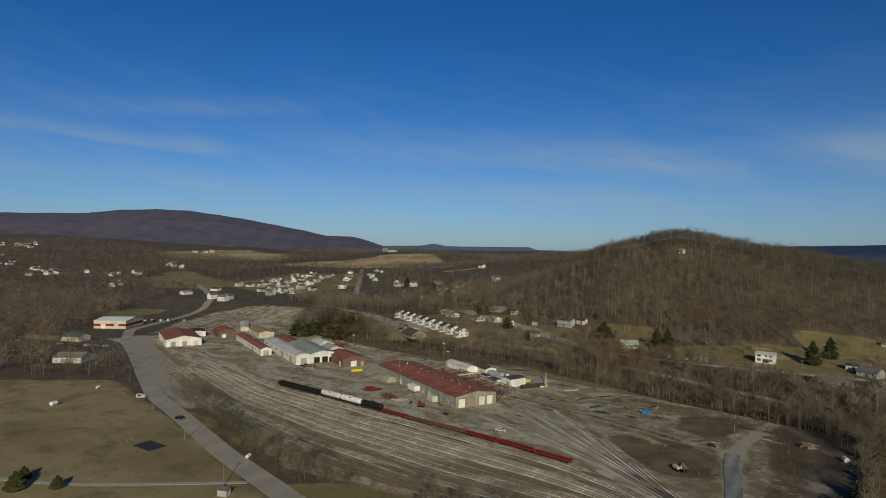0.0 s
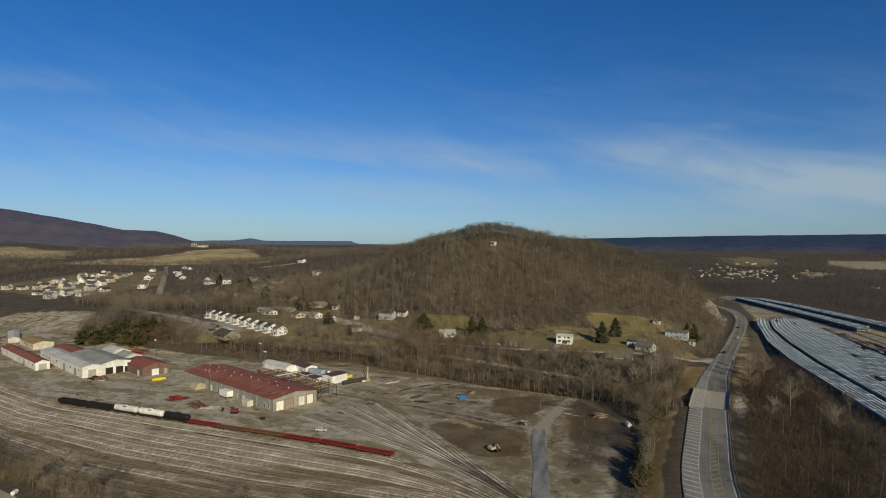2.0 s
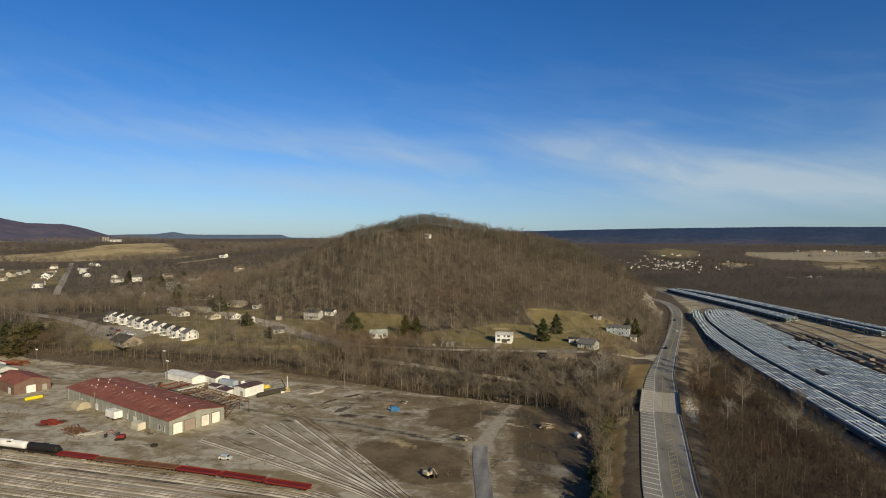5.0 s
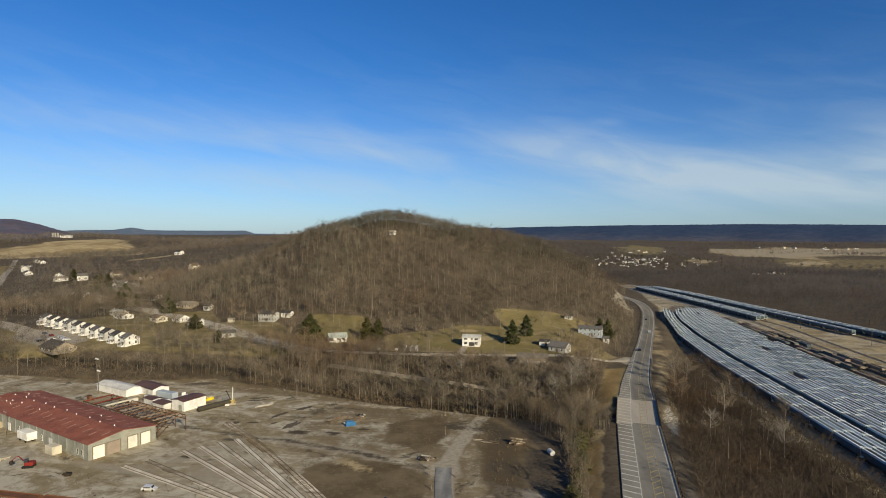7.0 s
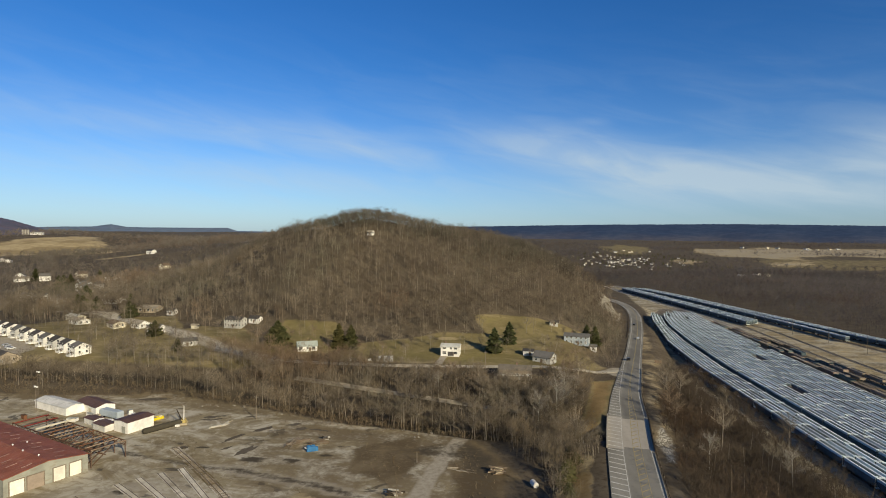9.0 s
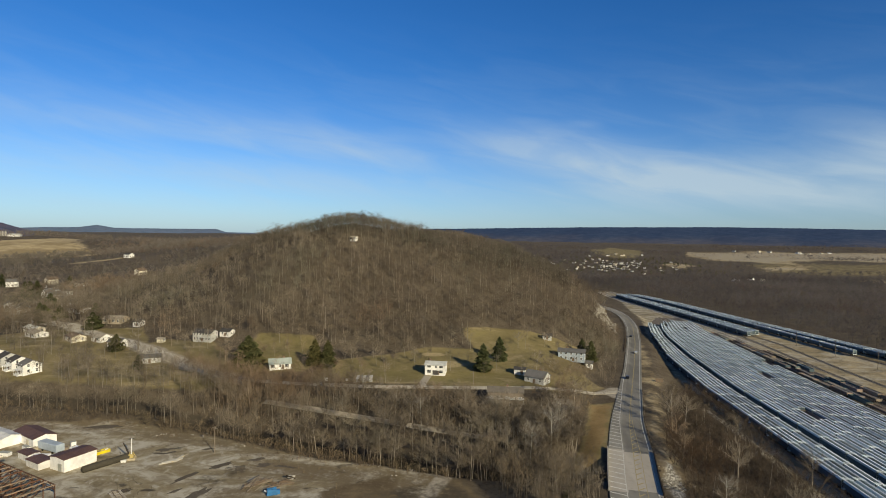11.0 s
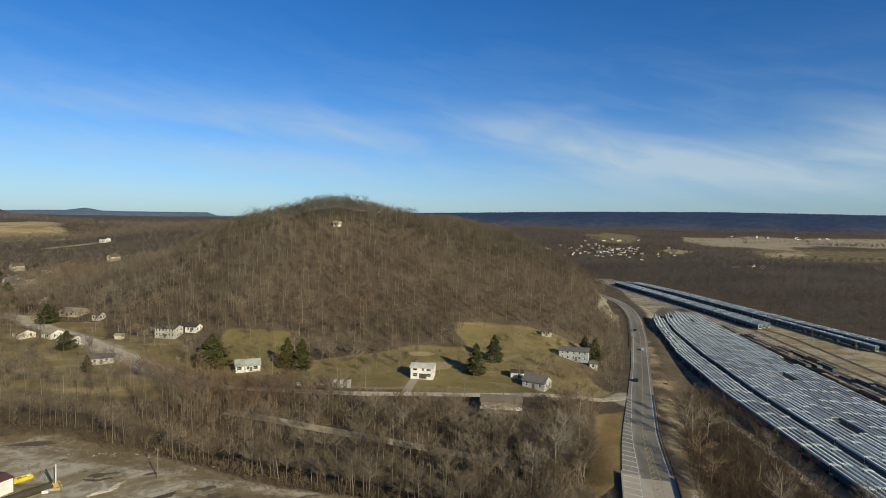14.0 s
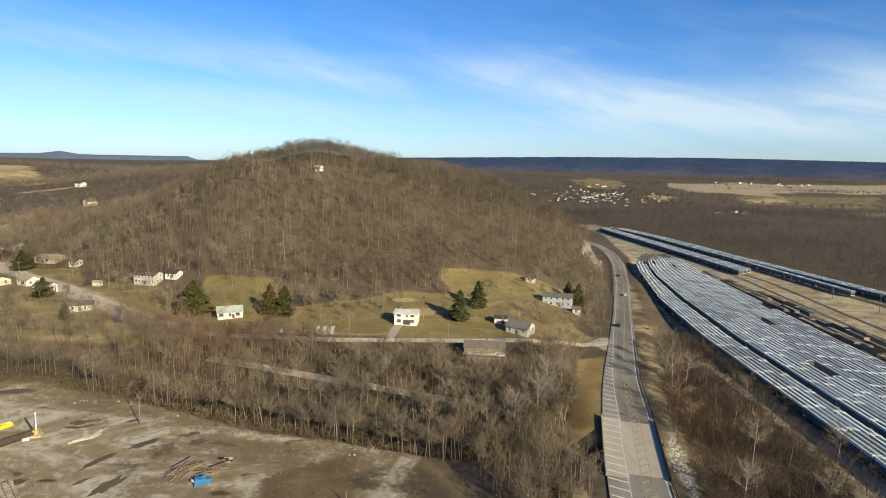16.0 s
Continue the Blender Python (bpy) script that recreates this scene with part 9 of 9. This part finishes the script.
def puddle(x, y, rx, ry, turn):
    r = random.Random(int(x * 11 + y * 5))
    waves = [(k, r.uniform(0, 6.3), r.uniform(0.05, 0.3) / k ** 0.5) for k in (2, 3, 4, 5, 7, 9)]
    c, w = math.cos(math.radians(turn)), math.sin(math.radians(turn))
    v, n = [(x, y, ground_z(x, y) + 0.035)], 40
    for i in range(n):
        a = 2 * math.pi * i / n
        k = 1 + sum(h * math.sin(f * a + p) for f, p, h in waves)
        px_, py_ = rx * k * math.cos(a), ry * k * math.sin(a)
        gx, gy = x + px_ * c - py_ * w, y + px_ * w + py_ * c
        v.append((gx, gy, ground_z(gx, gy) + 0.03))
    shape = Shape().add(v, [(0, 1 + i, 1 + (i + 1) % n) for i in range(n)])
    tagged(new("puddle", shape.mesh("puddle", MUD)), "dark shallow puddle of muddy water on gravel", "puddle", "puddles in the yard", "structure")


for row in ((-92.3, 321.5, 3.8, 1.7, 40), (-77.4, 323.7, 2.6, 1.7, 10), (-81.8, 328.3, 2.6, 1.5, 30), (-89.5, 299, 5.5, 1.7, 72), (-99.4, 311, 6.0, 1.0, 68), (-119.6, 333.6, 3.4, 1.5, 20), (-116.5, 330.8, 2.6, 0.9, 30), (-158.9, 355.2, 7.0, 2.0, 10), (-71.4, 323.3, 2.0, 0.9, 0), (-67.5, 322.6, 2.2, 0.7, -10), (-97.4, 300.4, 2.2, 0.8, 60), (-114, 298, 3.6, 1.4, 50), (-104, 336, 2.4, 0.8, 25)):
    puddle(*row)


# odds and ends between the sheds behind the workshop
junk = random.Random(21)
JUNK_LABELS = {0: "white metal crate among old sheds", 1: "rusty brown steel bin among old sheds", 2: "grey timber crate among old sheds", 3: "pale tan stack of boards among old sheds"}
for k in range(22):
    x, y = junk.uniform(-196, -143), junk.uniform(318, 344)
    kind = junk.choice((0, 0, 1, 2, 3))
    w, d, h = junk.uniform(1.2, 4.2), junk.uniform(1.0, 2.4), junk.uniform(0.7, 2.2)
    if abs((x + 190) * 0.42 + (y - 336)) < 6 and x < -178 or abs(x + 174) < 10 and abs(y - 337) < 6 or x > -152:
        continue
    crate = thing("crate", x, y, U + junk.uniform(-25, 25), JUNK_LABELS[kind], "crate", "crates among the sheds")
    m = (WHITE_PAINT, RUST, TIMBER, TAN_CANVAS)[kind]
    part("body", Shape().block(-w / 2, -d / 2, 0.12, w / 2, d / 2, h, 0.06), m, crate)
    part("lid", Shape().box(-w / 2 - 0.06, -d / 2 - 0.06, h - 0.02, w / 2 + 0.06, d / 2 + 0.06, h + 0.08), (GREY_ROOF, DARK_RUST, TIMBER, TAN_CANVAS)[kind], crate)
    for s in (-1, 1):
        part("skid", Shape().box(-w / 2, s * d * 0.35 - 0.08, 0, w / 2, s * d * 0.35 + 0.08, 0.14), TIMBER, crate)
